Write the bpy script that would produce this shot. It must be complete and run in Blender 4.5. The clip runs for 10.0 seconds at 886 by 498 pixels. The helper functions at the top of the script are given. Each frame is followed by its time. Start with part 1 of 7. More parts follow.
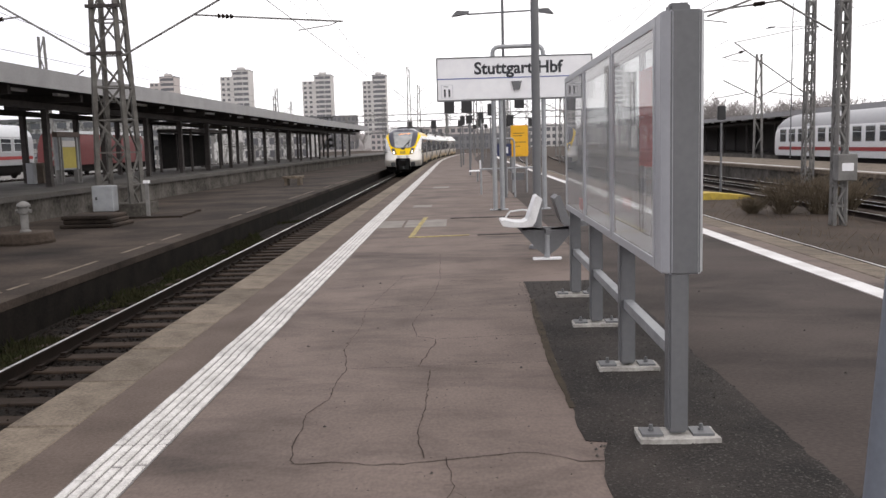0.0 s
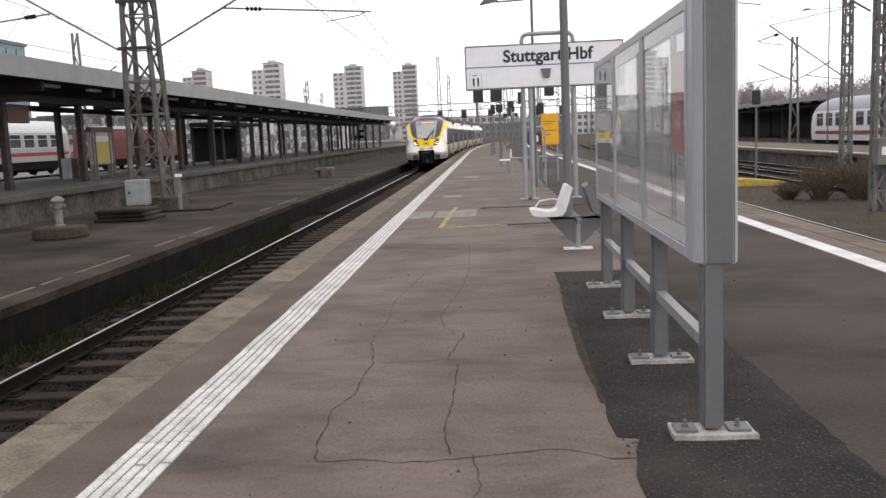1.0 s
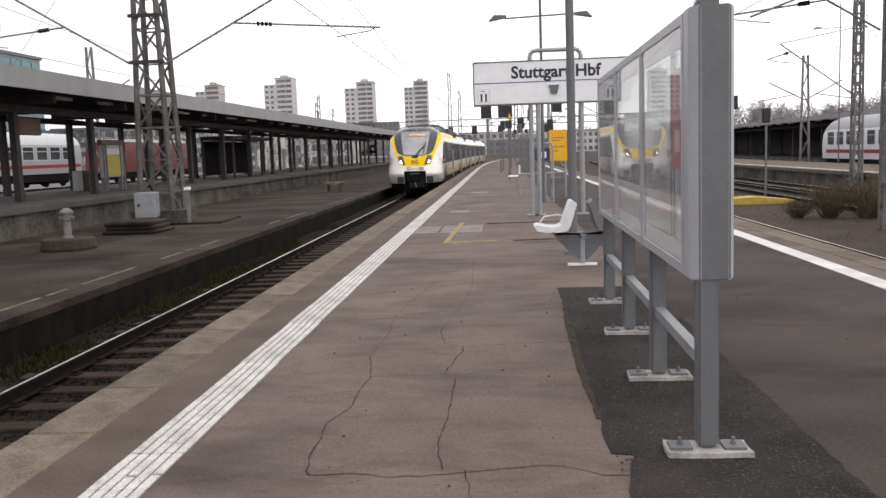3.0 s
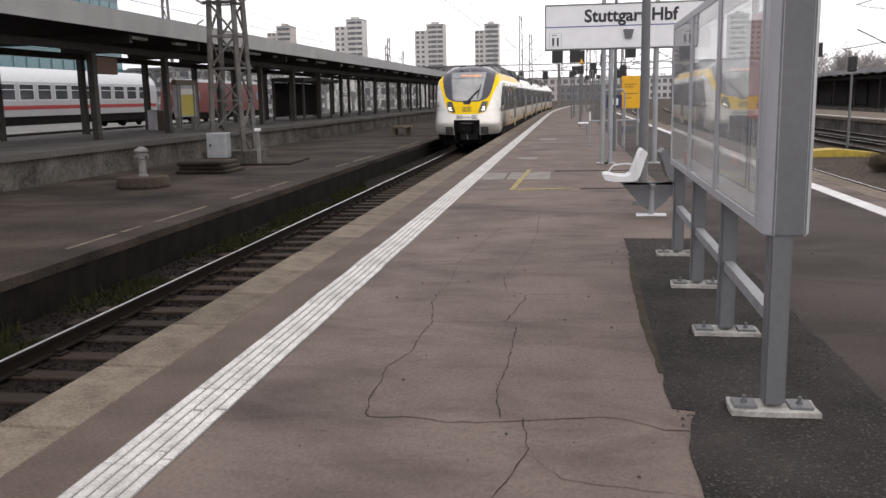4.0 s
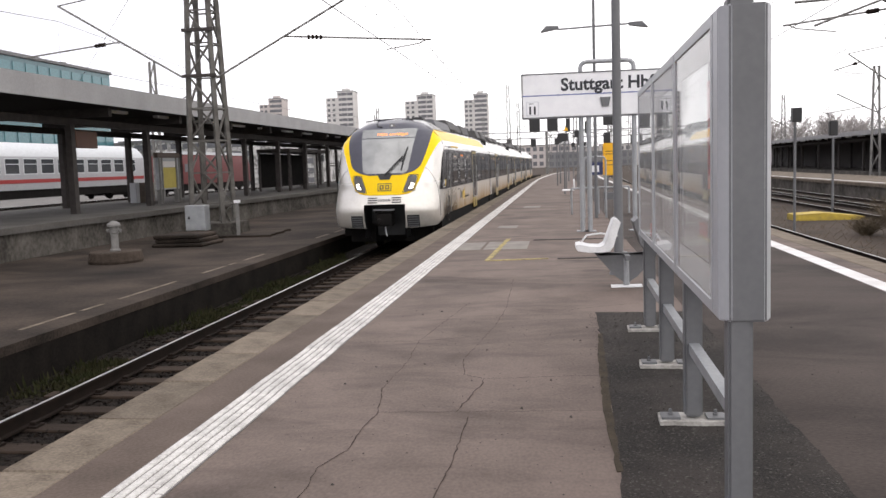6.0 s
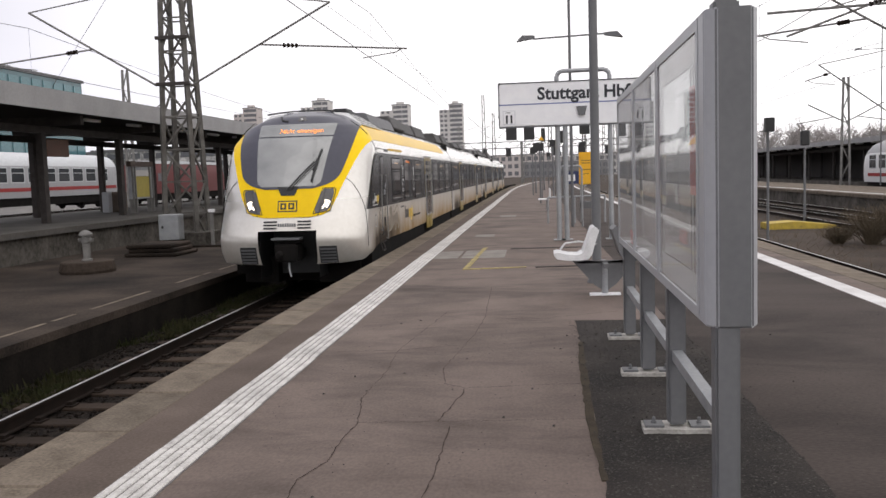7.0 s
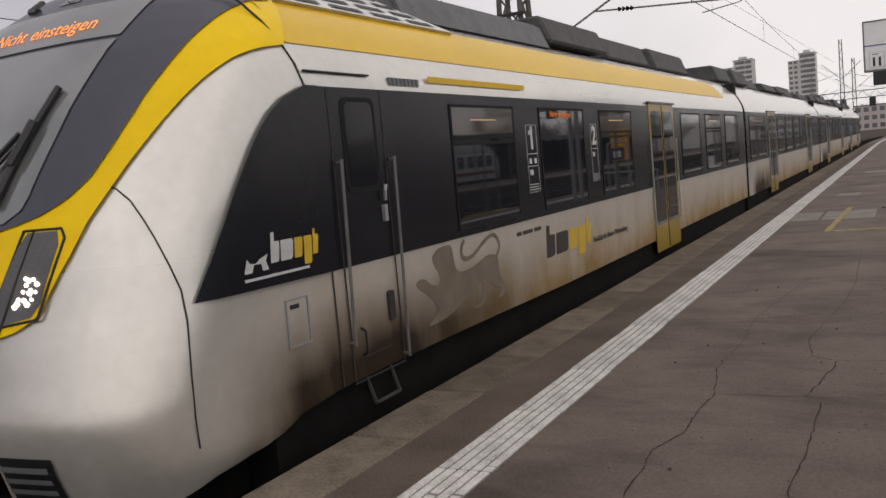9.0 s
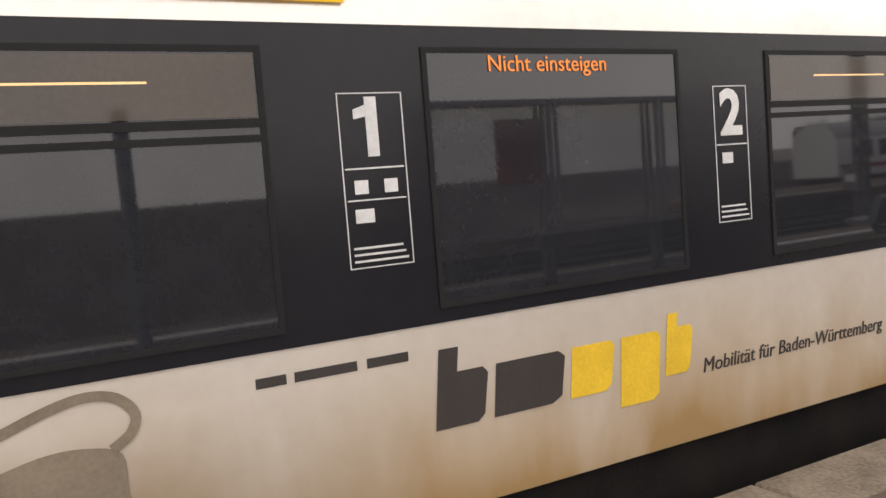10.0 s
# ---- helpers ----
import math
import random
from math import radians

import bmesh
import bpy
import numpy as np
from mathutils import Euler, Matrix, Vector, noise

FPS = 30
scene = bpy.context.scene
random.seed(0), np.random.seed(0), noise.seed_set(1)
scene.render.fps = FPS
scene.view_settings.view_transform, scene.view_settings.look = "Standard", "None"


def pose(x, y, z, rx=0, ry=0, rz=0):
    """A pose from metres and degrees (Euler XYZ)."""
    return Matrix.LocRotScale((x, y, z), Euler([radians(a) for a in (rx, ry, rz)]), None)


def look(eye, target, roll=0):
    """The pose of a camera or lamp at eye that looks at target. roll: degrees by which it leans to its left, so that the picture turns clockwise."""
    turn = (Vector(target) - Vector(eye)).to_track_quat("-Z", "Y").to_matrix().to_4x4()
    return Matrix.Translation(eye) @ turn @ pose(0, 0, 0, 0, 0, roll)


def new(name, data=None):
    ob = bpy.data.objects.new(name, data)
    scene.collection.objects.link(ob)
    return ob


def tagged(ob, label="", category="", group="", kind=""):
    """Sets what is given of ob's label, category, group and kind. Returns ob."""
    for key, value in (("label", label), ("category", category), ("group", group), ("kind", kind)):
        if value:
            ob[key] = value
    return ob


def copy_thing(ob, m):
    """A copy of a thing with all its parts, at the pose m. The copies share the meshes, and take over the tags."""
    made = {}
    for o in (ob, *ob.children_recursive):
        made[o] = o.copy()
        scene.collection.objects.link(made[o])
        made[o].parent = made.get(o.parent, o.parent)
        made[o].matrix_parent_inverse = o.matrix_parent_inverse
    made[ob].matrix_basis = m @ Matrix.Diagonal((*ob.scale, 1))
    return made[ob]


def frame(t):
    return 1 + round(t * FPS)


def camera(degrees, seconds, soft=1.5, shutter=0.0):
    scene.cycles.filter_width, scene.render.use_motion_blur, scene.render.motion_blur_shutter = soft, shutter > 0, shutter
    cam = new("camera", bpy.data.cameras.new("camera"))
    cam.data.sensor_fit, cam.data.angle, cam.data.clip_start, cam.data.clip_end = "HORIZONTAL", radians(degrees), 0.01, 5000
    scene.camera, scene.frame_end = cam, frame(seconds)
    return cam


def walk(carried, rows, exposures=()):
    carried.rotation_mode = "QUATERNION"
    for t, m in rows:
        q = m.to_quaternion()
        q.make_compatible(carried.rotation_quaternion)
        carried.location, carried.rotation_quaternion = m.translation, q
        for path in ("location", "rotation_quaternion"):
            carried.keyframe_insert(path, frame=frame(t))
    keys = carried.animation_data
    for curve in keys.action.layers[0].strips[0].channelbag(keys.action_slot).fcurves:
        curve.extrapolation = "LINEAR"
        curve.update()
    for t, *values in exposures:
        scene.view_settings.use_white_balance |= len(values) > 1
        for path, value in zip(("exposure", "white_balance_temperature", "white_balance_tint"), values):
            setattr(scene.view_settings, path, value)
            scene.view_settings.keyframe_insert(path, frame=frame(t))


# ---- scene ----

cam = camera(54.37, 10.0)
PATH = [
    (0.0, pose(0.000, -0.000, 1.579, 83.10, 1.61, 0.98)),
    (0.5, pose(-0.025, 0.094, 1.565, 82.31, 2.80, 0.64)),
    (1.0, pose(0.033, 0.118, 1.575, 82.50, 2.46, 3.01)),
    (1.5, pose(0.063, 0.115, 1.575, 83.79, 1.90, 3.64)),
    (2.0, pose(0.082, 0.132, 1.573, 83.89, 2.32, 3.52)),
    (3.5, pose(0.115, 0.131, 1.557, 82.78, 1.41, 4.35)),
    (4.0, pose(0.120, 0.173, 1.561, 80.08, 1.12, 8.27)),
    (4.5, pose(0.144, 0.356, 1.537, 80.22, -0.37, 6.55)),
    (5.0, pose(0.149, 0.498, 1.546, 80.31, 0.27, 1.18)),
    (5.5, pose(0.229, 0.612, 1.588, 82.87, 1.87, 5.77)),
    (6.0, pose(0.369, 0.645, 1.585, 84.51, 1.88, 7.68)),
    (6.2, pose(0.384, 0.691, 1.563, 85.26, 2.66, 5.55)),
    (7.3, pose(0.312, 0.724, 1.565, 84.88, 1.71, 6.19)),
    (7.5, pose(0.319, 0.736, 1.572, 84.34, 2.61, 6.26)),
    (8.0, pose(0.315, 0.735, 1.583, 84.64, 3.53, 6.68)),
    (8.5, pose(0.271, 0.737, 1.575, 84.59, 4.50, 14.75)),
    (9.0, pose(0.238, 0.819, 1.526, 84.44, 5.37, 28.08)),
    (9.5, pose(0.188, 0.892, 1.502, 83.89, 6.05, 45.08)),
    (10.0, pose(-0.003, 0.843, 1.481, 85.56, 4.48, 60.32)),
]
EXPOSE = [(0.0, 0.05, 6600, 12), (3.5, 0.02, 6600, 12), (4.0, -0.03, 6600, 12), (4.5, 0.22, 6600, 12), (5.5, 0.28, 6600, 12), (6.2, 0.2, 6600, 12), (7.3, -0.24, 6600, 12), (8.0, -0.34, 6600, 12), (8.5, -0.45, 6650, 12), (9.0, -0.7, 6800, 13), (9.5, -0.35, 7200, 15), (9.8, 0.2, 7200, 15), (10.0, 0.5, 7100, 14)]
walk(cam, PATH, EXPOSE)
# distance of the arriving train's nose along its track, by the second
NOSE = [(0.0, 68.159), (0.5, 64.316), (1.0, 60.490), (1.5, 56.700), (2.0, 52.941), (3.5, 41.740), (4.0, 38.015), (4.5, 34.329), (5.0, 30.711), (5.5, 27.140), (6.0, 23.598), (6.2, 22.196), (7.3, 14.587), (7.5, 13.231), (8.0, 9.891), (8.5, 6.617), (9.0, 3.483), (9.5, 0.284), (10.0, -2.778)]
XC = -4.342

# ---- light ----
world = bpy.data.worlds.new("overcast_sky")
scene.world = world
world.use_nodes = True
wn, wl = world.node_tree.nodes, world.node_tree.links
wn.clear()
w_out = wn.new("ShaderNodeOutputWorld")
w_bg = wn.new("ShaderNodeBackground")
w_sky = wn.new("ShaderNodeTexSky")
w_sky.sky_type = "NISHITA"
w_sky.sun_disc = False
w_sky.sun_elevation = radians(38)
w_sky.sun_rotation = radians(200)
w_sky.dust_density = 1.0
w_hsv = wn.new("ShaderNodeHueSaturation")
w_hsv.inputs["Saturation"].default_value = 0.10
w_noise = wn.new("ShaderNodeTexNoise")
w_noise.inputs["Scale"].default_value = 2.2
w_noise.inputs["Detail"].default_value = 5
w_map = wn.new("ShaderNodeMapRange")
w_map.inputs["From Min"].default_value, w_map.inputs["From Max"].default_value = 0.35, 0.7
w_map.inputs["To Min"].default_value, w_map.inputs["To Max"].default_value = 0.86, 1.12
w_mul = wn.new("ShaderNodeMix")
w_mul.data_type, w_mul.blend_type = "RGBA", "MULTIPLY"
w_mul.inputs[0].default_value = 1.0
w_co = wn.new("ShaderNodeTexCoord")
wl.new(w_co.outputs["Generated"], w_noise.inputs["Vector"])
wl.new(w_noise.outputs["Fac"], w_map.inputs["Value"])
wl.new(w_sky.outputs["Color"], w_hsv.inputs["Color"])
w_cloud = wn.new("ShaderNodeMix")
w_cloud.data_type = "RGBA"
w_cloud.inputs[0].default_value = 0.82
w_cloud.inputs[7].default_value = (11.0, 10.9, 11.1, 1)
wl.new(w_hsv.outputs["Color"], w_cloud.inputs[6])
wl.new(w_cloud.outputs[2], w_mul.inputs[6])
wl.new(w_map.outputs["Result"], w_mul.inputs[7])
# heavier, slightly bluer cloud towards the west
w_sep, w_west = wn.new("ShaderNodeSeparateXYZ"), wn.new("ShaderNodeMapRange")
w_west.interpolation_type = "SMOOTHSTEP"
w_west.inputs["From Min"].default_value, w_west.inputs["From Max"].default_value = -0.70, -0.08
w_heavy = wn.new("ShaderNodeMix")
w_heavy.data_type = "RGBA"
w_heavy.inputs[6].default_value, w_heavy.inputs[7].default_value = (0.60, 0.61, 0.67, 1), (1.0, 1.0, 1.0, 1)
w_mul2 = wn.new("ShaderNodeMix")
w_mul2.data_type, w_mul2.blend_type = "RGBA", "MULTIPLY"
w_mul2.inputs[0].default_value = 1.0
wl.new(w_co.outputs["Generated"], w_sep.inputs[0])
wl.new(w_sep.outputs[0], w_west.inputs["Value"])
wl.new(w_west.outputs["Result"], w_heavy.inputs[0])
wl.new(w_mul.outputs[2], w_mul2.inputs[6])
wl.new(w_heavy.outputs[2], w_mul2.inputs[7])
wl.new(w_mul2.outputs[2], w_bg.inputs["Color"])
w_bg.inputs["Strength"].default_value = 0.15
wl.new(w_bg.outputs["Background"], w_out.inputs["Surface"])
sun_data = bpy.data.lights.new("sun", "SUN")
sun_data.energy, sun_data.angle, sun_data.color = 0.5, radians(80), (1.0, 0.97, 0.93)
sun = new("sun", sun_data)
sun.matrix_world = look((30, -40, 60), (0, 0, 0))
scene.view_settings.exposure = 0.0


# ---- materials ----
def mat(name, a, b=None, rough=0.7, metal=0.0, scale=6.0, fine=60.0, bump=0.15, spec=0.5, coat=0.0, rnd=0.0, lo=0.35, hi=0.68, stretch=None, dist=0.01):
    """A surface of two tones mixed by coarse and fine noise, with fine relief; rnd varies it from piece to piece."""
    b = b or tuple(c * 0.72 for c in a)
    m = bpy.data.materials.new(name)
    m.use_nodes = True
    n, l = m.node_tree.nodes, m.node_tree.links
    p = n["Principled BSDF"]
    co = n.new("ShaderNodeTexCoord")
    mp = n.new("ShaderNodeMapping")
    if stretch:
        mp.inputs["Scale"].default_value = stretch
    l.new(co.outputs["Object"], mp.inputs["Vector"])
    n1, n2 = n.new("ShaderNodeTexNoise"), n.new("ShaderNodeTexNoise")
    n1.inputs["Scale"].default_value, n1.inputs["Detail"].default_value = scale, 6
    n2.inputs["Scale"].default_value, n2.inputs["Detail"].default_value = fine, 3
    l.new(mp.outputs["Vector"], n1.inputs["Vector"])
    l.new(mp.outputs["Vector"], n2.inputs["Vector"])
    mixf = n.new("ShaderNodeMath")
    mixf.operation = "MULTIPLY_ADD"
    mixf.inputs[1].default_value = 0.4
    l.new(n2.outputs["Fac"], mixf.inputs[0])
    sc = n.new("ShaderNodeMath")
    sc.operation = "MULTIPLY"
    sc.inputs[1].default_value = 0.6
    l.new(n1.outputs["Fac"], sc.inputs[0])
    l.new(sc.outputs[0], mixf.inputs[2])
    rg = n.new("ShaderNodeMapRange")
    rg.inputs["From Min"].default_value, rg.inputs["From Max"].default_value = lo, hi
    l.new(mixf.outputs[0], rg.inputs["Value"])
    cm = n.new("ShaderNodeMix")
    cm.data_type = "RGBA"
    cm.inputs[6].default_value, cm.inputs[7].default_value = (*a, 1), (*b, 1)
    l.new(rg.outputs["Result"], cm.inputs[0])
    last = cm.outputs[2]
    if rnd:
        oi = n.new("ShaderNodeObjectInfo")
        rr = n.new("ShaderNodeMapRange")
        rr.inputs["To Min"].default_value, rr.inputs["To Max"].default_value = 1 - rnd, 1 + rnd
        l.new(oi.outputs["Random"], rr.inputs["Value"])
        mu = n.new("ShaderNodeMix")
        mu.data_type, mu.blend_type = "RGBA", "MULTIPLY"
        mu.inputs[0].default_value = 1
        l.new(last, mu.inputs[6])
        l.new(rr.outputs["Result"], mu.inputs[7])
        last = mu.outputs[2]
    l.new(last, p.inputs["Base Color"])
    p.inputs["Roughness"].default_value, p.inputs["Metallic"].default_value = rough, metal
    p.inputs["Specular IOR Level"].default_value = spec
    p.inputs["Coat Weight"].default_value = coat
    p.inputs["Coat Roughness"].default_value = 0.06
    if bump:
        bp = n.new("ShaderNodeBump")
        bp.inputs["Strength"].default_value, bp.inputs["Distance"].default_value = bump, dist
        l.new(mixf.outputs[0], bp.inputs["Height"])
        l.new(bp.outputs["Normal"], p.inputs["Normal"])
    return m


def glow(name, color, strength):
    m = bpy.data.materials.new(name)
    m.use_nodes = True
    p = m.node_tree.nodes["Principled BSDF"]
    p.inputs["Base Color"].default_value = (*color, 1)
    p.inputs["Emission Color"].default_value = (*color, 1)
    p.inputs["Emission Strength"].default_value = strength
    return m


def clear_glass(name, tint=(0.93, 0.95, 0.95), gain=1.0, sheen_film=0.0):
    """Thin window glass: see-through, with its gloss growing towards grazing angles."""
    m = bpy.data.materials.new(name)
    m.use_nodes = True
    n, l = m.node_tree.nodes, m.node_tree.links
    n.remove(n["Principled BSDF"])
    tr, gl, mx, fr = n.new("ShaderNodeBsdfTransparent"), n.new("ShaderNodeBsdfGlossy"), n.new("ShaderNodeMixShader"), n.new("ShaderNodeFresnel")
    tr.inputs["Color"].default_value = (*tint, 1)
    gl.inputs["Roughness"].default_value = 0.01
    fr.inputs["IOR"].default_value = 1.5 * gain
    l.new(fr.outputs["Fac"], mx.inputs["Fac"])
    l.new(tr.outputs["BSDF"], mx.inputs[1])
    l.new(gl.outputs["BSDF"], mx.inputs[2])
    l.new(mx.outputs["Shader"], n["Material Output"].inputs["Surface"])
    if sheen_film:
        # an uneven pale diffuse film, standing in for sky mirrored in the pane
        df, md, nz, mr = n.new("ShaderNodeBsdfDiffuse"), n.new("ShaderNodeMixShader"), n.new("ShaderNodeTexNoise"), n.new("ShaderNodeMapRange")
        df.inputs["Color"].default_value = (0.72, 0.72, 0.71, 1)
        nz.inputs["Scale"].default_value, nz.inputs["Detail"].default_value = 3.0, 6
        mr.inputs["To Min"].default_value, mr.inputs["To Max"].default_value = sheen_film * 0.4, sheen_film * 1.6
        l.new(nz.outputs["Fac"], mr.inputs["Value"])
        l.new(mr.outputs[0], md.inputs["Fac"])
        l.new(mx.outputs["Shader"], md.inputs[1])
        l.new(df.outputs["BSDF"], md.inputs[2])
        l.new(md.outputs["Shader"], n["Material Output"].inputs["Surface"])
    return m


ASPHALT = mat("old_asphalt", (0.144, 0.111, 0.096), (0.086, 0.066, 0.056), 0.85, scale=1.3, fine=55, bump=0.5, lo=0.34, hi=0.66, spec=0.25, stretch=(1, 0.6, 1))


def stained(m, tone=0.55, scale=0.45, lo=0.48, hi=0.66, seed=3.0):
    """Adds broad dark damp stains and small gum spots."""
    n, l = m.node_tree.nodes, m.node_tree.links
    p = n["Principled BSDF"]
    src = p.inputs["Base Color"].links[0].from_socket
    co, mp, nz, rg = n.new("ShaderNodeTexCoord"), n.new("ShaderNodeMapping"), n.new("ShaderNodeTexNoise"), n.new("ShaderNodeMapRange")
    mp.inputs["Location"].default_value = (seed, seed * 2, 0)
    mp.inputs["Scale"].default_value = (0.8, 1.6, 1)
    nz.inputs["Scale"].default_value, nz.inputs["Detail"].default_value, nz.inputs["Roughness"].default_value = scale, 8, 0.62
    nz.inputs["Distortion"].default_value = 0.6
    l.new(co.outputs["Object"], mp.inputs["Vector"])
    l.new(mp.outputs["Vector"], nz.inputs["Vector"])
    l.new(nz.outputs["Fac"], rg.inputs["Value"])
    rg.inputs["From Min"].default_value, rg.inputs["From Max"].default_value = lo, hi
    rg.inputs["To Min"].default_value, rg.inputs["To Max"].default_value = 1.12, tone
    vo, vr = n.new("ShaderNodeTexVoronoi"), n.new("ShaderNodeMapRange")
    vo.inputs["Scale"].default_value = 2.6
    l.new(mp.outputs["Vector"], vo.inputs["Vector"])
    l.new(vo.outputs["Distance"], vr.inputs["Value"])
    vr.inputs["From Min"].default_value, vr.inputs["From Max"].default_value = 0.035, 0.05
    vr.inputs["To Min"].default_value, vr.inputs["To Max"].default_value = 0.75, 1.0
    a, b = n.new("ShaderNodeMix"), n.new("ShaderNodeMix")
    for q, f in ((a, rg), (b, vr)):
        q.data_type, q.blend_type = "RGBA", "MULTIPLY"
        q.inputs[0].default_value = 1
        l.new(f.outputs[0], q.inputs[7])
    l.new(src, a.inputs[6])
    l.new(a.outputs[2], b.inputs[6])
    l.new(b.outputs[2], p.inputs["Base Color"])


stained(ASPHALT, 0.64)
stained(ASPHALT, 0.82, 1.5, 0.48, 0.68, seed=11.0)


def speckled(m, pale=(0.12, 0.112, 0.10), scale=95.0, share=0.26):
    """Adds small pale and dark grains of stone to an asphalt."""
    n, l = m.node_tree.nodes, m.node_tree.links
    p = n["Principled BSDF"]
    src = p.inputs["Base Color"].links[0].from_socket
    co, vo, bw, rg, mx, nz, mu = n.new("ShaderNodeTexCoord"), n.new("ShaderNodeTexVoronoi"), n.new("ShaderNodeSeparateXYZ"), n.new("ShaderNodeMapRange"), n.new("ShaderNodeMix"), n.new("ShaderNodeTexNoise"), n.new("ShaderNodeMath")
    vo.inputs["Scale"].default_value = scale
    nz.inputs["Scale"].default_value = 2.5
    l.new(co.outputs["Object"], vo.inputs["Vector"])
    l.new(co.outputs["Object"], nz.inputs["Vector"])
    l.new(vo.outputs["Color"], bw.inputs[0])
    rg.inputs["From Min"].default_value, rg.inputs["From Max"].default_value = 1 - share, 1.0
    l.new(bw.outputs[0], rg.inputs["Value"])
    mu.operation = "MULTIPLY"
    l.new(rg.outputs[0], mu.inputs[0])
    l.new(nz.outputs["Fac"], mu.inputs[1])
    mx.data_type = "RGBA"
    mx.inputs[7].default_value = (*pale, 1)
    l.new(mu.outputs[0], mx.inputs[0])
    l.new(src, mx.inputs[6])
    l.new(mx.outputs[2], p.inputs["Base Color"])


ASPHALT_DARK = mat("patched_asphalt", (0.042, 0.035, 0.031), (0.012, 0.0105, 0.0095), 0.9, scale=1.6, fine=75, bump=0.8, lo=0.36, hi=0.6, spec=0.2)
speckled(ASPHALT_DARK, share=0.12)
ASPHALT_LOW = mat("dusty_asphalt", (0.064, 0.049, 0.039), (0.015, 0.0118, 0.0098), 0.95, scale=0.5, fine=30, lo=0.34, hi=0.64, bump=0.4, spec=0.15)
CONCRETE = mat("weathered_concrete", (0.198, 0.162, 0.126), (0.068, 0.054, 0.040), 0.9, scale=3.2, fine=45, bump=0.4, rnd=0.2, lo=0.36, hi=0.66, spec=0.2)
CONCRETE_DIRTY = mat("stained_concrete", (0.150, 0.138, 0.122), (0.024, 0.021, 0.018), 0.95, scale=1.0, fine=9, bump=0.4, lo=0.30, hi=0.68, spec=0.12)
WHITE_TILE = mat("white_tactile_tile", (0.60, 0.58, 0.555), (0.25, 0.235, 0.22), 0.8, scale=5, fine=70, bump=0.35, rnd=0.12, lo=0.44, hi=0.70, spec=0.25)
TILE_GROOVE = mat("grimy_tile_groove", (0.24, 0.225, 0.215), (0.15, 0.14, 0.135), 0.9, spec=0.2)
WHITE_LINE = mat("white_marking", (0.70, 0.69, 0.68), (0.45, 0.43, 0.42), 0.7, scale=3, fine=60)
YELLOW_MARK = mat("worn_yellow_marking", (0.46, 0.37, 0.13), (0.17, 0.14, 0.09), 0.85, scale=9, fine=50, lo=0.38, hi=0.58, spec=0.2)
# brown stone taken near black, the shade of the track pit in its colour
BALLAST = mat("shade_darkened_ballast", (0.022, 0.017, 0.0135), (0.005, 0.004, 0.0036), 0.95, scale=14, fine=45, bump=1.0, dist=0.05, lo=0.38, hi=0.6, spec=0.1)
DIRT = mat("brown_earth", (0.075, 0.057, 0.045), (0.032, 0.025, 0.020), 0.95, scale=0.6, fine=12, bump=0.8, dist=0.05, spec=0.15)
# brown wood darkened too, since little light gets into the pit
SLEEPER = mat("shade_darkened_sleeper", (0.047, 0.033, 0.024), (0.013, 0.0095, 0.0075), 0.9, scale=3, fine=40, rnd=0.3, stretch=(1, 12, 4), spec=0.15)
RAIL_RUST = mat("rusty_rail_steel", (0.020, 0.013, 0.010), (0.010, 0.0075, 0.006), 0.9, spec=0.15)
RAIL_TOP = mat("polished_rail_steel", (0.75, 0.74, 0.73), (0.6, 0.59, 0.58), 0.35, metal=1.0, bump=0.02)
GALV = mat("galvanised_steel", (0.36, 0.37, 0.38), (0.24, 0.25, 0.26), 0.5, metal=0.35, scale=4, fine=50, bump=0.05)
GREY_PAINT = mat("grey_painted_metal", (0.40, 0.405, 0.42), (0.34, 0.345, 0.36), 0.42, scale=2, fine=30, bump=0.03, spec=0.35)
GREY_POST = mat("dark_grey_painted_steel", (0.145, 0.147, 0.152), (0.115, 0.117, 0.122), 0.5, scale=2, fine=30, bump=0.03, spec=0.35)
MAST = mat("weathered_mast_steel", (0.20, 0.195, 0.185), (0.10, 0.095, 0.09), 0.75, scale=3, fine=40)
MAST_DARK = mat("brownish_mast_steel", (0.150, 0.143, 0.132), (0.062, 0.056, 0.050), 0.8, scale=3, fine=40, spec=0.25)
DARK_STEEL = mat("dark_canopy_steel", (0.060, 0.052, 0.049), (0.032, 0.028, 0.026), 0.7, spec=0.2)
ROOF_EDGE = mat("grey_roof_fascia", (0.30, 0.295, 0.295), (0.22, 0.215, 0.215), 0.6, scale=1, fine=20)
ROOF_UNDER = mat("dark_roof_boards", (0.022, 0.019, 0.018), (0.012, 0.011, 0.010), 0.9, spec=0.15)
BLACK = mat("black_plastic", (0.015, 0.015, 0.016), (0.009, 0.009, 0.010), 0.5)
RUBBER = mat("black_rubber", (0.013, 0.013, 0.014), None, 0.7, spec=0.2)
SIGN_WHITE = mat("white_enamel_sign", (0.80, 0.80, 0.81), (0.72, 0.72, 0.74), 0.35, bump=0.02)
SIGN_INK = mat("dark_sign_lettering", (0.02, 0.022, 0.03), None, 0.5, bump=0)
SIGN_BLUE = mat("blue_sign_line", (0.14, 0.17, 0.38), None, 0.5, bump=0)
YELLOW_BOX = mat("yellow_enamel_box", (0.82, 0.44, 0.01), (0.72, 0.37, 0.01), 0.45, bump=0.02)
BLUE_SIGN = mat("dark_blue_sign", (0.02, 0.03, 0.10), None, 0.5, bump=0)
RED_POSTER = mat("red_printed_poster", (0.78, 0.05, 0.035), (0.66, 0.04, 0.03), 0.5, bump=0)
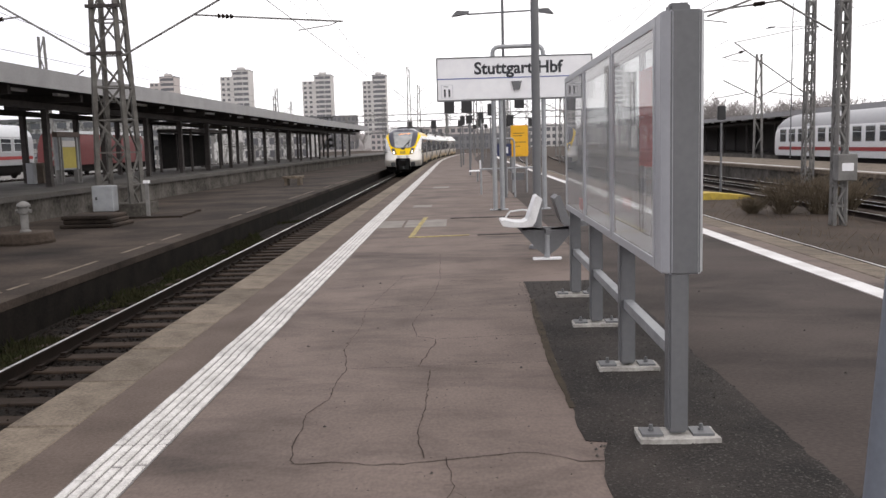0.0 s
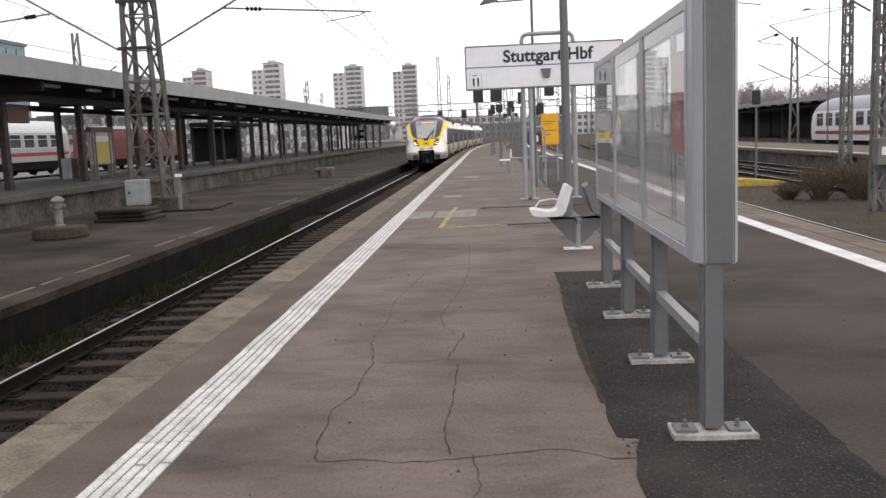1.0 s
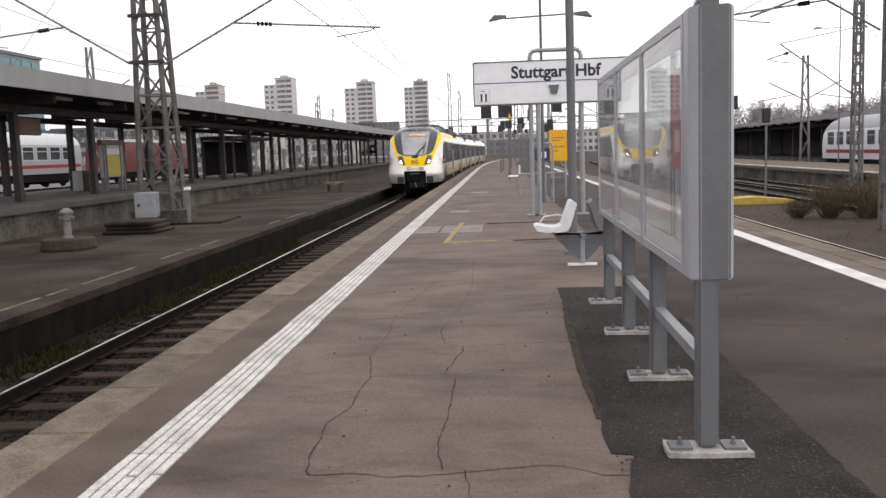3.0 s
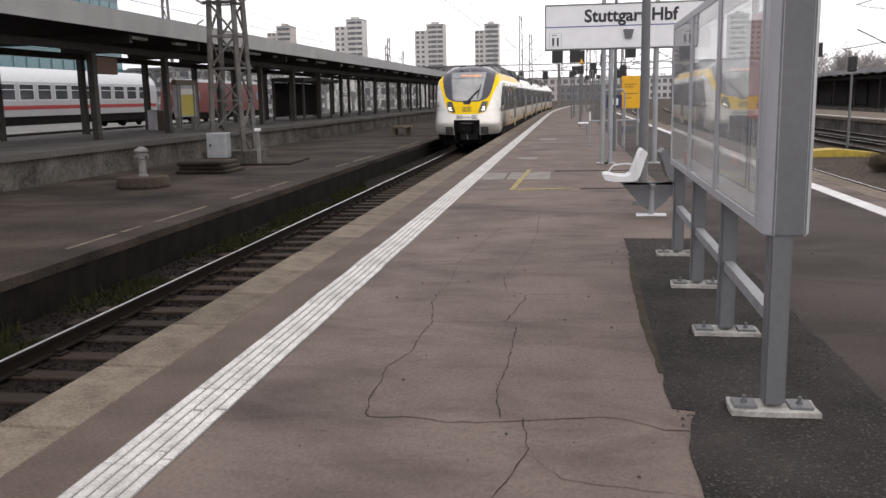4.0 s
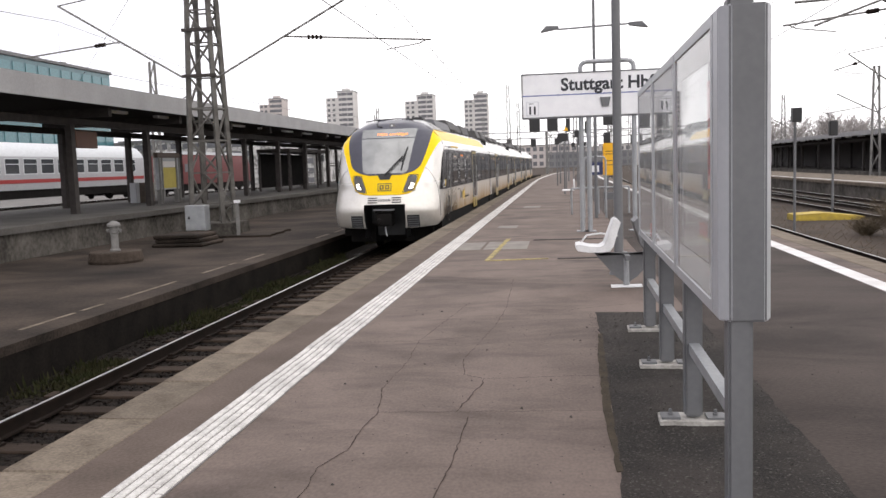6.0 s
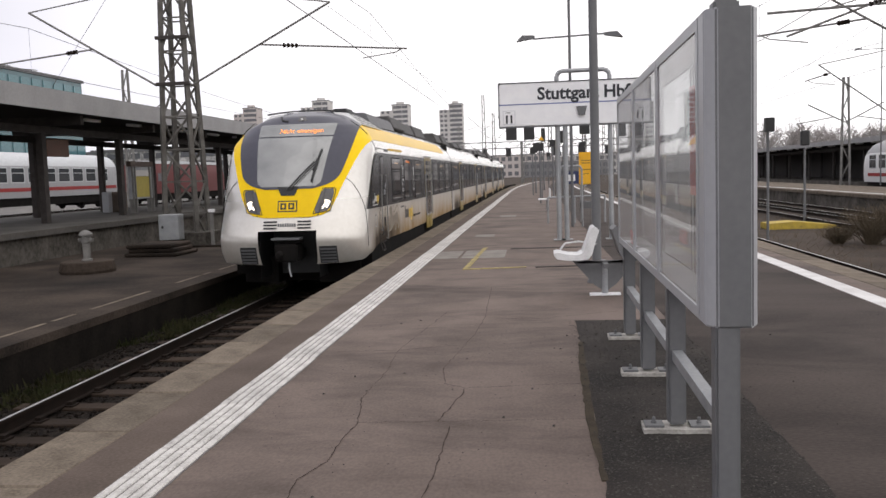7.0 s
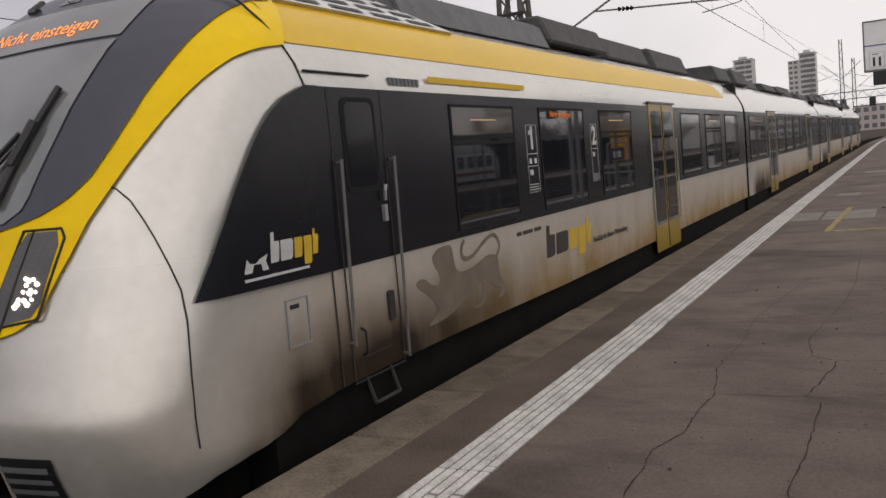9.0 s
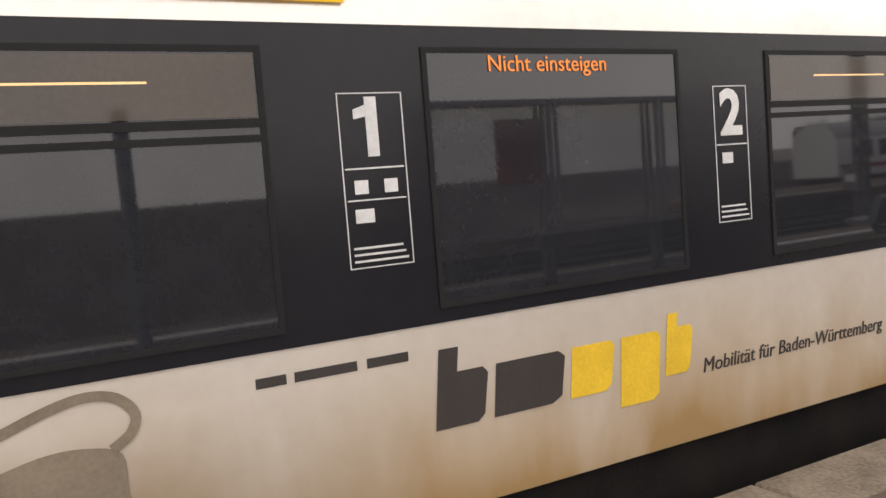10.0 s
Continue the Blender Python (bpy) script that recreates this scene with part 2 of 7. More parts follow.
CASE_GLASS = clear_glass("showcase_glass", gain=1.5, sheen_film=0.22)
TRAIN_WHITE = mat("train_silver_white_paint", (0.67, 0.65, 0.61), (0.58, 0.555, 0.51), 0.27, metal=0.6, scale=1.2, fine=14, bump=0.01, coat=0.5)


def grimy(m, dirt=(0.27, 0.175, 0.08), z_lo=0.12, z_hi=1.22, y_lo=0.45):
    """Adds brown brake and road grime, heaviest low on the car sides, in uneven streaks; its upper reach also imitates
    the platform mirrored in the paint.
    """
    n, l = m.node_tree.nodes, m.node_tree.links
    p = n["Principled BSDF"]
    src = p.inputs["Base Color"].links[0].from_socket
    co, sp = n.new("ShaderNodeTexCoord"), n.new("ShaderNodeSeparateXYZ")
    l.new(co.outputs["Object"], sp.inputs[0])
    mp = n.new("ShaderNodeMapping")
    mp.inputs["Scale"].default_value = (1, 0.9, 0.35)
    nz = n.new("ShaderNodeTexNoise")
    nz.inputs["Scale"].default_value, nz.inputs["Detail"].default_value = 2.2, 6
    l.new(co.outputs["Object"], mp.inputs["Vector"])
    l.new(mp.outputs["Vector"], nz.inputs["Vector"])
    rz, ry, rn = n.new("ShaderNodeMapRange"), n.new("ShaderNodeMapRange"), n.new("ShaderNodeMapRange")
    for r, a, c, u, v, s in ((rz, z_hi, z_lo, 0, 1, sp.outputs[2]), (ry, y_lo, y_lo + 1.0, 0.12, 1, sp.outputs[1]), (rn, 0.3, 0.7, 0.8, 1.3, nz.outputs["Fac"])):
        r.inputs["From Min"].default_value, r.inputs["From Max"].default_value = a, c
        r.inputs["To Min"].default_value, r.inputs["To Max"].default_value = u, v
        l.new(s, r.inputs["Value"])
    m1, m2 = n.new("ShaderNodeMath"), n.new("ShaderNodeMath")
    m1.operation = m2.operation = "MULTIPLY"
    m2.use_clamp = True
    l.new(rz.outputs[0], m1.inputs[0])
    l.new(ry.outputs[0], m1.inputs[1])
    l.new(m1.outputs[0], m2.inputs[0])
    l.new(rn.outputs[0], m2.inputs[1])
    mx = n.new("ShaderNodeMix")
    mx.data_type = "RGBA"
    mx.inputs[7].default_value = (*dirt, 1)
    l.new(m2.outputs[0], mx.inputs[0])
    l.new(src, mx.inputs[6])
    # a black soot smear above the first bogie
    s1, s2, s3 = n.new("ShaderNodeMapRange"), n.new("ShaderNodeMapRange"), n.new("ShaderNodeMapRange")
    for r, a, c, s in ((s1, 0.55, 1.25, sp.outputs[1]), (s2, 5.2, 2.4, sp.outputs[1]), (s3, 0.80, 0.34, sp.outputs[2])):
        r.inputs["From Min"].default_value, r.inputs["From Max"].default_value = a, c
        l.new(s, r.inputs["Value"])
    q1, q2, q3 = n.new("ShaderNodeMath"), n.new("ShaderNodeMath"), n.new("ShaderNodeMath")
    q1.operation = q2.operation = q3.operation = "MULTIPLY"
    q3.use_clamp = True
    l.new(s1.outputs[0], q1.inputs[0])
    l.new(s2.outputs[0], q1.inputs[1])
    l.new(q1.outputs[0], q2.inputs[0])
    l.new(s3.outputs[0], q2.inputs[1])
    l.new(q2.outputs[0], q3.inputs[0])
    l.new(rn.outputs[0], q3.inputs[1])
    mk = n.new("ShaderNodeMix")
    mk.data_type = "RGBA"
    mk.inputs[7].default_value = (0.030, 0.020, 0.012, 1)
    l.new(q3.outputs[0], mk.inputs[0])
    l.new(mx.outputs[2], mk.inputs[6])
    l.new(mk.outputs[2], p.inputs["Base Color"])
    # dirt is matt: it takes away the gloss of the paint
    mm = n.new("ShaderNodeMath")
    mm.operation = "MAXIMUM"
    l.new(m2.outputs[0], mm.inputs[0])
    l.new(q3.outputs[0], mm.inputs[1])
    for key, clean, dull in (("Coat Weight", 0.5, 0.1), ("Metallic", 0.6, 0.0), ("Roughness", 0.27, 0.8), ("Specular IOR Level", 0.5, 0.15)):
        r = n.new("ShaderNodeMapRange")
        r.inputs["From Max"].default_value = 0.8
        r.inputs["To Min"].default_value, r.inputs["To Max"].default_value = clean, dull
        l.new(mm.outputs[0], r.inputs["Value"])
        l.new(r.outputs[0], p.inputs[key])


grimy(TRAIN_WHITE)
TRAIN_YELLOW = mat("train_yellow_paint", (0.90, 0.60, 0.002), (0.83, 0.54, 0.002), 0.35, scale=1.5, fine=14, bump=0.01, coat=0.04, spec=0.15)
TRAIN_DARK = mat("train_anthracite_paint", (0.013, 0.013, 0.016), (0.009, 0.009, 0.012), 0.22, scale=1.2, fine=14, bump=0.01, coat=0.04, spec=0.22)
TRAIN_MASK = mat("train_slate_mask_paint", (0.062, 0.062, 0.082), (0.050, 0.050, 0.068), 0.3, scale=1.2, fine=14, bump=0.01, coat=0.1, spec=0.3)
UNDERFRAME = mat("sooty_underframe", (0.014, 0.012, 0.011), (0.006, 0.006, 0.006), 0.95, scale=4, spec=0.1)
TRAIN_ROOF = mat("dusty_train_roof", (0.14, 0.14, 0.15), (0.07, 0.07, 0.075), 0.6)
ROOF_GEAR = mat("sooty_roof_equipment", (0.075, 0.072, 0.072), (0.028, 0.027, 0.027), 0.7)
WINDOW_DARK = mat("tinted_train_window", (0.017, 0.018, 0.022), (0.012, 0.013, 0.016), 0.03, bump=0, spec=0.5)
WINDOW_DARK.node_tree.nodes["Principled BSDF"].inputs["IOR"].default_value = 1.55
CAB_GLASS = mat("dark_cab_door_glass", (0.010, 0.010, 0.012), (0.007, 0.007, 0.009), 0.08, bump=0, spec=0.2)
RAIL_GREY = mat("worn_grey_grab_rail", (0.20, 0.195, 0.19), (0.11, 0.107, 0.10), 0.4, metal=0.4, scale=6, bump=0.03)
# grey base with broad blotches imitates sky mirrored in the screen
SCREEN_GLASS = mat("sky_greyed_windscreen", (0.20, 0.205, 0.20), (0.10, 0.105, 0.102), 0.03, bump=0, spec=0.5, scale=0.6, fine=1.7, lo=0.40, hi=0.60)
SCREEN_GLASS.node_tree.nodes["Principled BSDF"].inputs["IOR"].default_value = 2.3
LAMP_GLASS = mat("grey_headlight_glass", (0.10, 0.095, 0.095), (0.06, 0.057, 0.057), 0.08, bump=0, spec=0.5, scale=5)
MORTAR = mat("smeared_mortar", (0.46, 0.44, 0.41), (0.22, 0.21, 0.19), 0.9, scale=9, fine=50, bump=0.5, lo=0.38, hi=0.66, spec=0.2)
ASPHALT_OLD = mat("darker_old_asphalt", (0.062, 0.049, 0.043), (0.031, 0.024, 0.021), 0.88, scale=0.9, fine=55, bump=0.5, lo=0.36, hi=0.64, spec=0.2, stretch=(0.6, 1, 1))
stained(ASPHALT_OLD, 0.6, 0.5, seed=8.0)
stained(ASPHALT_LOW, 0.5, 0.35, seed=5.0)
PIT_COVER = mat("pale_pit_cover", (0.26, 0.24, 0.215), (0.16, 0.145, 0.13), 0.9, scale=3, fine=40, spec=0.2)
GRIT = mat("loose_grit", (0.085, 0.078, 0.070), (0.018, 0.017, 0.016), 0.9, scale=40, fine=90, bump=0, spec=0.2)
# bright door yellow darkened to imitate the brown platform mirrored at grazing angles
DOOR_YELLOW = mat("reflection_dimmed_door_yellow", (0.33, 0.225, 0.012), (0.22, 0.155, 0.016), 0.3, scale=1.0, fine=10, bump=0.01, coat=0.25)
CONCRETE_MID = mat("grey_platform_paving", (0.110, 0.102, 0.094), (0.058, 0.054, 0.049), 0.9, scale=0.8, fine=20, bump=0.3, spec=0.2)
STRIPE_YELLOW = mat("yellow_stripe_paint", (0.76, 0.47, 0.006), (0.68, 0.42, 0.012), 0.38, scale=1.0, fine=10, bump=0.01, coat=0.12, spec=0.2)
LIVERY_LION = mat("taupe_livery_print", (0.20, 0.162, 0.118), (0.125, 0.098, 0.068), 0.5, bump=0)
LIVERY_INK = mat("dark_livery_print", (0.035, 0.030, 0.028), None, 0.4, bump=0)
LIVERY_WHITE = mat("white_livery_print", (0.64, 0.64, 0.64), None, 0.4, bump=0)
LIVERY_GOLD = mat("golden_livery_print", (0.72, 0.47, 0.03), None, 0.4, bump=0)
SEAM = mat("dark_panel_seam", (0.03, 0.028, 0.026), None, 0.8, bump=0)
LIGHT_WARM = glow("lit_headlight", (1.0, 0.90, 0.76), 6.0)
HOPPER_GLASS = mat("brownish_lit_glass", (0.070, 0.056, 0.046), (0.045, 0.037, 0.032), 0.06, bump=0, spec=0.4, scale=2)
CABIN_GLOW = glow("warm_cabin_light", (1.0, 0.62, 0.30), 0.09)
LED_DIM = glow("dim_amber_led", (0.9, 0.25, 0.04), 0.11)
GRILLE_PALE = mat("pale_grille_metal", (0.70, 0.70, 0.70), (0.58, 0.58, 0.58), 0.5, bump=0.02)
ASPHALT_RUST = mat("rust_stained_asphalt", (0.134, 0.102, 0.085), (0.070, 0.053, 0.043), 0.88, scale=1.5, fine=50, bump=0.4, lo=0.34, hi=0.64, spec=0.2)
LED = glow("amber_led", (1.0, 0.30, 0.05), 1.3)
COACH_WHITE = mat("coach_pale_grey_paint", (0.34, 0.34, 0.35), (0.27, 0.27, 0.28), 0.5)
LOCO_RED = mat("faded_red_loco_paint", (0.12, 0.018, 0.018), (0.08, 0.014, 0.014), 0.7)
COACH_RED = mat("coach_red_paint", (0.30, 0.025, 0.025), (0.22, 0.02, 0.02), 0.7)
COACH_ROOF = mat("coach_pale_roof", (0.58, 0.595, 0.61), (0.46, 0.475, 0.49), 0.65)
CREAM = mat("pale_render", (0.60, 0.58, 0.56), (0.46, 0.44, 0.425), 0.9, scale=0.08, fine=1.0, bump=0)
PINKISH = mat("pinkish_render", (0.50, 0.45, 0.43), (0.43, 0.39, 0.37), 0.9, scale=0.08, fine=1.0, bump=0)
FAR_WINDOW = mat("far_window_glass", (0.15, 0.15, 0.16), (0.09, 0.09, 0.10), 0.2, bump=0)
TEAL_GLASS = mat("teal_facade_glass", (0.07, 0.17, 0.19), (0.04, 0.10, 0.12), 0.15, scale=0.3, fine=3, bump=0)
OFFICE = mat("grey_office_wall", (0.20, 0.20, 0.205), (0.13, 0.13, 0.135), 0.8, scale=0.2, fine=2, bump=0)
TWIG = mat("bare_brown_twigs", (0.15, 0.12, 0.085), (0.085, 0.068, 0.048), 0.95, scale=2, fine=20, bump=0, spec=0.1)
# bare wood paled to grey: the distance haze is mixed into the colour
FAR_TREE = mat("haze_paled_trees", (0.36, 0.335, 0.325), (0.26, 0.24, 0.23), 0.95, scale=0.3, fine=3, bump=0, spec=0.1)
GRASS = mat("short_trackside_weeds", (0.018, 0.023, 0.008), (0.030, 0.026, 0.013), 0.95, scale=3, fine=20, bump=0, spec=0.1)


# ---- mesh helpers ----
def box(bm, x0, x1, y0, y1, z0, z1, mi=0):
    """An axis-aligned box added to a bmesh."""
    v = [bm.verts.new((x, y, z)) for z in (z0, z1) for y in (y0, y1) for x in (x0, x1)]
    for f in ((0, 2, 3, 1), (4, 5, 7, 6), (0, 1, 5, 4), (2, 6, 7, 3), (0, 4, 6, 2), (1, 3, 7, 5)):
        bm.faces.new([v[i] for i in f]).material_index = mi
    return v


def ring(bm, x0, x1, y0, y1, z0, z1, t):
    """A rectangular frame in the y-z plane, one closed form."""
    L = [[bm.verts.new((x, y, z)) for y, z in ((y0 + d, z0 + d), (y1 - d, z0 + d), (y1 - d, z1 - d), (y0 + d, z1 - d))] for x, d in ((x0, 0), (x1, 0), (x1, t), (x0, t))]
    for k in range(4):
        p, q = L[k], L[(k + 1) % 4]
        for i in range(4):
            bm.faces.new((p[i], p[(i + 1) % 4], q[(i + 1) % 4], q[i]))


def tube(bm, a, b, r0, r1=None, seg=8):
    """A round bar from a to b."""
    r1 = r0 if r1 is None else r1
    a, b = Vector(a), Vector(b)
    q = (b - a).to_track_quat("Z", "Y")
    rings = []
    for c, r in ((a, r0), (b, r1)):
        rings.append([bm.verts.new(c + q @ Vector((r * math.cos(2 * math.pi * i / seg), r * math.sin(2 * math.pi * i / seg), 0))) for i in range(seg)])
    for i in range(seg):
        bm.faces.new((rings[0][i], rings[0][(i + 1) % seg], rings[1][(i + 1) % seg], rings[1][i]))
    bm.faces.new(rings[0][::-1])
    bm.faces.new(rings[1])


def bent_tube(bm, pts, r, seg=8):
    for a, b in zip(pts, pts[1:]):
        tube(bm, a, b, r, r, seg)


def bar(bm, a, b, w, h=None):
    """A square-section bar from a to b."""
    h = h or w
    a, b = Vector(a), Vector(b)
    q = (b - a).to_track_quat("Z", "Y")
    r = [[bm.verts.new(c + q @ Vector((sx * w / 2, sy * h / 2, 0))) for sx, sy in ((-1, -1), (1, -1), (1, 1), (-1, 1))] for c in (a, b)]
    for i in range(4):
        bm.faces.new((r[0][i], r[0][(i + 1) % 4], r[1][(i + 1) % 4], r[1][i]))
    bm.faces.new(r[0][::-1])
    bm.faces.new(r[1])


def lathe(bm, prof, c=(0, 0, 0), seg=16):
    """A turned form from (radius, height) pairs."""
    rings = [[bm.verts.new((c[0] + r * math.cos(2 * math.pi * i / seg), c[1] + r * math.sin(2 * math.pi * i / seg), c[2] + z)) for i in range(seg)] for r, z in prof]
    for p, q in zip(rings, rings[1:]):
        for i in range(seg):
            bm.faces.new((p[i], p[(i + 1) % seg], q[(i + 1) % seg], q[i]))
    bm.faces.new(rings[0][::-1])
    bm.faces.new(rings[-1])


def bevel(bm, w, seg=2):
    bmesh.ops.bevel(bm, geom=bm.edges[:], offset=w, segments=seg, affect="EDGES", clamp_overlap=True)


def mesh_of(name, bm, *mats, smooth=False):
    bmesh.ops.recalc_face_normals(bm, faces=bm.faces[:])
    me = bpy.data.meshes.new(name)
    bm.to_mesh(me)
    bm.free()
    for m in mats:
        me.materials.append(m)
    if smooth:
        for f in me.polygons:
            f.use_smooth = True
        me.set_sharp_from_angle(angle=radians(35))
    return me


def part(name, bm, material, parent, label="", smooth=False):
    """Links a bmesh as one mesh object under its thing."""
    mats = material if isinstance(material, (list, tuple)) else (material,)
    ob = new(name, mesh_of(name, bm, *mats, smooth=smooth))
    ob.parent = parent
    if label:
        ob["label"] = label
    return ob


def thing(name, label, category, m=None, group="", kind=""):
    ob = new(name)
    ob.empty_display_size = 0.1
    if m is not None:
        ob.matrix_world = m
    return tagged(ob, label, category, group, kind)


def structure(name, bm, material, label, category, smooth=False, kind="structure"):
    mats = material if isinstance(material, (list, tuple)) else (material,)
    return tagged(new(name, mesh_of(name, bm, *mats, smooth=smooth)), label, category, kind=kind)


def quick(fn, *a, **k):
    bm = bmesh.new()
    fn(bm, *a, **k)
    return bm


def text_mesh(body, size, depth=0.004, align="CENTER", bold=0.0):
    """A bmesh of lettering in the built-in font, in its own x-y plane."""
    cu = bpy.data.curves.new("lettering", "FONT")
    cu.body, cu.size, cu.extrude, cu.align_x, cu.align_y = body, size, depth / 2, align, "CENTER"
    cu.resolution_u = 3
    cu.offset = bold
    ob = bpy.data.objects.new("lettering", cu)
    me = ob.to_mesh()
    bm = bmesh.new()
    bm.from_mesh(me)
    ob.to_mesh_clear()
    bpy.data.objects.remove(ob)
    bpy.data.curves.remove(cu)
    return bm


def bend(y):
    """How far the tracks and platforms swing to the right at y."""
    return max(0.0, y - 75.0) ** 2 / 1700.0


def strip(bm, x0, x1, z0, z1, y0, y1, step=5.0, mi=0):
    """A long box along the tracks that follows their bend."""
    ys = [y0] + [y for y in np.arange(math.ceil(max(y0, 70) / step) * step, y1, step) if y > y0] + [y1]
    rings = []
    for y in ys:
        d = bend(y)
        rings.append([bm.verts.new((x + d, y, z)) for x, z in ((x0, z0), (x1, z0), (x1, z1), (x0, z1))])
    for a, b in zip(rings, rings[1:]):
        for i in range(4):
            bm.faces.new((a[i], a[(i + 1) % 4], b[(i + 1) % 4], b[i])).material_index = mi
    bm.faces.new(rings[0][::-1]).material_index = mi
    bm.faces.new(rings[-1]).material_index = mi


# ---- ground, tracks, platforms ----
bm = bmesh.new()
n_g = 60
grid = [[bm.verts.new((-900 + 1800 * i / n_g, -300 + 1800 * j / n_g, -1.05)) for j in range(n_g + 1)] for i in range(n_g + 1)]
for i in range(n_g):
    for j in range(n_g):
        bm.faces.new((grid[i][j], grid[i + 1][j], grid[i + 1][j + 1], grid[i][j + 1]))
structure("ground", bm, DIRT, "brown earth and gravel of the station yard", "ground")

bm = bmesh.new()
strip(bm, -6.2, -2.75, -1.04, -0.955, -14, 160)
structure("track_bed", bm, BALLAST, "brown ballast bed beside the platform, darkened for the pit shade", "track bed")

PLAT_L, PLAT_R = -2.71, 4.95
bm = bmesh.new()
strip(bm, PLAT_L + 0.43, PLAT_R - 0.40, -1.05, -0.004, -14, 150)
structure("platform", bm, ASPHALT, "worn brownish grey asphalt platform with cracks", "platform")
bm = bmesh.new()
strip(bm, PLAT_L + 0.06, PLAT_L + 0.43, -1.05, -0.17, -14, 150)
strip(bm, PLAT_R - 0.40, PLAT_R - 0.06, -1.05, -0.17, -14, 150)
structure("platform_wall", bm, CONCRETE_DIRTY, "stained concrete retaining wall below the platform edge", "platform wall")


def rail_track(cx, y0, y1, zr, name, sleepers=True, only=None):
    """Two flat-bottom rails on sleepers, top of rail at zr."""
    tr = thing(name, "steel rails with bright running surface on dark wooden sleepers", "railway track", kind="structure")
    for s in (-1, 1):
        x = cx + s * 0.753
        b = bmesh.new()
        strip(b, x - 0.067, x + 0.067, zr - 0.16, zr - 0.14, y0, y1)
        strip(b, x - 0.010, x + 0.010, zr - 0.14, zr - 0.035, y0, y1)
        strip(b, x - 0.036, x + 0.036, zr - 0.035, zr - 0.003, y0, y1)
        r = part("rail", b, RAIL_RUST, tr)
        b = bmesh.new()
        strip(b, x - 0.016, x + 0.016, zr - 0.003, zr, y0, y1)
        part("running_surface", b, RAIL_TOP, r, "polished running surface")
    return tr


main_track = rail_track(XC, -14, 160, -0.76, "main_track")

LOW_Z, LOW_E, LOW_W = -0.38, -6.25, -12.85
bm = bmesh.new()
strip(bm, LOW_W - 0.2, LOW_E, -1.05, LOW_Z, -14, 150)
structure("low_platform", bm, ASPHALT_LOW, "disused low platform with dusty brown asphalt", "platform")

HIGH_Z = 0.45
bm = bmesh.new()
strip(bm, -20.5, LOW_W, -1.05, HIGH_Z - 0.16, -14, 170)
structure("high_platform", bm, CONCRETE_DIRTY, "neighbouring platform with a stained concrete wall", "platform")
bm = bmesh.new()
strip(bm, -20.4, LOW_W + 0.12, HIGH_Z - 0.16, HIGH_Z, -14, 170)
structure("platform_slab", bm, CONCRETE_MID, "pale concrete platform slab with an overhanging edge", "platform")


def canopy(y0, y1, xe, xb, zt, hw, name="platform_canopy", xp=(-15.0, -18.0), step=7.3, first=26.3, zfloor=HIGH_Z):
    """A long platform roof: pale edge, dark boarded underside, steel posts and cross beams."""
    c = thing(name, "long platform canopy with pale roof edge and dark steel posts", "canopy")
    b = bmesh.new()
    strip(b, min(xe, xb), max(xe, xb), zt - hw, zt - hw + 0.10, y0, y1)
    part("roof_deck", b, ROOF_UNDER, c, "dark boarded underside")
    b = bmesh.new()
    s = 1 if xe > xb else -1
    strip(b, min(xe, xe + 0.08 * s), max(xe, xe + 0.08 * s), zt - hw - 0.02, zt, y0, y1)
    part("fascia", b, ROOF_EDGE, c, "pale grey metal roof edge")
    b = bmesh.new()
    strip(b, min(xe, xb) + 0.1, max(xe, xb) - 0.1, zt - hw + 0.10, zt - hw + 0.2, y0, y1)
    part("roof_cover", b, ROOF_EDGE, c)
    pm = quick(box, -0.10, 0.10, -0.12, 0.12, zfloor, zt - hw - 0.25)
    post_mesh = mesh_of("post", pm, DARK_STEEL)
    bmm = bmesh.new()
    box(bmm, min(xe, xb) + 0.4, max(xe, xb) - 0.4, -0.1, 0.1, zt - hw - 0.28, zt - hw)
    beam_mesh = mesh_of("cross_beam", bmm, DARK_STEEL)
    y = first
    while y < y1:
        for x in xp:
            o = new("post", post_mesh)
            o.parent, o.location = c, (x + bend(y), y, 0)
        o = new("cross_beam", beam_mesh)
        o.parent, o.location = c, (bend(y), y, 0)
        y += step
    tube_mesh = mesh_of("light_fitting", quick(box, -0.09, 0.09, -0.75, 0.75, zt - hw - 0.09, zt - hw - 0.002), SIGN_WHITE)
    for k in range(int((y1 - first) / 3.65)):
        o = new("light_fitting", tube_mesh)
        y = first + 1.2 + 3.65 * k
        o.parent, o.location = c, ((xe + xp[0]) / 2 + bend(y), y, 0)
    for x in xp:
        b = bmesh.new()
        strip(b, x - 0.1, x + 0.1, zt - hw - 0.5, zt - hw - 0.28, y0, y1)
        part("long_beam", b, DARK_STEEL, c)
    return c


canopy(-14, 118, -13.2, -19.5, 4.33, 0.57, xp=(-15.0, -18.4), step=5.1, first=26.4)


# ---- info showcase on the platform ----
CASE_TURN = pose(1.118, 4.45, 0, 0, 0, -0.7) @ pose(-1.118, -4.45, 0)


def prism(bm, pts, z0, z1):
    """An upright prism over an outline in plan."""
    lo, hi = ([bm.verts.new((x, y, z)) for x, y in pts] for z in (z0, z1))
    bm.faces.new(lo[::-1])
    bm.faces.new(hi)
    for i in range(len(pts)):
        j = (i + 1) % len(pts)
        bm.faces.new((lo[i], lo[j], hi[j], hi[i]))


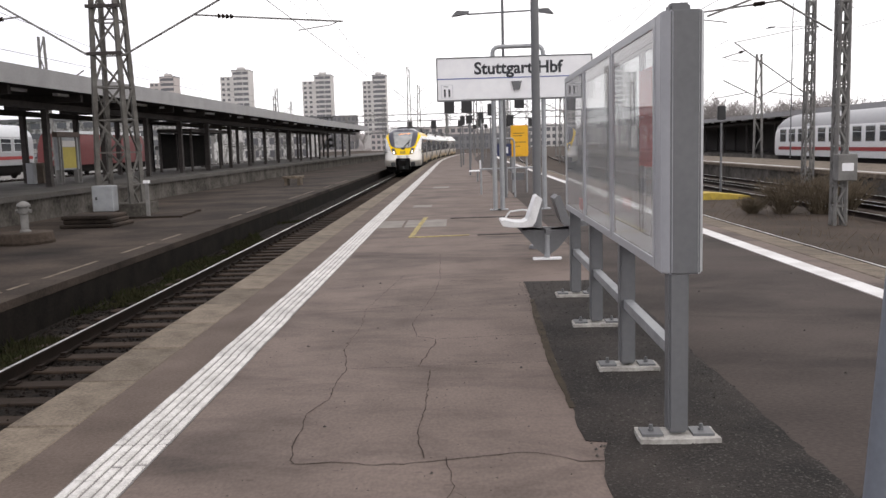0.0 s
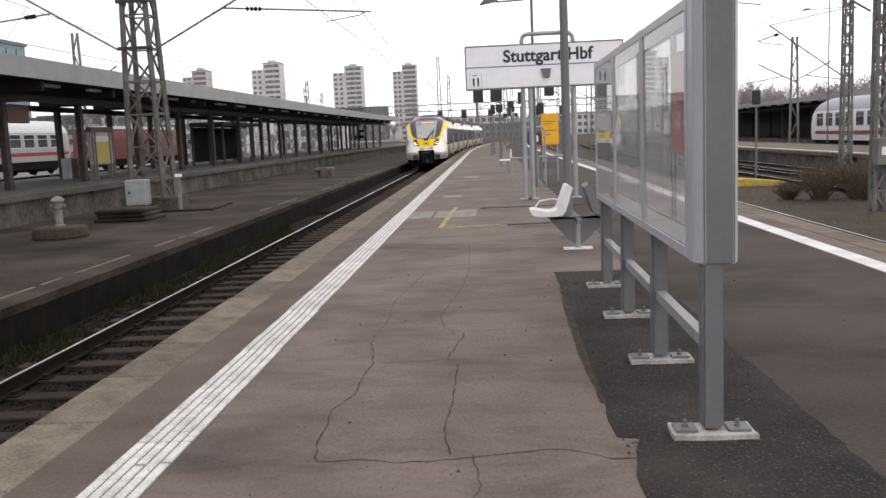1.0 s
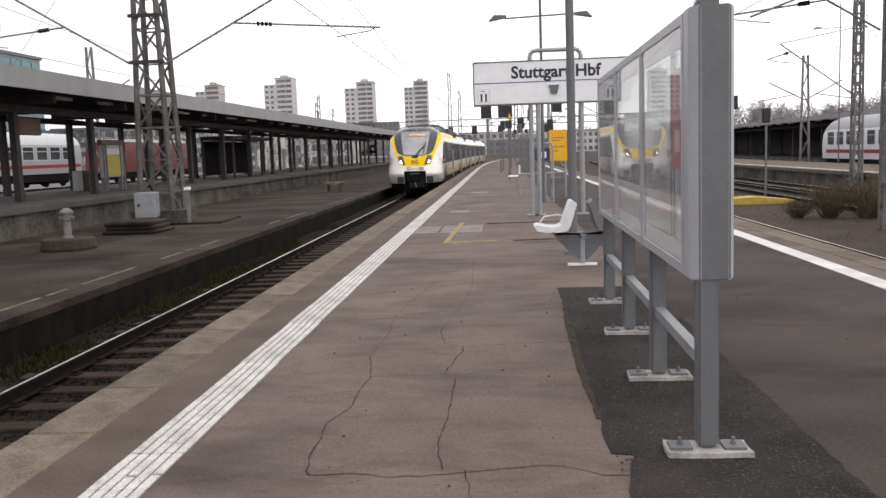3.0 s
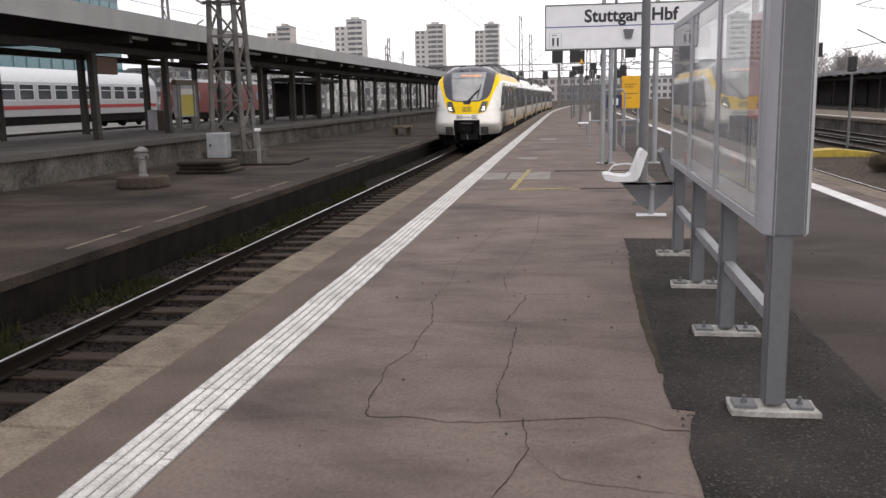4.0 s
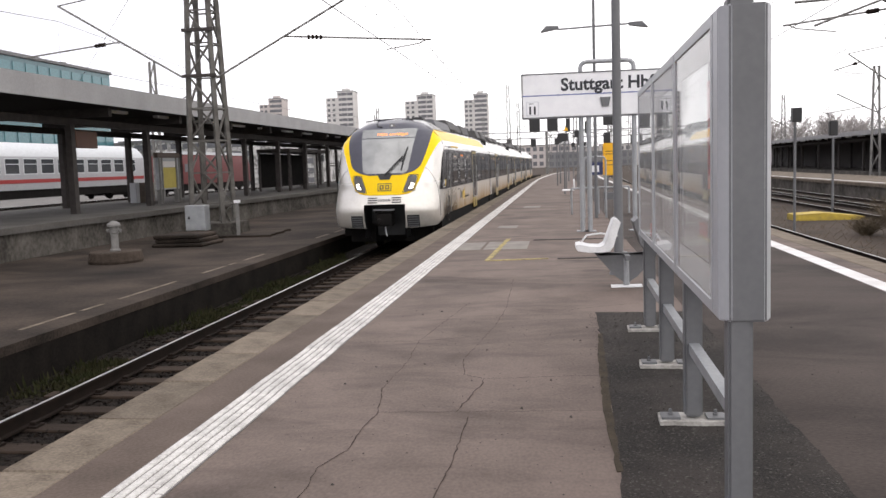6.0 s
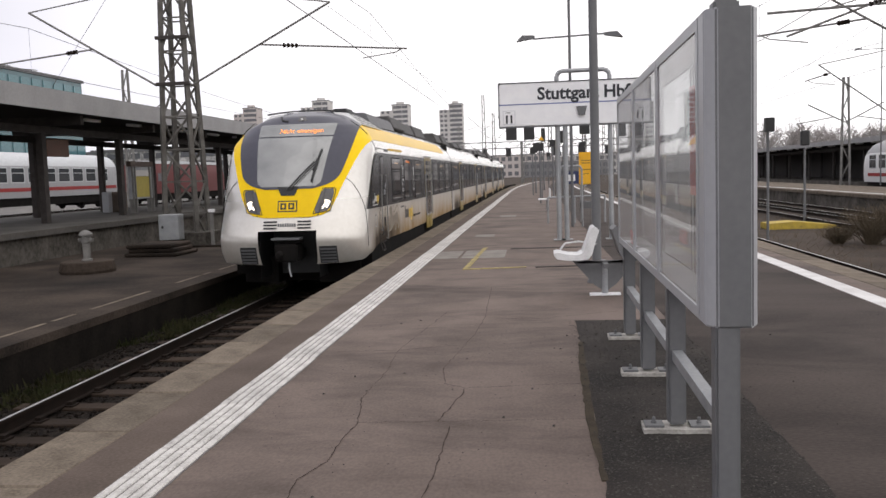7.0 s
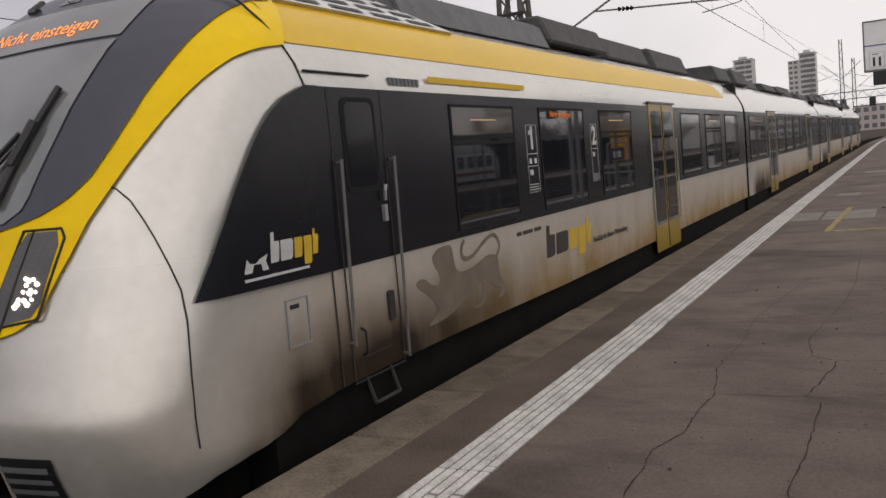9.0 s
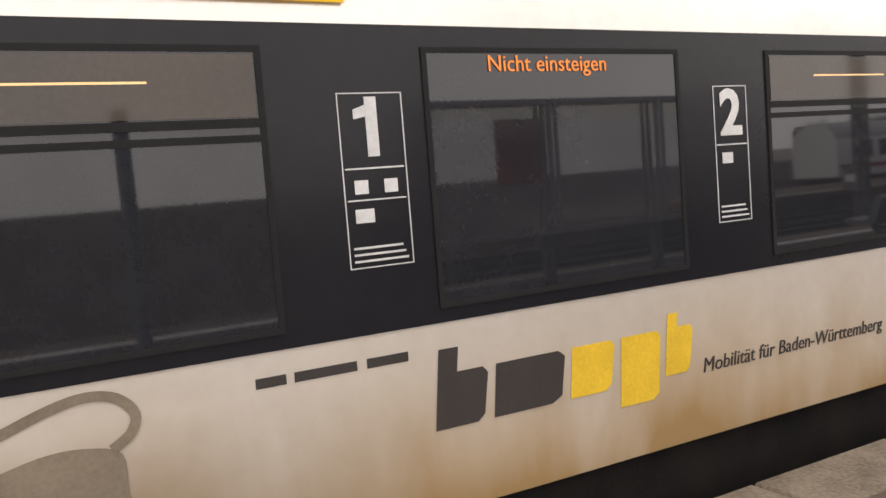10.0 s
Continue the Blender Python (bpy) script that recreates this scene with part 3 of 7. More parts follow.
def showcase():
    c = thing("info_showcase", "grey metal glazed information showcase on four posts, mostly empty", "showcase", CASE_TURN)
    xl, xr, y0, y1, z0, z1 = 1.045, 1.24, 4.50, 8.86, 0.89, 2.205
    ys = [4.45, 5.89, 7.33, 8.77]
    for y in ys:
        b = quick(box, 1.066, 1.171, y - 0.05, y + 0.05, 0.04, 0.92 if y > 4.5 else 2.245)
        bevel(b, 0.012, 2)
        part("post", b, GREY_POST, c)
        b = bmesh.new()
        prism(b, ragged([(0.915, y - 0.10), (1.325, y - 0.10), (1.325, y + 0.10), (0.915, y + 0.10)], 0.07, 0.007, int(y * 10)), 0.0, 0.026)
        f = part("base_plate", b, MORTAR, c, "pale mortar-smeared base plate")
        for sx in (0.985, 1.25):
            b = bmesh.new()
            box(b, sx - 0.055, sx + 0.055, y - 0.06, y + 0.06, 0.026, 0.04)
            lathe(b, [(0.016, 0.04), (0.016, 0.052), (0.010, 0.052), (0.010, 0.075)], (sx, y, 0), 6)
            part("anchor_bolt", b, GREY_POST, f)
    b = quick(box, 1.09, 1.15, ys[0], ys[-1], 0.43, 0.49)
    part("tie_bar", b, GALV, c)
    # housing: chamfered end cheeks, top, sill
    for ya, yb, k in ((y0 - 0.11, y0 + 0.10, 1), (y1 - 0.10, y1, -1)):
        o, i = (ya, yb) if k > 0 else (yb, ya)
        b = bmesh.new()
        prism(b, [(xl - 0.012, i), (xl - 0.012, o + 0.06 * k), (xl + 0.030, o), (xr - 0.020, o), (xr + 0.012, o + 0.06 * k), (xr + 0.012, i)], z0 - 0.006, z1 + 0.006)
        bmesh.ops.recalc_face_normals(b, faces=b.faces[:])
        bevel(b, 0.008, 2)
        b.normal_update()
        # faces along y take the darker grey, shading put into their colour
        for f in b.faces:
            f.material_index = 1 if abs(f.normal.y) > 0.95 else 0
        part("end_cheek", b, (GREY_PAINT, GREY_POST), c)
    b = quick(box, xl, xr, y0 + 0.10, y1 - 0.10, z1 - 0.05, z1)
    part("top_rail", b, GREY_PAINT, c)
    b = quick(box, xl, xr, y0 + 0.10, y1 - 0.10, z0, z0 + 0.05)
    part("sill", b, GREY_PAINT, c)
    w = (y1 - y0 - 0.13) / 3
    for k in range(3):
        for side, (xa, xb) in (("front", (xl - 0.015, xl)), ("back", (xr, xr + 0.015))):
            ya, yb = y0 + 0.065 + k * w + 0.012, y0 + 0.065 + (k + 1) * w - 0.012
            t = 0.05
            b = quick(ring, xa, xb, ya, yb, z0 + 0.005, z1 - 0.005, t)
            d = part("glazed_door", b, GREY_PAINT, c)
            b = bmesh.new()
            b.faces.new([b.verts.new((xa + 0.006, y, z)) for y, z in ((ya + t, z0 + t), (ya + t, z1 - t), (yb - t, z1 - t), (yb - t, z0 + t))])
            g = part("pane", b, CASE_GLASS, d)
            g.visible_shadow = False
            if g.data.polygons[0].normal.x > 0:
                g.data.flip_normals()
            xg = xl + 0.001 if side == "front" else xr - 0.004
            b = quick(ring, xg, xg + 0.003, ya + t - 0.012, yb - t + 0.012, z0 + t - 0.007, z1 - t + 0.007, 0.014)
            part("gasket", b, RUBBER, d, "black rubber gasket")
    return c


def ragged(pts, step, amp, seed):
    """An outline broken up into small irregular steps."""
    rng = random.Random(seed)
    out = []
    for (x0, y0), (x1, y1) in zip(pts, pts[1:] + pts[:1]):
        n = max(1, int(math.hypot(x1 - x0, y1 - y0) / step))
        out += [(x0 + (x1 - x0) * k / n + rng.uniform(-amp, amp), y0 + (y1 - y0) * k / n + rng.uniform(-amp, amp)) for k in range(n)]
    return out


showcase()
bm = quick(box, 1.222, 1.226, 5.42, 5.97, 1.40, 2.03)
poster = tagged(new("poster", mesh_of("poster", bm, RED_POSTER)), "red printed poster strip hanging inside the showcase", "poster")
bm = quick(box, 1.049, 1.052, 7.50, 7.85, 0.965, 1.07)
sticker = tagged(new("sticker", mesh_of("sticker", bm, RED_POSTER)), "small faded red sticker inside the showcase", "sticker")
for o in (poster, sticker):
    o.matrix_world = CASE_TURN


# ---- station name sign, lamp, seats ----
def name_sign():
    s = thing("station_sign", "white station name sign on grey tubular posts", "sign")
    X0, X1, Y, Z0, Z1 = -0.44, 3.15, 20.5, 2.60, 3.56
    b = quick(box, X0, X1, Y - 0.07, Y + 0.07, Z0, Z1)
    bevel(b, 0.015, 1)
    part("panel", b, SIGN_WHITE, s)
    b = bmesh.new()
    box(b, X0 - 0.012, X1 + 0.012, Y - 0.078, Y + 0.078, Z1 - 0.005, Z1 + 0.02)
    box(b, X0 - 0.012, X1 + 0.012, Y - 0.078, Y + 0.078, Z0 - 0.03, Z0)
    box(b, X0 - 0.02, X0, Y - 0.078, Y + 0.078, Z0, Z1)
    box(b, X1, X1 + 0.02, Y - 0.078, Y + 0.078, Z0, Z1)
    part("rim", b, GREY_POST, s)
    b = quick(box, X0, X1, Y - 0.075, Y - 0.069, 3.075, 3.10)
    part("dividing_line", b, SIGN_BLUE, s, "thin blue line")
    b = text_mesh("Stuttgart Hbf", 0.385, bold=0.0105)
    bmesh.ops.transform(b, matrix=pose(1.44, Y - 0.076, 3.30, 90, 0, 0), verts=b.verts)
    part("lettering", b, SIGN_INK, s, "dark station name Stuttgart Hbf")
    b = quick(box, X0 + 0.08, X0 + 0.36, Y - 0.074, Y - 0.07, 2.65, 2.96)
    nf = part("number_field", b, mat("pale_grey_field", (0.62, 0.62, 0.66), None, 0.5, bump=0), s)
    b = quick(box, X0 + 0.095, X0 + 0.345, Y - 0.077, Y - 0.074, 2.665, 2.945)
    part("inner_field", b, SIGN_WHITE, nf)
    for dx in (-0.052, 0.052):
        b = text_mesh("1", 0.235, bold=0.010)
        bmesh.ops.transform(b, matrix=pose(X0 + 0.22 + dx, Y - 0.079, 2.755, 90, 0, 0), verts=b.verts)
        part("platform_digit", b, SIGN_INK, nf, "dark digit of platform number 11")
    b = quick(box, X0 + 0.14, X0 + 0.25, Y - 0.080, Y - 0.077, 2.905, 2.92)
    part("caption_bar", b, SIGN_INK, s)
    b = bmesh.new()
    v = [b.verts.new((x, y, z)) for y in (Y - 0.12, Y - 0.07) for x, z in ((1.28, 3.0), (1.52, 3.0), (1.47, 2.80), (1.33, 2.80))]
    for f in ((0, 1, 2, 3), (7, 6, 5, 4), (0, 4, 5, 1), (1, 5, 6, 2), (2, 6, 7, 3), (3, 7, 4, 0)):
        b.faces.new([v[i] for i in f])
    part("floodlight", b, GREY_POST, s)
    for x in (0.86, 1.03, 2.03):
        b = bmesh.new()
        tube(b, (x, Y, 0), (x, Y, Z0), 0.055, seg=12)
        part("post", b, GALV, s)
        b = quick(box, x - 0.13, x + 0.13, Y - 0.13, Y + 0.13, 0, 0.02)
        part("foot", b, GALV, s)
    b = bmesh.new()
    bent_tube(b, [(0.86, Y, Z1), (0.86, Y, Z1 + 0.13), (0.90, Y, Z1 + 0.2), (0.97, Y, Z1 + 0.24), (1.92, Y, Z1 + 0.24), (1.99, Y, Z1 + 0.2), (2.03, Y, Z1 + 0.13), (2.03, Y, Z1)], 0.05, 10)
    part("bow", b, GALV, s, "bent steel tube over the sign", smooth=True)
    for x in (-0.30, 0.10):
        b = quick(box, x, x + 0.24, Y - 0.12, Y + 0.12, 2.30, 2.57)
        part("hanging_box", b, BLACK, s)
    b = quick(box, 1.35, 1.57, Y - 0.1, Y + 0.1, 2.38, 2.57)
    part("hanging_box", b, BLACK, s)
    return s


name_sign()


def lamp_post():
    s = thing("platform_lamp", "tall grey platform lamp post with two lamp arms", "lamp post")
    x, y = 1.16, 12.85
    b = bmesh.new()
    tube(b, (x, y, 0), (x, y, 6.2), 0.065, 0.055, 14)
    part("pole", b, GREY_POST, s, smooth=True)
    b = bmesh.new()
    tube(b, (x, y, 0), (x, y, 0.05), 0.14, 0.12, 14)
    part("foot", b, GREY_POST, s)
    return s


lamp_post()


def far_lamp(x, y, h, arm=1.0, name="arm_lamp"):
    s = thing(name, "slender lamp mast with a flat lamp on each arm", "lamp post", pose(x, y, 0), group="lamp masts")
    b = bmesh.new()
    tube(b, (0, 0, 0), (0, 0, h + 1.6), 0.05, 0.035, 8)
    part("pole", b, GREY_POST, s)
    b = bmesh.new()
    tube(b, (-arm, 0, h - 0.03), (arm, 0, h + 0.03), 0.025, 0.025, 6)
    part("arm", b, GREY_POST, s)
    for sx in (-1, 1):
        b = bmesh.new()
        v = [b.verts.new((sx * (arm + a), c, h + d)) for a, c, d in ((-0.05, -0.05, -.02), (-0.05, 0.05, -.02), (0.45, 0.12, -.09), (0.45, -0.12, -.09), (-0.05, -0.05, 0.06), (-0.05, 0.05, 0.06), (0.30, 0.10, 0.07), (0.30, -0.10, 0.07))]
        for f in ((0, 1, 2, 3), (7, 6, 5, 4), (0, 4, 5, 1), (1, 5, 6, 2), (2, 6, 7, 3), (3, 7, 4, 0)):
            b.faces.new([v[i] for i in f])
        part("luminaire", b, GREY_POST, s)
    return s


far_lamp(1.36, 25.2, 5.27, 1.0)


# ---- lattice masts ----
def lattice_mast(x, y, z0, h, w, name="lattice_mast", top=None, panel=1.0, label="weathered steel lattice mast carrying overhead wires", turn=0.0, steel=MAST, leg=0.10):
    top = top or w * 0.7
    s = thing(name, label, "mast", pose(x, y, z0, 0, 0, turn), group="lattice masts")
    cs = []
    for sx, sy in ((-1, -1), (1, -1), (1, 1), (-1, 1)):
        b = bmesh.new()
        bar(b, (sx * w / 2, sy * w / 2, 0), (sx * top / 2, sy * top / 2, h), leg)
        part("corner_leg", b, steel, s)
        cs.append((sx, sy))
    n = int(h / panel)
    for k in range(4):
        b = bmesh.new()
        a, c = cs[k], cs[(k + 1) % 4]
        for i in range(n):
            za, zb = h * i / n, h * (i + 1) / n
            wa, wb = w + (top - w) * za / h, w + (top - w) * zb / h
            p, q = (a, c) if i % 2 else (c, a)
            bar(b, (p[0] * wa / 2, p[1] * wa / 2, za), (q[0] * wb / 2, q[1] * wb / 2, zb), 0.055)
            bar(b, (q[0] * wb / 2, q[1] * wb / 2, zb), (p[0] * wb / 2, p[1] * wb / 2, zb), 0.045)
        part("lattice_bracing", b, steel, s)
    return s


big_mast = lattice_mast(-10.6, 26.9, LOW_Z, 12, 1.04, top=0.44, steel=MAST_DARK, leg=0.13, label="brownish grey steel lattice mast carrying overhead wires")
for z in (4.94, 6.34):
    w_ = 0.52 - 0.30 * z / 12 + 0.14
    part("collar", quick(box, -w_, w_, -w_, -w_ + 0.10, z, z + 0.10), DARK_STEEL, big_mast, "dark steel collar")
lattice_mast(10.9, 25.0, -1.05, 12, 0.30, top=0.24, panel=0.55, leg=0.08)
lattice_mast(17.2, 43.0, -1.05, 10.5, 0.42, top=0.30, panel=0.7, leg=0.08)


# ---- towers far behind ----
def tower(x, y, w, d, h, wall, name="tower_block", storeys=16, step=None):
    s = thing(name, "pale high-rise apartment block with rows of windows", "building", pose(x, y, -1), group="tower blocks")
    b = bmesh.new()
    box(b, -w * 0.08, w / 2, 0, d, 0, h)
    box(b, -w / 2, -w * 0.08, 0.8, d * 0.9, 0, h * 0.93)
    box(b, w * 0.05, w * 0.3, d * 0.3, d * 0.6, h, h + 2.5)
    part("wall", b, wall, s)
    b = quick(box, -w * 0.1, w / 2 + 0.2, -0.2, d + 0.2, h, h + 0.5)
    part("roof", b, OFFICE, s)
    fh = h / storeys
    b = bmesh.new()
    box(b, -0.95, 0.95, -0.12, 0.05, 0, 1.7)
    wm = mesh_of("window", b, FAR_WINDOW)
    b = bmesh.new()
    box(b, -1.9, 1.9, -0.14, 0.05, 0, 1.9)
    wm2 = mesh_of("window", b, FAR_WINDOW)
    for k in range(3, storeys):
        for u, me in ((0.02, wm), (0.17, wm2), (0.38, wm2)):
            o = new("window", me)
            o.parent, o.location = s, (w * u, 0, k * fh + 0.8)
        if k < storeys - 1:
            for u in (-0.4, -0.22):
                o = new("window", wm)
                o.parent, o.location = s, (w * u, 0.8, k * fh + 0.8)
    return s


tower(-203, 600, 17, 14, 54, PINKISH)
tower(-152.5, 600, 20, 14, 57, CREAM)
tower(-96, 600, 20, 14, 52, CREAM)
tower(-56.5, 600, 16, 14, 51, CREAM)


# ---- the arriving train ----
HALF, ROOF = 1.463, 3.02
PROFILE = [(1.31, -0.16), (1.41, 0.0), (HALF, 0.19), (HALF, 0.55), (HALF, 0.96), (HALF, 1.5), (HALF, 2.08), (1.44, 2.2), (1.385, 2.33), (1.30, 2.46), (1.19, 2.58), (1.0, 2.72), (0.75, 2.84), (0.4, 2.92), (0.0, 2.95)]


def half_width(z):
    return float(np.interp(z, [p[1] for p in PROFILE], [p[0] for p in PROFILE]))


def nose_y(z):
    return float(np.interp(z, [-0.2, 0.0, 0.25, 0.47, 0.6, 0.9, 1.15, 1.39, 1.7, 2.0, 2.3, 2.6, 2.8, 2.95], [0.05, -0.03, -0.115, -0.15, -0.10, -0.015, 0.05, 0.13, 0.30, 0.48, 0.70, 0.98, 1.25, 1.75]))


def nose_len(z):
    return float(np.interp(z, [-0.2, 0.5, 1.0, 1.6, 2.3, 2.95], [0.68, 0.68, 0.74, 0.78, 0.82, 0.75]))


def nose_round(z):
    """How square the nose is in plan: flatter low down."""
    return float(np.interp(z, [0.5, 1.0], [3.2, 2.5]))


def nose_point(x, z, off=0.0):
    """A point of the rounded nose at (x, z), lifted off by off metres."""
    def at(x, z):
        w = max(half_width(z), 1e-3)
        a, e = min(abs(x) / w, 1.0), nose_round(z)
        return Vector((x, nose_y(z) + nose_len(z) * (1 - (1 - a ** e) ** (1 / e)), z))
    p = at(x, z)
    if off:
        e = 0.012
        dx = at(x + e, z) - at(x - e, z) if abs(x) + e < half_width(z) else at(x, z) - at(x - math.copysign(2 * e, x), z)
        if dx.x < 0:
            dx = -dx
        dz = at(x, min(z + e, 2.94)) - at(x, z - e)
        nn = dx.cross(dz)
        if nn.length > 1e-9:
            p = p + nn.normalized() * off
    return p


def side_x(y, z):
    """Half width of the cab at a given distance behind the nose."""
    u = min(max((y - nose_y(z)) / nose_len(z), 0), 1)
    e = nose_round(z)
    return half_width(z) * (1 - (1 - u) ** e) ** (1 / e)


def nose_patch(bm, zs, left, right, off, cols=10, ease=False):
    """A curved panel on the nose between two side outlines."""
    def spread(i):
        u = 2 * i / cols - 1
        return 0.5 + 0.5 * math.copysign(1 - (1 - abs(u)) ** 2.4, u) if ease else i / cols
    rows = [[bm.verts.new(nose_point(left(z) + (right(z) - left(z)) * spread(i), z, off)) for i in range(cols + 1)] for z in zs]
    for a, b in zip(rows, rows[1:]):
        for i in range(cols):
            bm.faces.new((a[i], a[i + 1], b[i + 1], b[i]))


def hem(y):
    """Height of the lower body edge, which lifts over the first bogie."""
    return float(np.interp(y, [0.0, 0.2, 0.5, 0.9, 1.1, 1.3, 1.5, 2.2, 3.6, 5.5], [-0.045, -0.02, 0.05, 0.078, 0.13, 0.185, 0.212, 0.225, 0.222, 0.20]))


def cab_shell(bm, y_end):
    """The lofted cab and car body, with an opening for the coupler."""
    zs = [-0.16, -0.08, 0.0, 0.09, 0.18, 0.27, 0.36, 0.455, 0.55, 0.605] + [0.605 + 0.0664 * k for k in range(1, 35)] + [2.90, 2.92, 2.935]
    fr = [0, 0.19, 0.386, 0.43, 0.5, 0.56, 0.62, 0.67, 0.72, 0.76, 0.80, 0.83, 0.86, 0.885, 0.91, 0.93, 0.945, 0.96, 0.97, 0.98, 0.986, 0.991, 0.995, 0.998, 1.0]
    back = [0.15, 0.4, 0.8, 1.3, 2.0, 4.0, 8.0]
    rows = []
    for z in zs:
        w, r = half_width(z), []
        edge = nose_y(z) + nose_len(z)
        for s in (-1, 1):
            side = [nose_point(s * w * f, z) for f in fr]
            ys = [edge + (y_end - edge) * q for q in (0.008, 0.016, 0.025, 0.035, 0.047, 0.06, 0.075, 0.09, 0.11, 0.13, 0.16, 0.2, 0.3, 0.6, 1.0)]
            side += [Vector((s * w, y, z)) for y in ys]
            r.append(side)
        rows.append(r)
    for s in (0, 1):
        vs = [[bm.verts.new((p.x, p.y, max(p.z, hem(p.y)))) for p in r[s]] for r in rows]
        for i in range(len(zs) - 1):
            for j in range(len(vs[0]) - 1):
                if zs[i + 1] < 0.61 and j < 2:
                    continue
                q = [vs[i][j], vs[i][j + 1], vs[i + 1][j + 1], vs[i + 1][j]]
                if len({tuple(round(c, 4) for c in v.co) for v in q}) < 4:
                    continue
                bm.faces.new(q)
    bmesh.ops.remove_doubles(bm, verts=bm.verts[:], dist=0.0008)


def mask_half(z):
    return min(float(np.interp(z, [1.38, 1.41, 1.45, 1.52, 1.62, 1.75, 1.95, 2.15, 2.3, 2.45, 2.55, 2.62], [0.45, 0.60, 0.74, 0.86, 0.95, 1.0, 1.06, 1.11, 1.14, 1.155, 1.155, 1.14])), half_width(z) * 0.9985)


def yellow_half(z):
    return min(float(np.interp(z, [0.85, 0.87, 0.90, 0.95, 1.0, 1.25, 1.46, 1.66, 1.88, 2.12, 2.2, 2.3, 2.34, 2.93], [0.42, 0.58, 0.69, 0.78, 0.82, 0.94, 1.02, 1.10, 1.19, 1.30, 1.34, 1.40, 1.46, 1.46])), half_width(z) * 0.9993)


def side_panel(bm, y0, y1, z0, z1, off, thick=0.006, r=0.0):
    """A flat panel on the platform side of the car, with rounded corners."""
    x = HALF + off
    if r <= 0:
        box(bm, x - thick, x, y0, y1, z0, z1)
        return
    pts = []
    for cy, cz, a0 in ((y1 - r, z1 - r, 0), (y0 + r, z1 - r, 90), (y0 + r, z0 + r, 180), (y1 - r, z0 + r, 270)):
        for k in range(5):
            a = radians(a0 + 22.5 * k)
            pts.append((cy + r * math.cos(a), cz + r * math.sin(a)))
    f = [bm.verts.new((x, y, z)) for y, z in pts]
    g = [bm.verts.new((x - thick, y, z)) for y, z in pts]
    bm.faces.new(f)
    for i in range(len(f)):
        j = (i + 1) % len(f)
        bm.faces.new((f[i], f[j], g[j], g[i]))


def body_sweep(bm, y0, y1, prof, off=0.0, sides=(-1, 1)):
    for s in sides:
        vs = [[bm.verts.new((s * (w + off), y, z + (off if z > 2.5 else 0))) for w, z in prof] for y in (y0, y1)]
        for i in range(len(prof) - 1):
            bm.faces.new((vs[0][i], vs[0][i + 1], vs[1][i + 1], vs[1][i]))


def window(car, y0, y1, hopper=False, lit=False, z0=1.0, z1=1.99):
    b = bmesh.new()
    side_panel(b, y0, y1, z0, z1, 0.010, 0.004, 0.05)
    w = part("window", b, WINDOW_DARK, car, "dark tinted window")
    b = quick(ring, HALF + 0.011, HALF + 0.014, y0, y1, z0, z1, 0.022)
    t = 0.022
    if hopper:
        tp = quick(box, HALF + 0.0105, HALF + 0.0125, y0 + 0.03, y1 - 0.03, 1.75, z1 - 0.03)
        part("hopper_pane", tp, HOPPER_GLASS, w, "brownish tilting top pane")
        tp = quick(box, HALF + 0.0128, HALF + 0.0135, y0 + 0.35, y1 - 0.38, 1.864, 1.872)
        part("ceiling_light", tp, CABIN_GLOW, w, "warm ceiling light seen through the pane")
        box(b, HALF + 0.011, HALF + 0.016, y0 + t, y1 - t, 1.715, 1.745)
        box(b, HALF + 0.011, HALF + 0.014, y0 + t, y1 - t, 1.665, 1.69)
    part("seal", b, RUBBER, w)
    return w


def pax_door(car, y0, paint=None):
    """A double-leaf yellow passenger door with two tall windows."""
    y1 = y0 + 1.42
    b = bmesh.new()
    side_panel(b, y0, y1, 0.02, 2.10, 0.012, 0.006, 0.04)
    d = part("passenger_door", b, paint or TRAIN_YELLOW, car, "yellow double passenger door")
    for a in (y0 + 0.10, y0 + 0.80):
        b = bmesh.new()
        side_panel(b, a - 0.02, a + 0.54, 0.40, 2.0, 0.016, 0.003, 0.08)
        part("door_window", b, WINDOW_DARK, d)
    b = quick(box, HALF + 0.012, HALF + 0.018, y0 + 0.70, y0 + 0.72, 0.05, 2.08)
    part("door_seam", b, RUBBER, d)
    b = quick(box, HALF + 0.0, HALF + 0.03, y0 - 0.05, y1 + 0.05, 2.10, 2.13)
    part("drip_rail", b, TRAIN_DARK, d)
    for a in (y0 - 0.05, y1 + 0.03):
        b = bmesh.new()
        tube(b, (HALF + 0.03, a, 0.4), (HALF + 0.03, a, 1.6), 0.012, seg=6)
        part("grab_rail", b, GALV, d)
    return d


def bogie(car, y):
    b = bmesh.new()
    box(b, -1.22, -1.1, y - 1.7, y + 1.7, -0.55, -0.25)
    box(b, 1.1, 1.22, y - 1.7, y + 1.7, -0.55, -0.25)
    box(b, -1.1, 1.1, y - 0.4, y + 0.4, -0.5, -0.2)
    bevel(b, 0.03, 1)
    g = part("bogie", b, UNDERFRAME, car)
    for dy in (-1.2, 1.2):
        b = bmesh.new()
        for s in (-1, 1):
            tube(b, (s * 0.69, y + dy, -0.34), (s * 0.82, y + dy, -0.34), 0.42, 0.42, 24)
        tube(b, (-0.7, y + dy, -0.34), (0.7, y + dy, -0.34), 0.09, 0.09, 10)
        part("wheelset", b, UNDERFRAME, g)


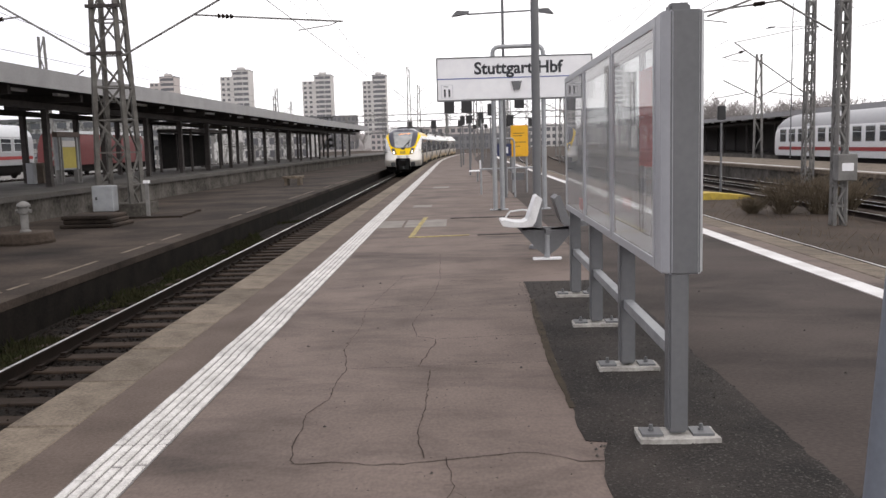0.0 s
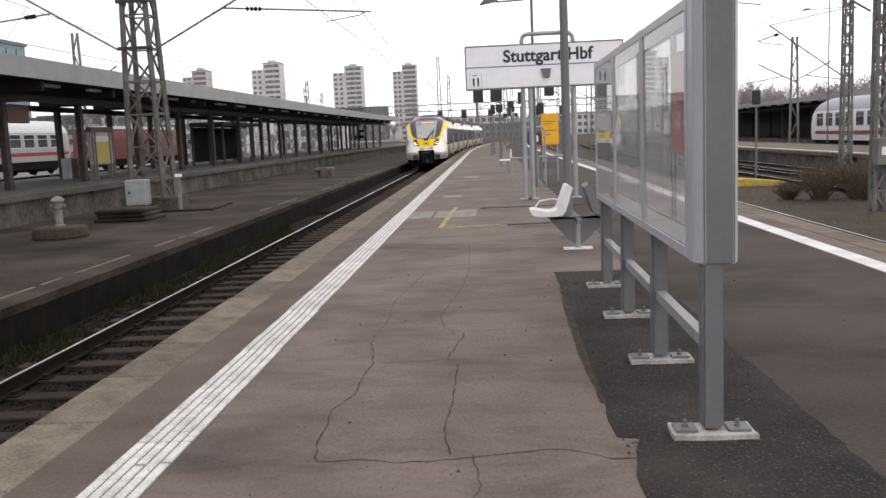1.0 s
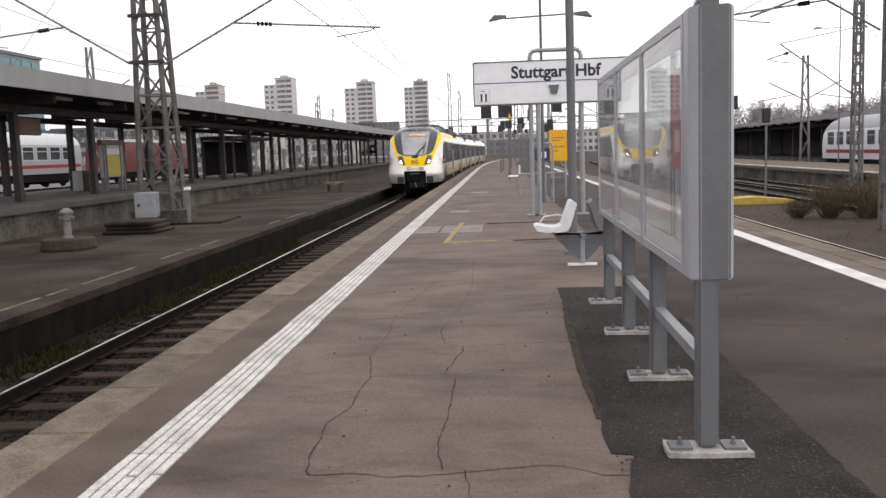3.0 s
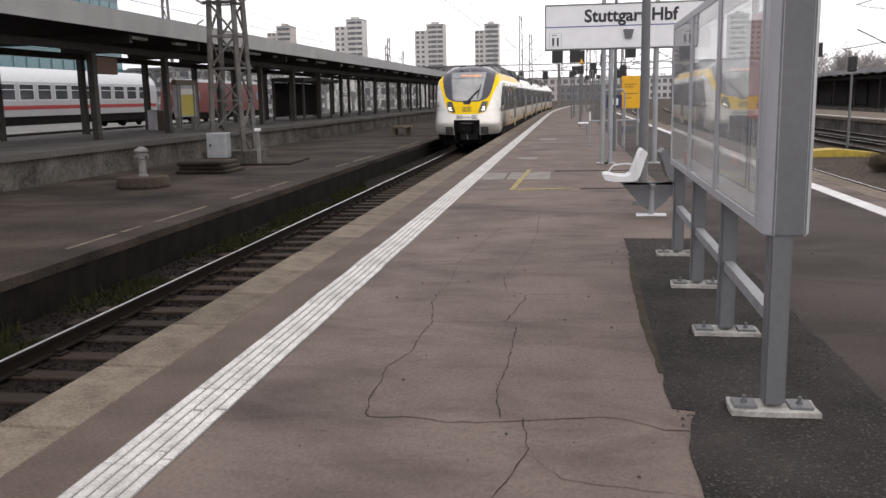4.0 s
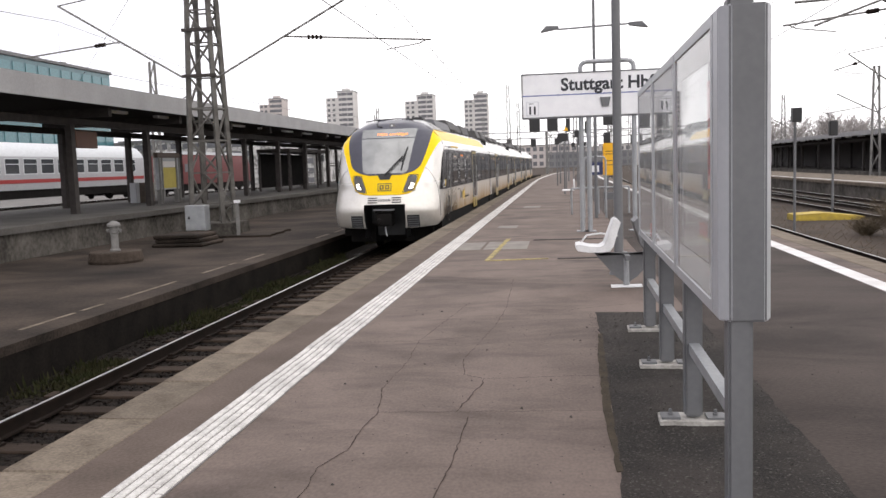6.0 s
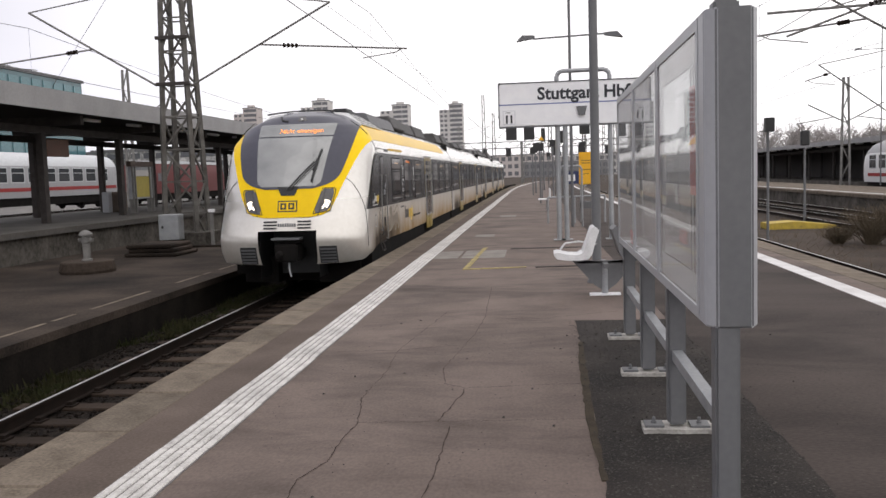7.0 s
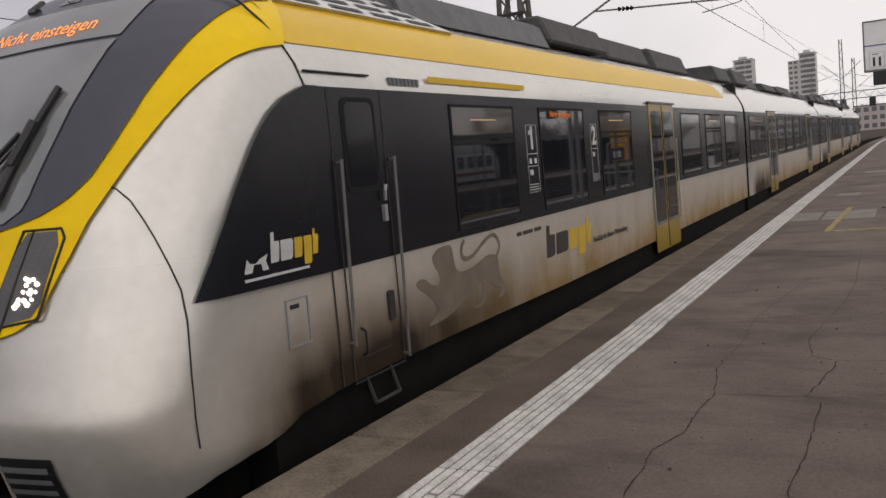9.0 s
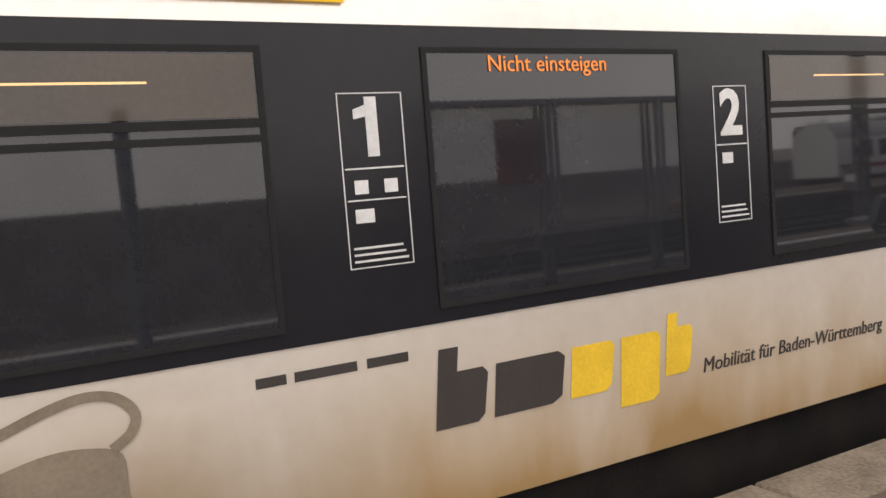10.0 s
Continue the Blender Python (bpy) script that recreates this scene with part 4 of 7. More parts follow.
def roof_gear(car, y0, y1, seed):
    rng = random.Random(seed)
    y = y0
    while y < y1 - 1.5:
        ln = rng.uniform(1.4, 3.2)
        hh = rng.uniform(0.22, 0.42)
        b = bmesh.new()
        w = rng.uniform(0.75, 0.95)
        ln = min(ln, y1 - y)
        v = [b.verts.new((sx * (w if z == 2.86 else w - 0.15), yy, z)) for z in (2.86, 2.86 + hh) for yy in (y, y + ln) for sx in (-1, 1)]
        for f in ((0, 2, 3, 1), (4, 5, 7, 6), (0, 1, 5, 4), (2, 6, 7, 3), (0, 4, 6, 2), (1, 3, 7, 5)):
            b.faces.new([v[i] for i in f])
        bevel(b, 0.03, 1)
        part("roof_unit", b, ROOF_GEAR, car, "sooty dark roof equipment box")
        y += ln + rng.uniform(0.2, 0.9)


def underfloor(car, y0, y1):
    b = bmesh.new()
    box(b, -1.40, 1.40, y0, y1, -0.30, 0.20)
    box(b, -1.25, 1.25, y0 + 0.3, y1 - 0.3, -0.50, -0.30)
    part("underframe", b, UNDERFRAME, car)


def middle_car(length, seed, name="train_car"):
    c = thing(name, "white and anthracite regional train car with yellow doors, moving", "train", group="train cars")
    b = bmesh.new()
    body_sweep(b, 0.12, length - 0.12, PROFILE[2:])
    bmesh.ops.remove_doubles(b, verts=b.verts[:], dist=0.0005)
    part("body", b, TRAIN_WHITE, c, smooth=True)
    for y in (-0.14, length - 0.14):
        b = quick(box, -1.3, 1.3, y, y + 0.27, -0.2, 2.7)
        part("gangway_bellows", b, RUBBER, c)
    b = bmesh.new()
    for s in (1, -1):
        box(b, s * HALF - 0.005, s * HALF + 0.005, 0.14, length - 0.14, 0.94, 2.07)
    part("window_band", b, TRAIN_DARK, c, "anthracite window band")
    d1, d2 = 3.6, length - 5.2
    for d in (d1, d2):
        pax_door(c, d, DOOR_YELLOW)
    for a, e in ((0.5, d1 - 0.3), (d1 + 1.75, d2 - 0.3), (d2 + 1.75, length - 0.5)):
        n = max(1, int((e - a) / 1.9))
        for k in range(n):
            y = a + (e - a) * k / n
            window(c, y + 0.1, y + (e - a) / n - 0.25, hopper=k % 2 == 0)
    underfloor(c, 0.2, length - 0.2)
    roof_gear(c, 0.6, length - 0.6, seed)
    bogie(c, 0.0)
    return c


def side_text(body, size, y, z, off, material, parent, name, label="", align="LEFT", lean=0.0, bold=0.0):
    b = text_mesh(body, size, 0.003, align, bold)
    if lean:
        for v in b.verts:
            v.co.x += v.co.y * lean
    bmesh.ops.transform(b, matrix=pose(HALF + off, y, z, 90, 0, 90), verts=b.verts)
    return part(name, b, material, parent, label)


def slab_yz(bm, pts, off, thick=0.002):
    """A flat printed shape on the side, from (y, z) corners."""
    x = HALF + off
    f = [bm.verts.new((x, y, z)) for y, z in pts]
    g = [bm.verts.new((x - thick, y, z)) for y, z in pts]
    bm.faces.new(f)
    bm.faces.new(g[::-1])
    for i in range(len(f)):
        j = (i + 1) % len(f)
        bm.faces.new((f[i], f[j], g[j], g[i]))


def eased(pts, closed=True, steps=4):
    """Corner points joined by a smooth curve through them."""
    n, out = len(pts), []
    for i in range(n if closed else n - 1):
        q = [pts[(i + k) % n] if closed else pts[min(max(i + k, 0), n - 1)] for k in (-1, 0, 1, 2)]
        for j in range(steps):
            u = j / steps
            out.append(tuple(b + 0.5 * u * (c - a + u * (2 * a - 5 * b + 4 * c - d + u * (3 * (b - c) + d - a))) for a, b, c, d in zip(*q)))
    return out if closed else out + [pts[-1]]


def block_word(car, y, z, h, w, mats, off, name):
    """A word mark drawn as plain leaning blocks in its colours."""
    rise = (1.45, 1.0, 1.0, 1.0, 1.3)
    drop = (0, 0, 0, 0.42, 0)
    wide = (0.9, 1.35, 0.9, 0.9, 0.62)
    u = w / 5.6
    for k in range(5):
        b = bmesh.new()
        lean = 0.13 * h
        z0, z1 = z - drop[k] * h, z + h * rise[k]
        ww = u * wide[k]
        slab_yz(b, [(y + 0.02 * h, z0), (y + ww * 0.85, z0), (y + ww, z0 + 0.12 * h), (y + ww + lean, z + h * 0.88), (y + ww * 0.9 + lean, z + h), (y + 0.38 * ww + lean, z + h), (y + 0.38 * ww + lean * rise[k], z1), (y + lean * rise[k], z1)], off)
        part(name, b, mats[k], car)
        y += ww + 0.16 * u


def class_plate(car, y, z0, z1, digit, wide):
    b = quick(ring, HALF + 0.008, HALF + 0.010, y, y + wide, z0, z1, 0.004)
    p = part("class_plate", b, LIVERY_WHITE, car, "white outlined class panel")
    side_text(digit, 0.29, y + wide / 2, z1 - 0.135, 0.010, LIVERY_WHITE, p, "class_number", align="CENTER", bold=0.009)
    if digit == "1":
        b = bmesh.new()
        slab_yz(b, [(y + wide / 2 - 0.07, z1 - 0.095), (y + wide / 2 - 0.07, z1 - 0.06), (y + wide / 2 + 0.01, z1 - 0.033), (y + wide / 2 + 0.01, z1 - 0.08)], 0.010)
        part("class_number", b, LIVERY_WHITE, p)
    zz = z1 - 0.27
    icons = ((0.0, 0.006, 0, 1), (0.04, 0.05, 0.14, 0.56)) if digit == "2" else ((0.0, 0.006, 0, 1), (0.045, 0.05, 0.12, 0.42), (0.045, 0.05, 0.58, 0.88), (0.115, 0.005, 0, 1), (0.15, 0.05, 0.1, 0.48))
    for k, (dz, hh, a, e) in enumerate(icons):
        if zz - dz - hh > z0 + 0.1:
            b = quick(box, HALF + 0.008, HALF + 0.010, y + wide * a + 0.012, y + wide * e - 0.012, zz - dz - hh, zz - dz)
            part("pictogram", b, LIVERY_WHITE, p)
    for k in range(3):
        b = quick(box, HALF + 0.008, HALF + 0.010, y + 0.02, y + wide - 0.02 - 0.01 * k, z0 + 0.022 + 0.024 * k, z0 + 0.030 + 0.024 * k)
        part("caption_bar", b, LIVERY_WHITE, p)


def on_nose(bm, xz, r, off=0.0, seg=6):
    bent_tube(bm, [nose_point(x, z, off) for x, z in xz], r, seg)


def lead_details(c, length):
    # joints between shell panels
    for s in (1, -1):
        b = bmesh.new()
        on_nose(b, [(s * x, z) for x, z in ((1.0, 1.595), (1.08, 1.56), (1.16, 1.495), (1.235, 1.40), (1.29, 1.30), (1.35, 1.16), (1.39, 1.03), (1.42, 0.88), (1.45, 0.6), (1.457, 0.4), (1.455, 0.25))], 0.0045, 0.005)
        part("panel_joint", b, SEAM, c)
        b = bmesh.new()
        bent_tube(b, [(s * w, 1.53 - (z - 2.07) * 0.32, z) for w, z in ((HALF, 2.07), (1.44, 2.2), (1.385, 2.33), (1.30, 2.46), (1.19, 2.58), (1.0, 2.72))], 0.008, 6)
        part("panel_joint", b, SEAM, c)
    # badge on the yellow front, as plain shapes
    b = bmesh.new()
    nose_patch(b, np.linspace(0.955, 1.165, 4), lambda z: -0.19, lambda z: 0.19, 0.026, 6)
    bd = part("badge", b, LIVERY_INK, c, "dark framed badge on the yellow front")
    b = bmesh.new()
    nose_patch(b, np.linspace(0.978, 1.142, 4), lambda z: -0.167, lambda z: 0.167, 0.029, 6)
    part("badge_field", b, TRAIN_YELLOW, bd)
    for a in (-0.135, 0.02):
        b = bmesh.new()
        nose_patch(b, np.linspace(1.0, 1.12, 4), lambda z: a, lambda z: a + 0.115, 0.032, 4)
        f = part("badge_block", b, LIVERY_INK, bd)
        b = bmesh.new()
        nose_patch(b, np.linspace(1.03, 1.09, 3), lambda z: a + 0.035, lambda z: a + 0.08, 0.035, 3)
        part("badge_gap", b, TRAIN_YELLOW, bd)
    for k in range(8):
        b = bmesh.new()
        a = -0.18 + 0.045 * k
        nose_patch(b, [0.68, 0.745], lambda z: a, lambda z: a + 0.03, 0.014, 2)
        part("number_bar", b, GREY_POST, c)
    # bonnet seams, wiper well
    for s in (-1, 1):
        b = bmesh.new()
        on_nose(b, [(s * 0.58, 0.87), (s * 0.66, 1.15), (s * 0.72, 1.38)], 0.006, 0.022)
        part("bonnet_seam", b, SEAM, c)
    b = bmesh.new()
    nose_patch(b, np.linspace(1.26, 1.42, 5), lambda z: -0.13 - (z - 1.26) * 0.5, lambda z: 0.13 + (z - 1.26) * 0.5, 0.030, 6)
    part("wiper_well", b, BLACK, c)
    b = bmesh.new()
    on_nose(b, [(0.0, 1.36), (0.22, 1.6), (0.46, 1.86)], 0.016, 0.075)
    on_nose(b, [(0.06, 1.36), (0.28, 1.6), (0.46, 1.80)], 0.009, 0.07)
    wp = part("wiper_arm", b, BLACK, c, "black windscreen wiper")
    b = bmesh.new()
    on_nose(b, [(0.575, 2.10), (0.50, 1.82), (0.44, 1.50)], 0.021, 0.06)
    on_nose(b, [(0.52, 1.92), (0.50, 1.82), (0.47, 1.70)], 0.028, 0.07)
    part("wiper_blade", b, BLACK, wp)
    b = bmesh.new()
    nose_patch(b, [1.52, 1.58], lambda z: 0.42, lambda z: 0.53, 0.031, 3)
    part("sticker", b, LIVERY_WHITE, c)
    # amber destination display: lettering laid onto the sloping window
    for word, x0 in (("Nicht", -0.17), ("einsteigen", 0.285)):
        b = text_mesh(word, 0.13, 0.0)
        for v in b.verts:
            v.co = nose_point(v.co.x + x0, 2.49 + v.co.y * 0.9, 0.042)
        part("destination_text", b, LED, c, "amber lit destination text")
    b = bmesh.new()
    on_nose(b, [(-0.40, 2.80), (-0.34, 2.72), (-0.22, 2.70)], 0.025, 0.03)
    part("horn", b, BLACK, c)
    # roof shoulder grille
    for s in (1, -1):
        b = bmesh.new()
        v = [b.verts.new((s * x, y, z)) for x, z, y in ((1.14, 2.66, 1.75), (1.14, 2.66, 4.2), (0.82, 2.92, 3.3), (0.82, 2.92, 1.95), (0.5, 2.95, 1.95), (0.5, 2.95, 3.3), (1.0, 2.6, 4.2), (1.0, 2.6, 1.75))]
        for f in ((0, 1, 2, 3), (3, 2, 5, 4), (0, 7, 6, 1), (1, 6, 5, 2), (0, 3, 4, 7)):
            b.faces.new([v[i] for i in f])
        gr = part("roof_grille", b, GRILLE_PALE, c, "pale roof-shoulder grille")
        for j in range(4):
            for i in range(4):
                t0, t1 = (j + 0.28) / 4, (j + 0.74) / 4
                ya, yb = 1.86 + i * 0.56, 1.86 + i * 0.56 + 0.42
                b = bmesh.new()
                q = [b.verts.new((s * (1.14 - 0.32 * t + 0.006), y - t * (y - 1.75) * 0.36 + 0.15 * t, 2.66 + 0.26 * t + 0.006)) for y, t in ((ya, t0), (yb, t0), (yb, t1), (ya, t1))]
                b.faces.new(q)
                part("grille_slot", b, BLACK, gr)
    b = bmesh.new()
    v = [b.verts.new((sx * (1.0 if z < 2.8 else 0.86), y, z)) for z in (2.72, 3.04) for y in (3.6, 7.0) for sx in (-1, 1)]
    for f in ((0, 2, 3, 1), (4, 5, 7, 6), (0, 1, 5, 4), (2, 6, 7, 3), (0, 4, 6, 2), (1, 3, 7, 5)):
        b.faces.new([v[i] for i in f])
    bevel(b, 0.04, 2)
    part("roof_unit", b, TRAIN_ROOF, c, "dusty dark grey roof equipment box")
    b = quick(box, -0.6, 0.6, 2.3, 3.5, 2.93, 2.99)
    bevel(b, 0.02, 1)
    part("roof_hatch", b, TRAIN_MASK, c)
    b = bmesh.new()
    bent_tube(b, [(x, 1.86 - 0.10 * abs(x), 2.99 - 0.09 * x * x) for x in (-0.85, -0.6, -0.3, 0.0, 0.3, 0.6, 0.85)], 0.018, 6)
    part("roof_lip", b, BLACK, c)
    b = quick(box, 0.42, 0.80, 2.1, 2.8, 2.88, 3.03)
    bevel(b, 0.05, 2)
    part("aerial_block", b, BLACK, c)
    # cab side door
    b = bmesh.new()
    for a0, a1, c0, c1 in ((1.73, 1.742, 0.22, 2.06), (2.34, 2.352, 0.22, 2.06), (1.73, 2.352, 0.20, 0.212), (1.60, 1.612, 0.22, 0.95)):
        box(b, HALF + 0.006, HALF + 0.009, a0, a1, c0, c1)
    dr = part("cab_door", b, SEAM, c, "cab side door outlined by dark seams")
    b = bmesh.new()
    side_panel(b, 1.86, 2.26, 1.40, 2.01, 0.0095, 0.003, 0.06)
    part("door_frame", b, RUBBER, dr)
    b = bmesh.new()
    side_panel(b, 1.90, 2.22, 1.44, 1.98, 0.012, 0.003, 0.05)
    part("door_window", b, CAB_GLASS, dr)
    for y, z0 in ((1.77, 0.45), (2.40, 0.24)):
        b = bmesh.new()
        tube(b, (HALF + 0.045, y - 0.05, z0), (HALF + 0.045, y, 1.62), 0.011, seg=8)
        tube(b, (HALF, y - 0.05, z0 + 0.02), (HALF + 0.045, y - 0.05, z0 + 0.02), 0.012, seg=6)
        tube(b, (HALF, y, 1.60), (HALF + 0.045, y, 1.60), 0.012, seg=6)
        part("grab_rail", b, RAIL_GREY, dr, "worn grey steel grab rail")
    b = bmesh.new()
    box(b, HALF + 0.006, HALF + 0.03, 2.24, 2.28, 1.19, 1.30)
    bent_tube(b, [(HALF + 0.03, 2.26, 1.33), (HALF + 0.04, 2.25, 1.39), (HALF + 0.03, 2.28, 1.43)], 0.012, 6)
    part("door_handle", b, GALV, dr)
    b = bmesh.new()
    bent_tube(b, [(HALF, 1.86, 0.54), (HALF + 0.035, 1.86, 0.52), (HALF + 0.035, 1.86, 0.38), (HALF, 1.86, 0.36)], 0.008, 6)
    part("foothold_loop", b, BLACK, dr)
    b = quick(box, HALF + 0.004, HALF + 0.008, 1.86, 2.2, 0.345, 0.353)
    part("kick_line", b, SEAM, dr)
    b = bmesh.new()
    side_panel(b, 2.2, 2.27, 0.52, 0.72, 0.02, 0.02, 0.02)
    part("lock_cover", b, SEAM, dr)
    b = quick(ring, HALF + 0.002, HALF + 0.007, 1.13, 1.34, 0.57, 0.85, 0.012)
    hb = part("service_hatch", b, GALV, c, "small service hatch")
    b = quick(box, HALF + 0.0, HALF + 0.003, 1.145, 1.325, 0.585, 0.835)
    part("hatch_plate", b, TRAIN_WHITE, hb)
    b = quick(box, HALF + 0.003, HALF + 0.008, 1.17, 1.25, 0.79, 0.815)
    part("hatch_latch", b, BLACK, hb)
    b = bmesh.new()
    bent_tube(b, [(HALF - 0.08, 1.95, 0.25), (HALF + 0.0, 1.95, 0.02), (HALF, 2.25, 0.02), (HALF - 0.08, 2.25, 0.25)], 0.014, 6)
    part("cab_step", b, DARK_STEEL, c)
    # livery prints on the side
    W, G, K = LIVERY_WHITE, LIVERY_GOLD, LIVERY_INK
    block_word(c, 1.02, 1.08, 0.115, 0.46, (W, W, G, G, G), 0.030, "word_mark")
    b = bmesh.new()
    slab_yz(b, [(0.80, 1.05), (0.86, 1.05), (0.88, 1.09), (0.94, 1.09), (0.95, 1.05), (1.0, 1.05), (0.98, 1.10), (1.0, 1.135), (0.93, 1.115), (0.9, 1.095), (0.85, 1.10), (0.83, 1.125), (0.815, 1.09)], 0.030)
    part("emblem", b, W, c)
    b = quick(box, HALF + 0.026, HALF + 0.030, 0.80, 1.36, 1.005, 1.02)
    part("caption_bar", b, W, c)
    block_word(c, 5.14, 0.53, 0.215, 1.42, (K, K, G, G, G), 0.004, "word_mark")
    for a, w in ((4.46, 0.11), (4.60, 0.24), (4.88, 0.17)):
        b = quick(box, HALF + 0.001, HALF + 0.003, a, a + w, 0.822, 0.858)
        part("caption_bar", b, K, c)
    side_text("Mobilit\u00e4t f\u00fcr Baden-W\u00fcrttemberg", 0.098, 6.57, 0.535, 0.004, K, c, "slogan", "dark slogan lettering", lean=0.18)
    b = bmesh.new()
    slab_yz(b, eased([(2.61, 0.68), (2.65, 0.72), (2.74, 0.71), (2.82, 0.66), (2.94, 0.64), (2.95, 0.72), (2.9, 0.78), (2.87, 0.84), (2.9, 0.88), (2.99, 0.91), (3.16, 0.91), (3.2, 0.84), (3.22, 0.74), (3.28, 0.69), (3.42, 0.68), (3.59, 0.7), (3.77, 0.74), (3.9, 0.74), (4.01, 0.7), (4.02, 0.57), (4.05, 0.5), (4.13, 0.48), (4.11, 0.38), (3.97, 0.36), (4.02, 0.43), (3.92, 0.46), (3.81, 0.52), (3.75, 0.47), (3.71, 0.39), (3.62, 0.35), (3.49, 0.36), (3.63, 0.41), (3.65, 0.54), (3.47, 0.48), (3.3, 0.45), (3.15, 0.4), (2.94, 0.37), (2.74, 0.37), (2.89, 0.44), (2.86, 0.51), (2.74, 0.6)]), 0.003)
    ln = part("heraldic_print", b, LIVERY_LION, c, "taupe heraldic animal print on the white side")
    b = bmesh.new()
    tail = eased([(3.98, 0.72), (4.04, 0.76), (4.06, 0.82), (4.01, 0.88), (3.92, 0.9), (3.81, 0.88), (3.67, 0.83), (3.54, 0.78), (3.43, 0.77), (3.36, 0.79), (3.34, 0.84), (3.37, 0.89), (3.41, 0.92)], False)
    prev = None
    for k, (ya, za) in enumerate(tail):
        a, e = tail[max(k - 1, 0)], tail[min(k + 1, len(tail) - 1)]
        q = Vector((e[0] - a[0], e[1] - a[1])).normalized() * 0.017
        pair = [b.verts.new((HALF + 0.0055, ya - q.y, za + q.x)), b.verts.new((HALF + 0.0055, ya + q.y, za - q.x))]
        if prev:
            b.faces.new((prev[0], prev[1], pair[1], pair[0]))
        prev = pair
    part("tail_print", b, LIVERY_LION, ln)
    class_plate(c, 4.845, 1.19, 1.825, "1", 0.26)
    class_plate(c, 6.72, 1.19, 1.825, "2", 0.22)
    for word, y, w in (("Nicht", 5.49, 0), ("einsteigen", 5.725, 0)):
        side_text(word, 0.092, y, 1.925, 0.014, LED_DIM, c, "side_display_text", "amber lit display text")
    b = quick(box, HALF + 0.0, HALF + 0.004, 3.06, 4.91, 2.145, 2.19)
    part("yellow_bar", b, STRIPE_YELLOW, c, "yellow first class bar")
    b = quick(box, HALF - 0.03, HALF + 0.004, 1.55, 2.25, 2.155, 2.165)
    part("rain_strip", b, SEAM, c)
    for k in range(8):
        b = quick(box, HALF - 0.02, HALF + 0.002, 2.50 + 0.055 * k, 2.53 + 0.055 * k, 2.105, 2.16)
        part("number_bar", b, GREY_POST, c)
    return c


def lead_car(length):
    c = thing("train_lead_car", "regional train cab car in silver white, anthracite and yellow, arriving", "train", group="train cars")
    b = bmesh.new()
    cab_shell(b, length - 0.12)
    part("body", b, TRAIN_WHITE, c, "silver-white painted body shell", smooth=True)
    zs = np.linspace(0.85, 2.93, 90)
    b = bmesh.new()
    nose_patch(b, zs, lambda z: -yellow_half(z), yellow_half, 0.018, 36, True)
    part("yellow_front", b, TRAIN_YELLOW, c, "yellow painted front surround", smooth=True)
    b = bmesh.new()
    nose_patch(b, np.linspace(1.38, 2.93, 50), lambda z: -mask_half(z), mask_half, 0.028, 32, True)
    mk = part("front_mask", b, TRAIN_MASK, c, "slate grey mask round the windscreen", smooth=True)

    def ws(z):
        return float(np.interp(z, [1.42, 1.46, 1.52, 1.6, 2.3, 2.37], [0.52, 0.60, 0.625, 0.635, 0.735, 0.745]))
    b = bmesh.new()
    nose_patch(b, np.linspace(1.42, 2.37, 16), lambda z: -ws(z), ws, 0.035, 20)
    part("windscreen", b, SCREEN_GLASS, mk, "large windscreen, greyed for the mirrored sky", smooth=True)
    b = bmesh.new()
    nose_patch(b, np.linspace(2.395, 2.64, 6), lambda z: -0.75 - 0.1 * (z - 2.395), lambda z: 0.75 + 0.1 * (z - 2.395), 0.035, 18)
    part("display_window", b, SCREEN_GLASS, mk, smooth=True)
    # yellow roofline stripe
    b = bmesh.new()
    body_sweep(b, 1.50, 15.5, [(1.385, 2.33), (1.30, 2.46), (1.19, 2.58), (1.08, 2.66)], 0.005)
    part("roofline_stripe", b, STRIPE_YELLOW, c, "yellow stripe along the roofline", smooth=True)
    # headlights
    for s in (-1, 1):
        b = bmesh.new()
        cor = [(0.50, 0.92), (0.80, 0.965), (0.885, 1.375), (0.655, 1.375)]
        rows = []
        for i in range(7):
            v = i / 6
            l = (cor[0][0] + (cor[3][0] - cor[0][0]) * v, cor[0][1] + (cor[3][1] - cor[0][1]) * v)
            r = (cor[1][0] + (cor[2][0] - cor[1][0]) * v, cor[1][1] + (cor[2][1] - cor[1][1]) * v)
            ins = 0.03 if i in (0, 6) else 0
            rows.append([b.verts.new(nose_point(s * (l[0] + ins + (r[0] - l[0] - 2 * ins) * k / 5), l[1] + (r[1] - l[1]) * k / 5, 0.022)) for k in range(6)])
        for p, q in zip(rows, rows[1:]):
            for k in range(5):
                b.faces.new((p[k], p[k + 1], q[k + 1], q[k]))
        h = part("headlight", b, LAMP_GLASS, c, "grey glazed headlight cluster", smooth=True)
        b = bmesh.new()
        rl_ = random.Random(5)
        for k in range(15):
            u, v = ((k * 0.618) % 1.0 - 0.5) * 0.10 + rl_.uniform(-0.012, 0.012), (k / 14 - 0.5) * 0.14 + rl_.uniform(-0.01, 0.01)
            bmesh.ops.create_uvsphere(b, u_segments=6, v_segments=4, radius=rl_.uniform(0.009, 0.016), matrix=Matrix.Translation(nose_point(s * (0.735 + u + v * 0.3), 1.085 + v, 0.026)))
        part("lamp", b, LIGHT_WARM, h, "lit white cluster of headlamp diodes")
        b = bmesh.new()
        on_nose(b, [(s * x, z) for x, z in ((0.49, 0.91), (0.66, 0.935), (0.81, 0.955), (0.85, 1.12), (0.90, 1.34), (0.875, 1.385), (0.66, 1.385), (0.49, 0.91))], 0.007, 0.022)
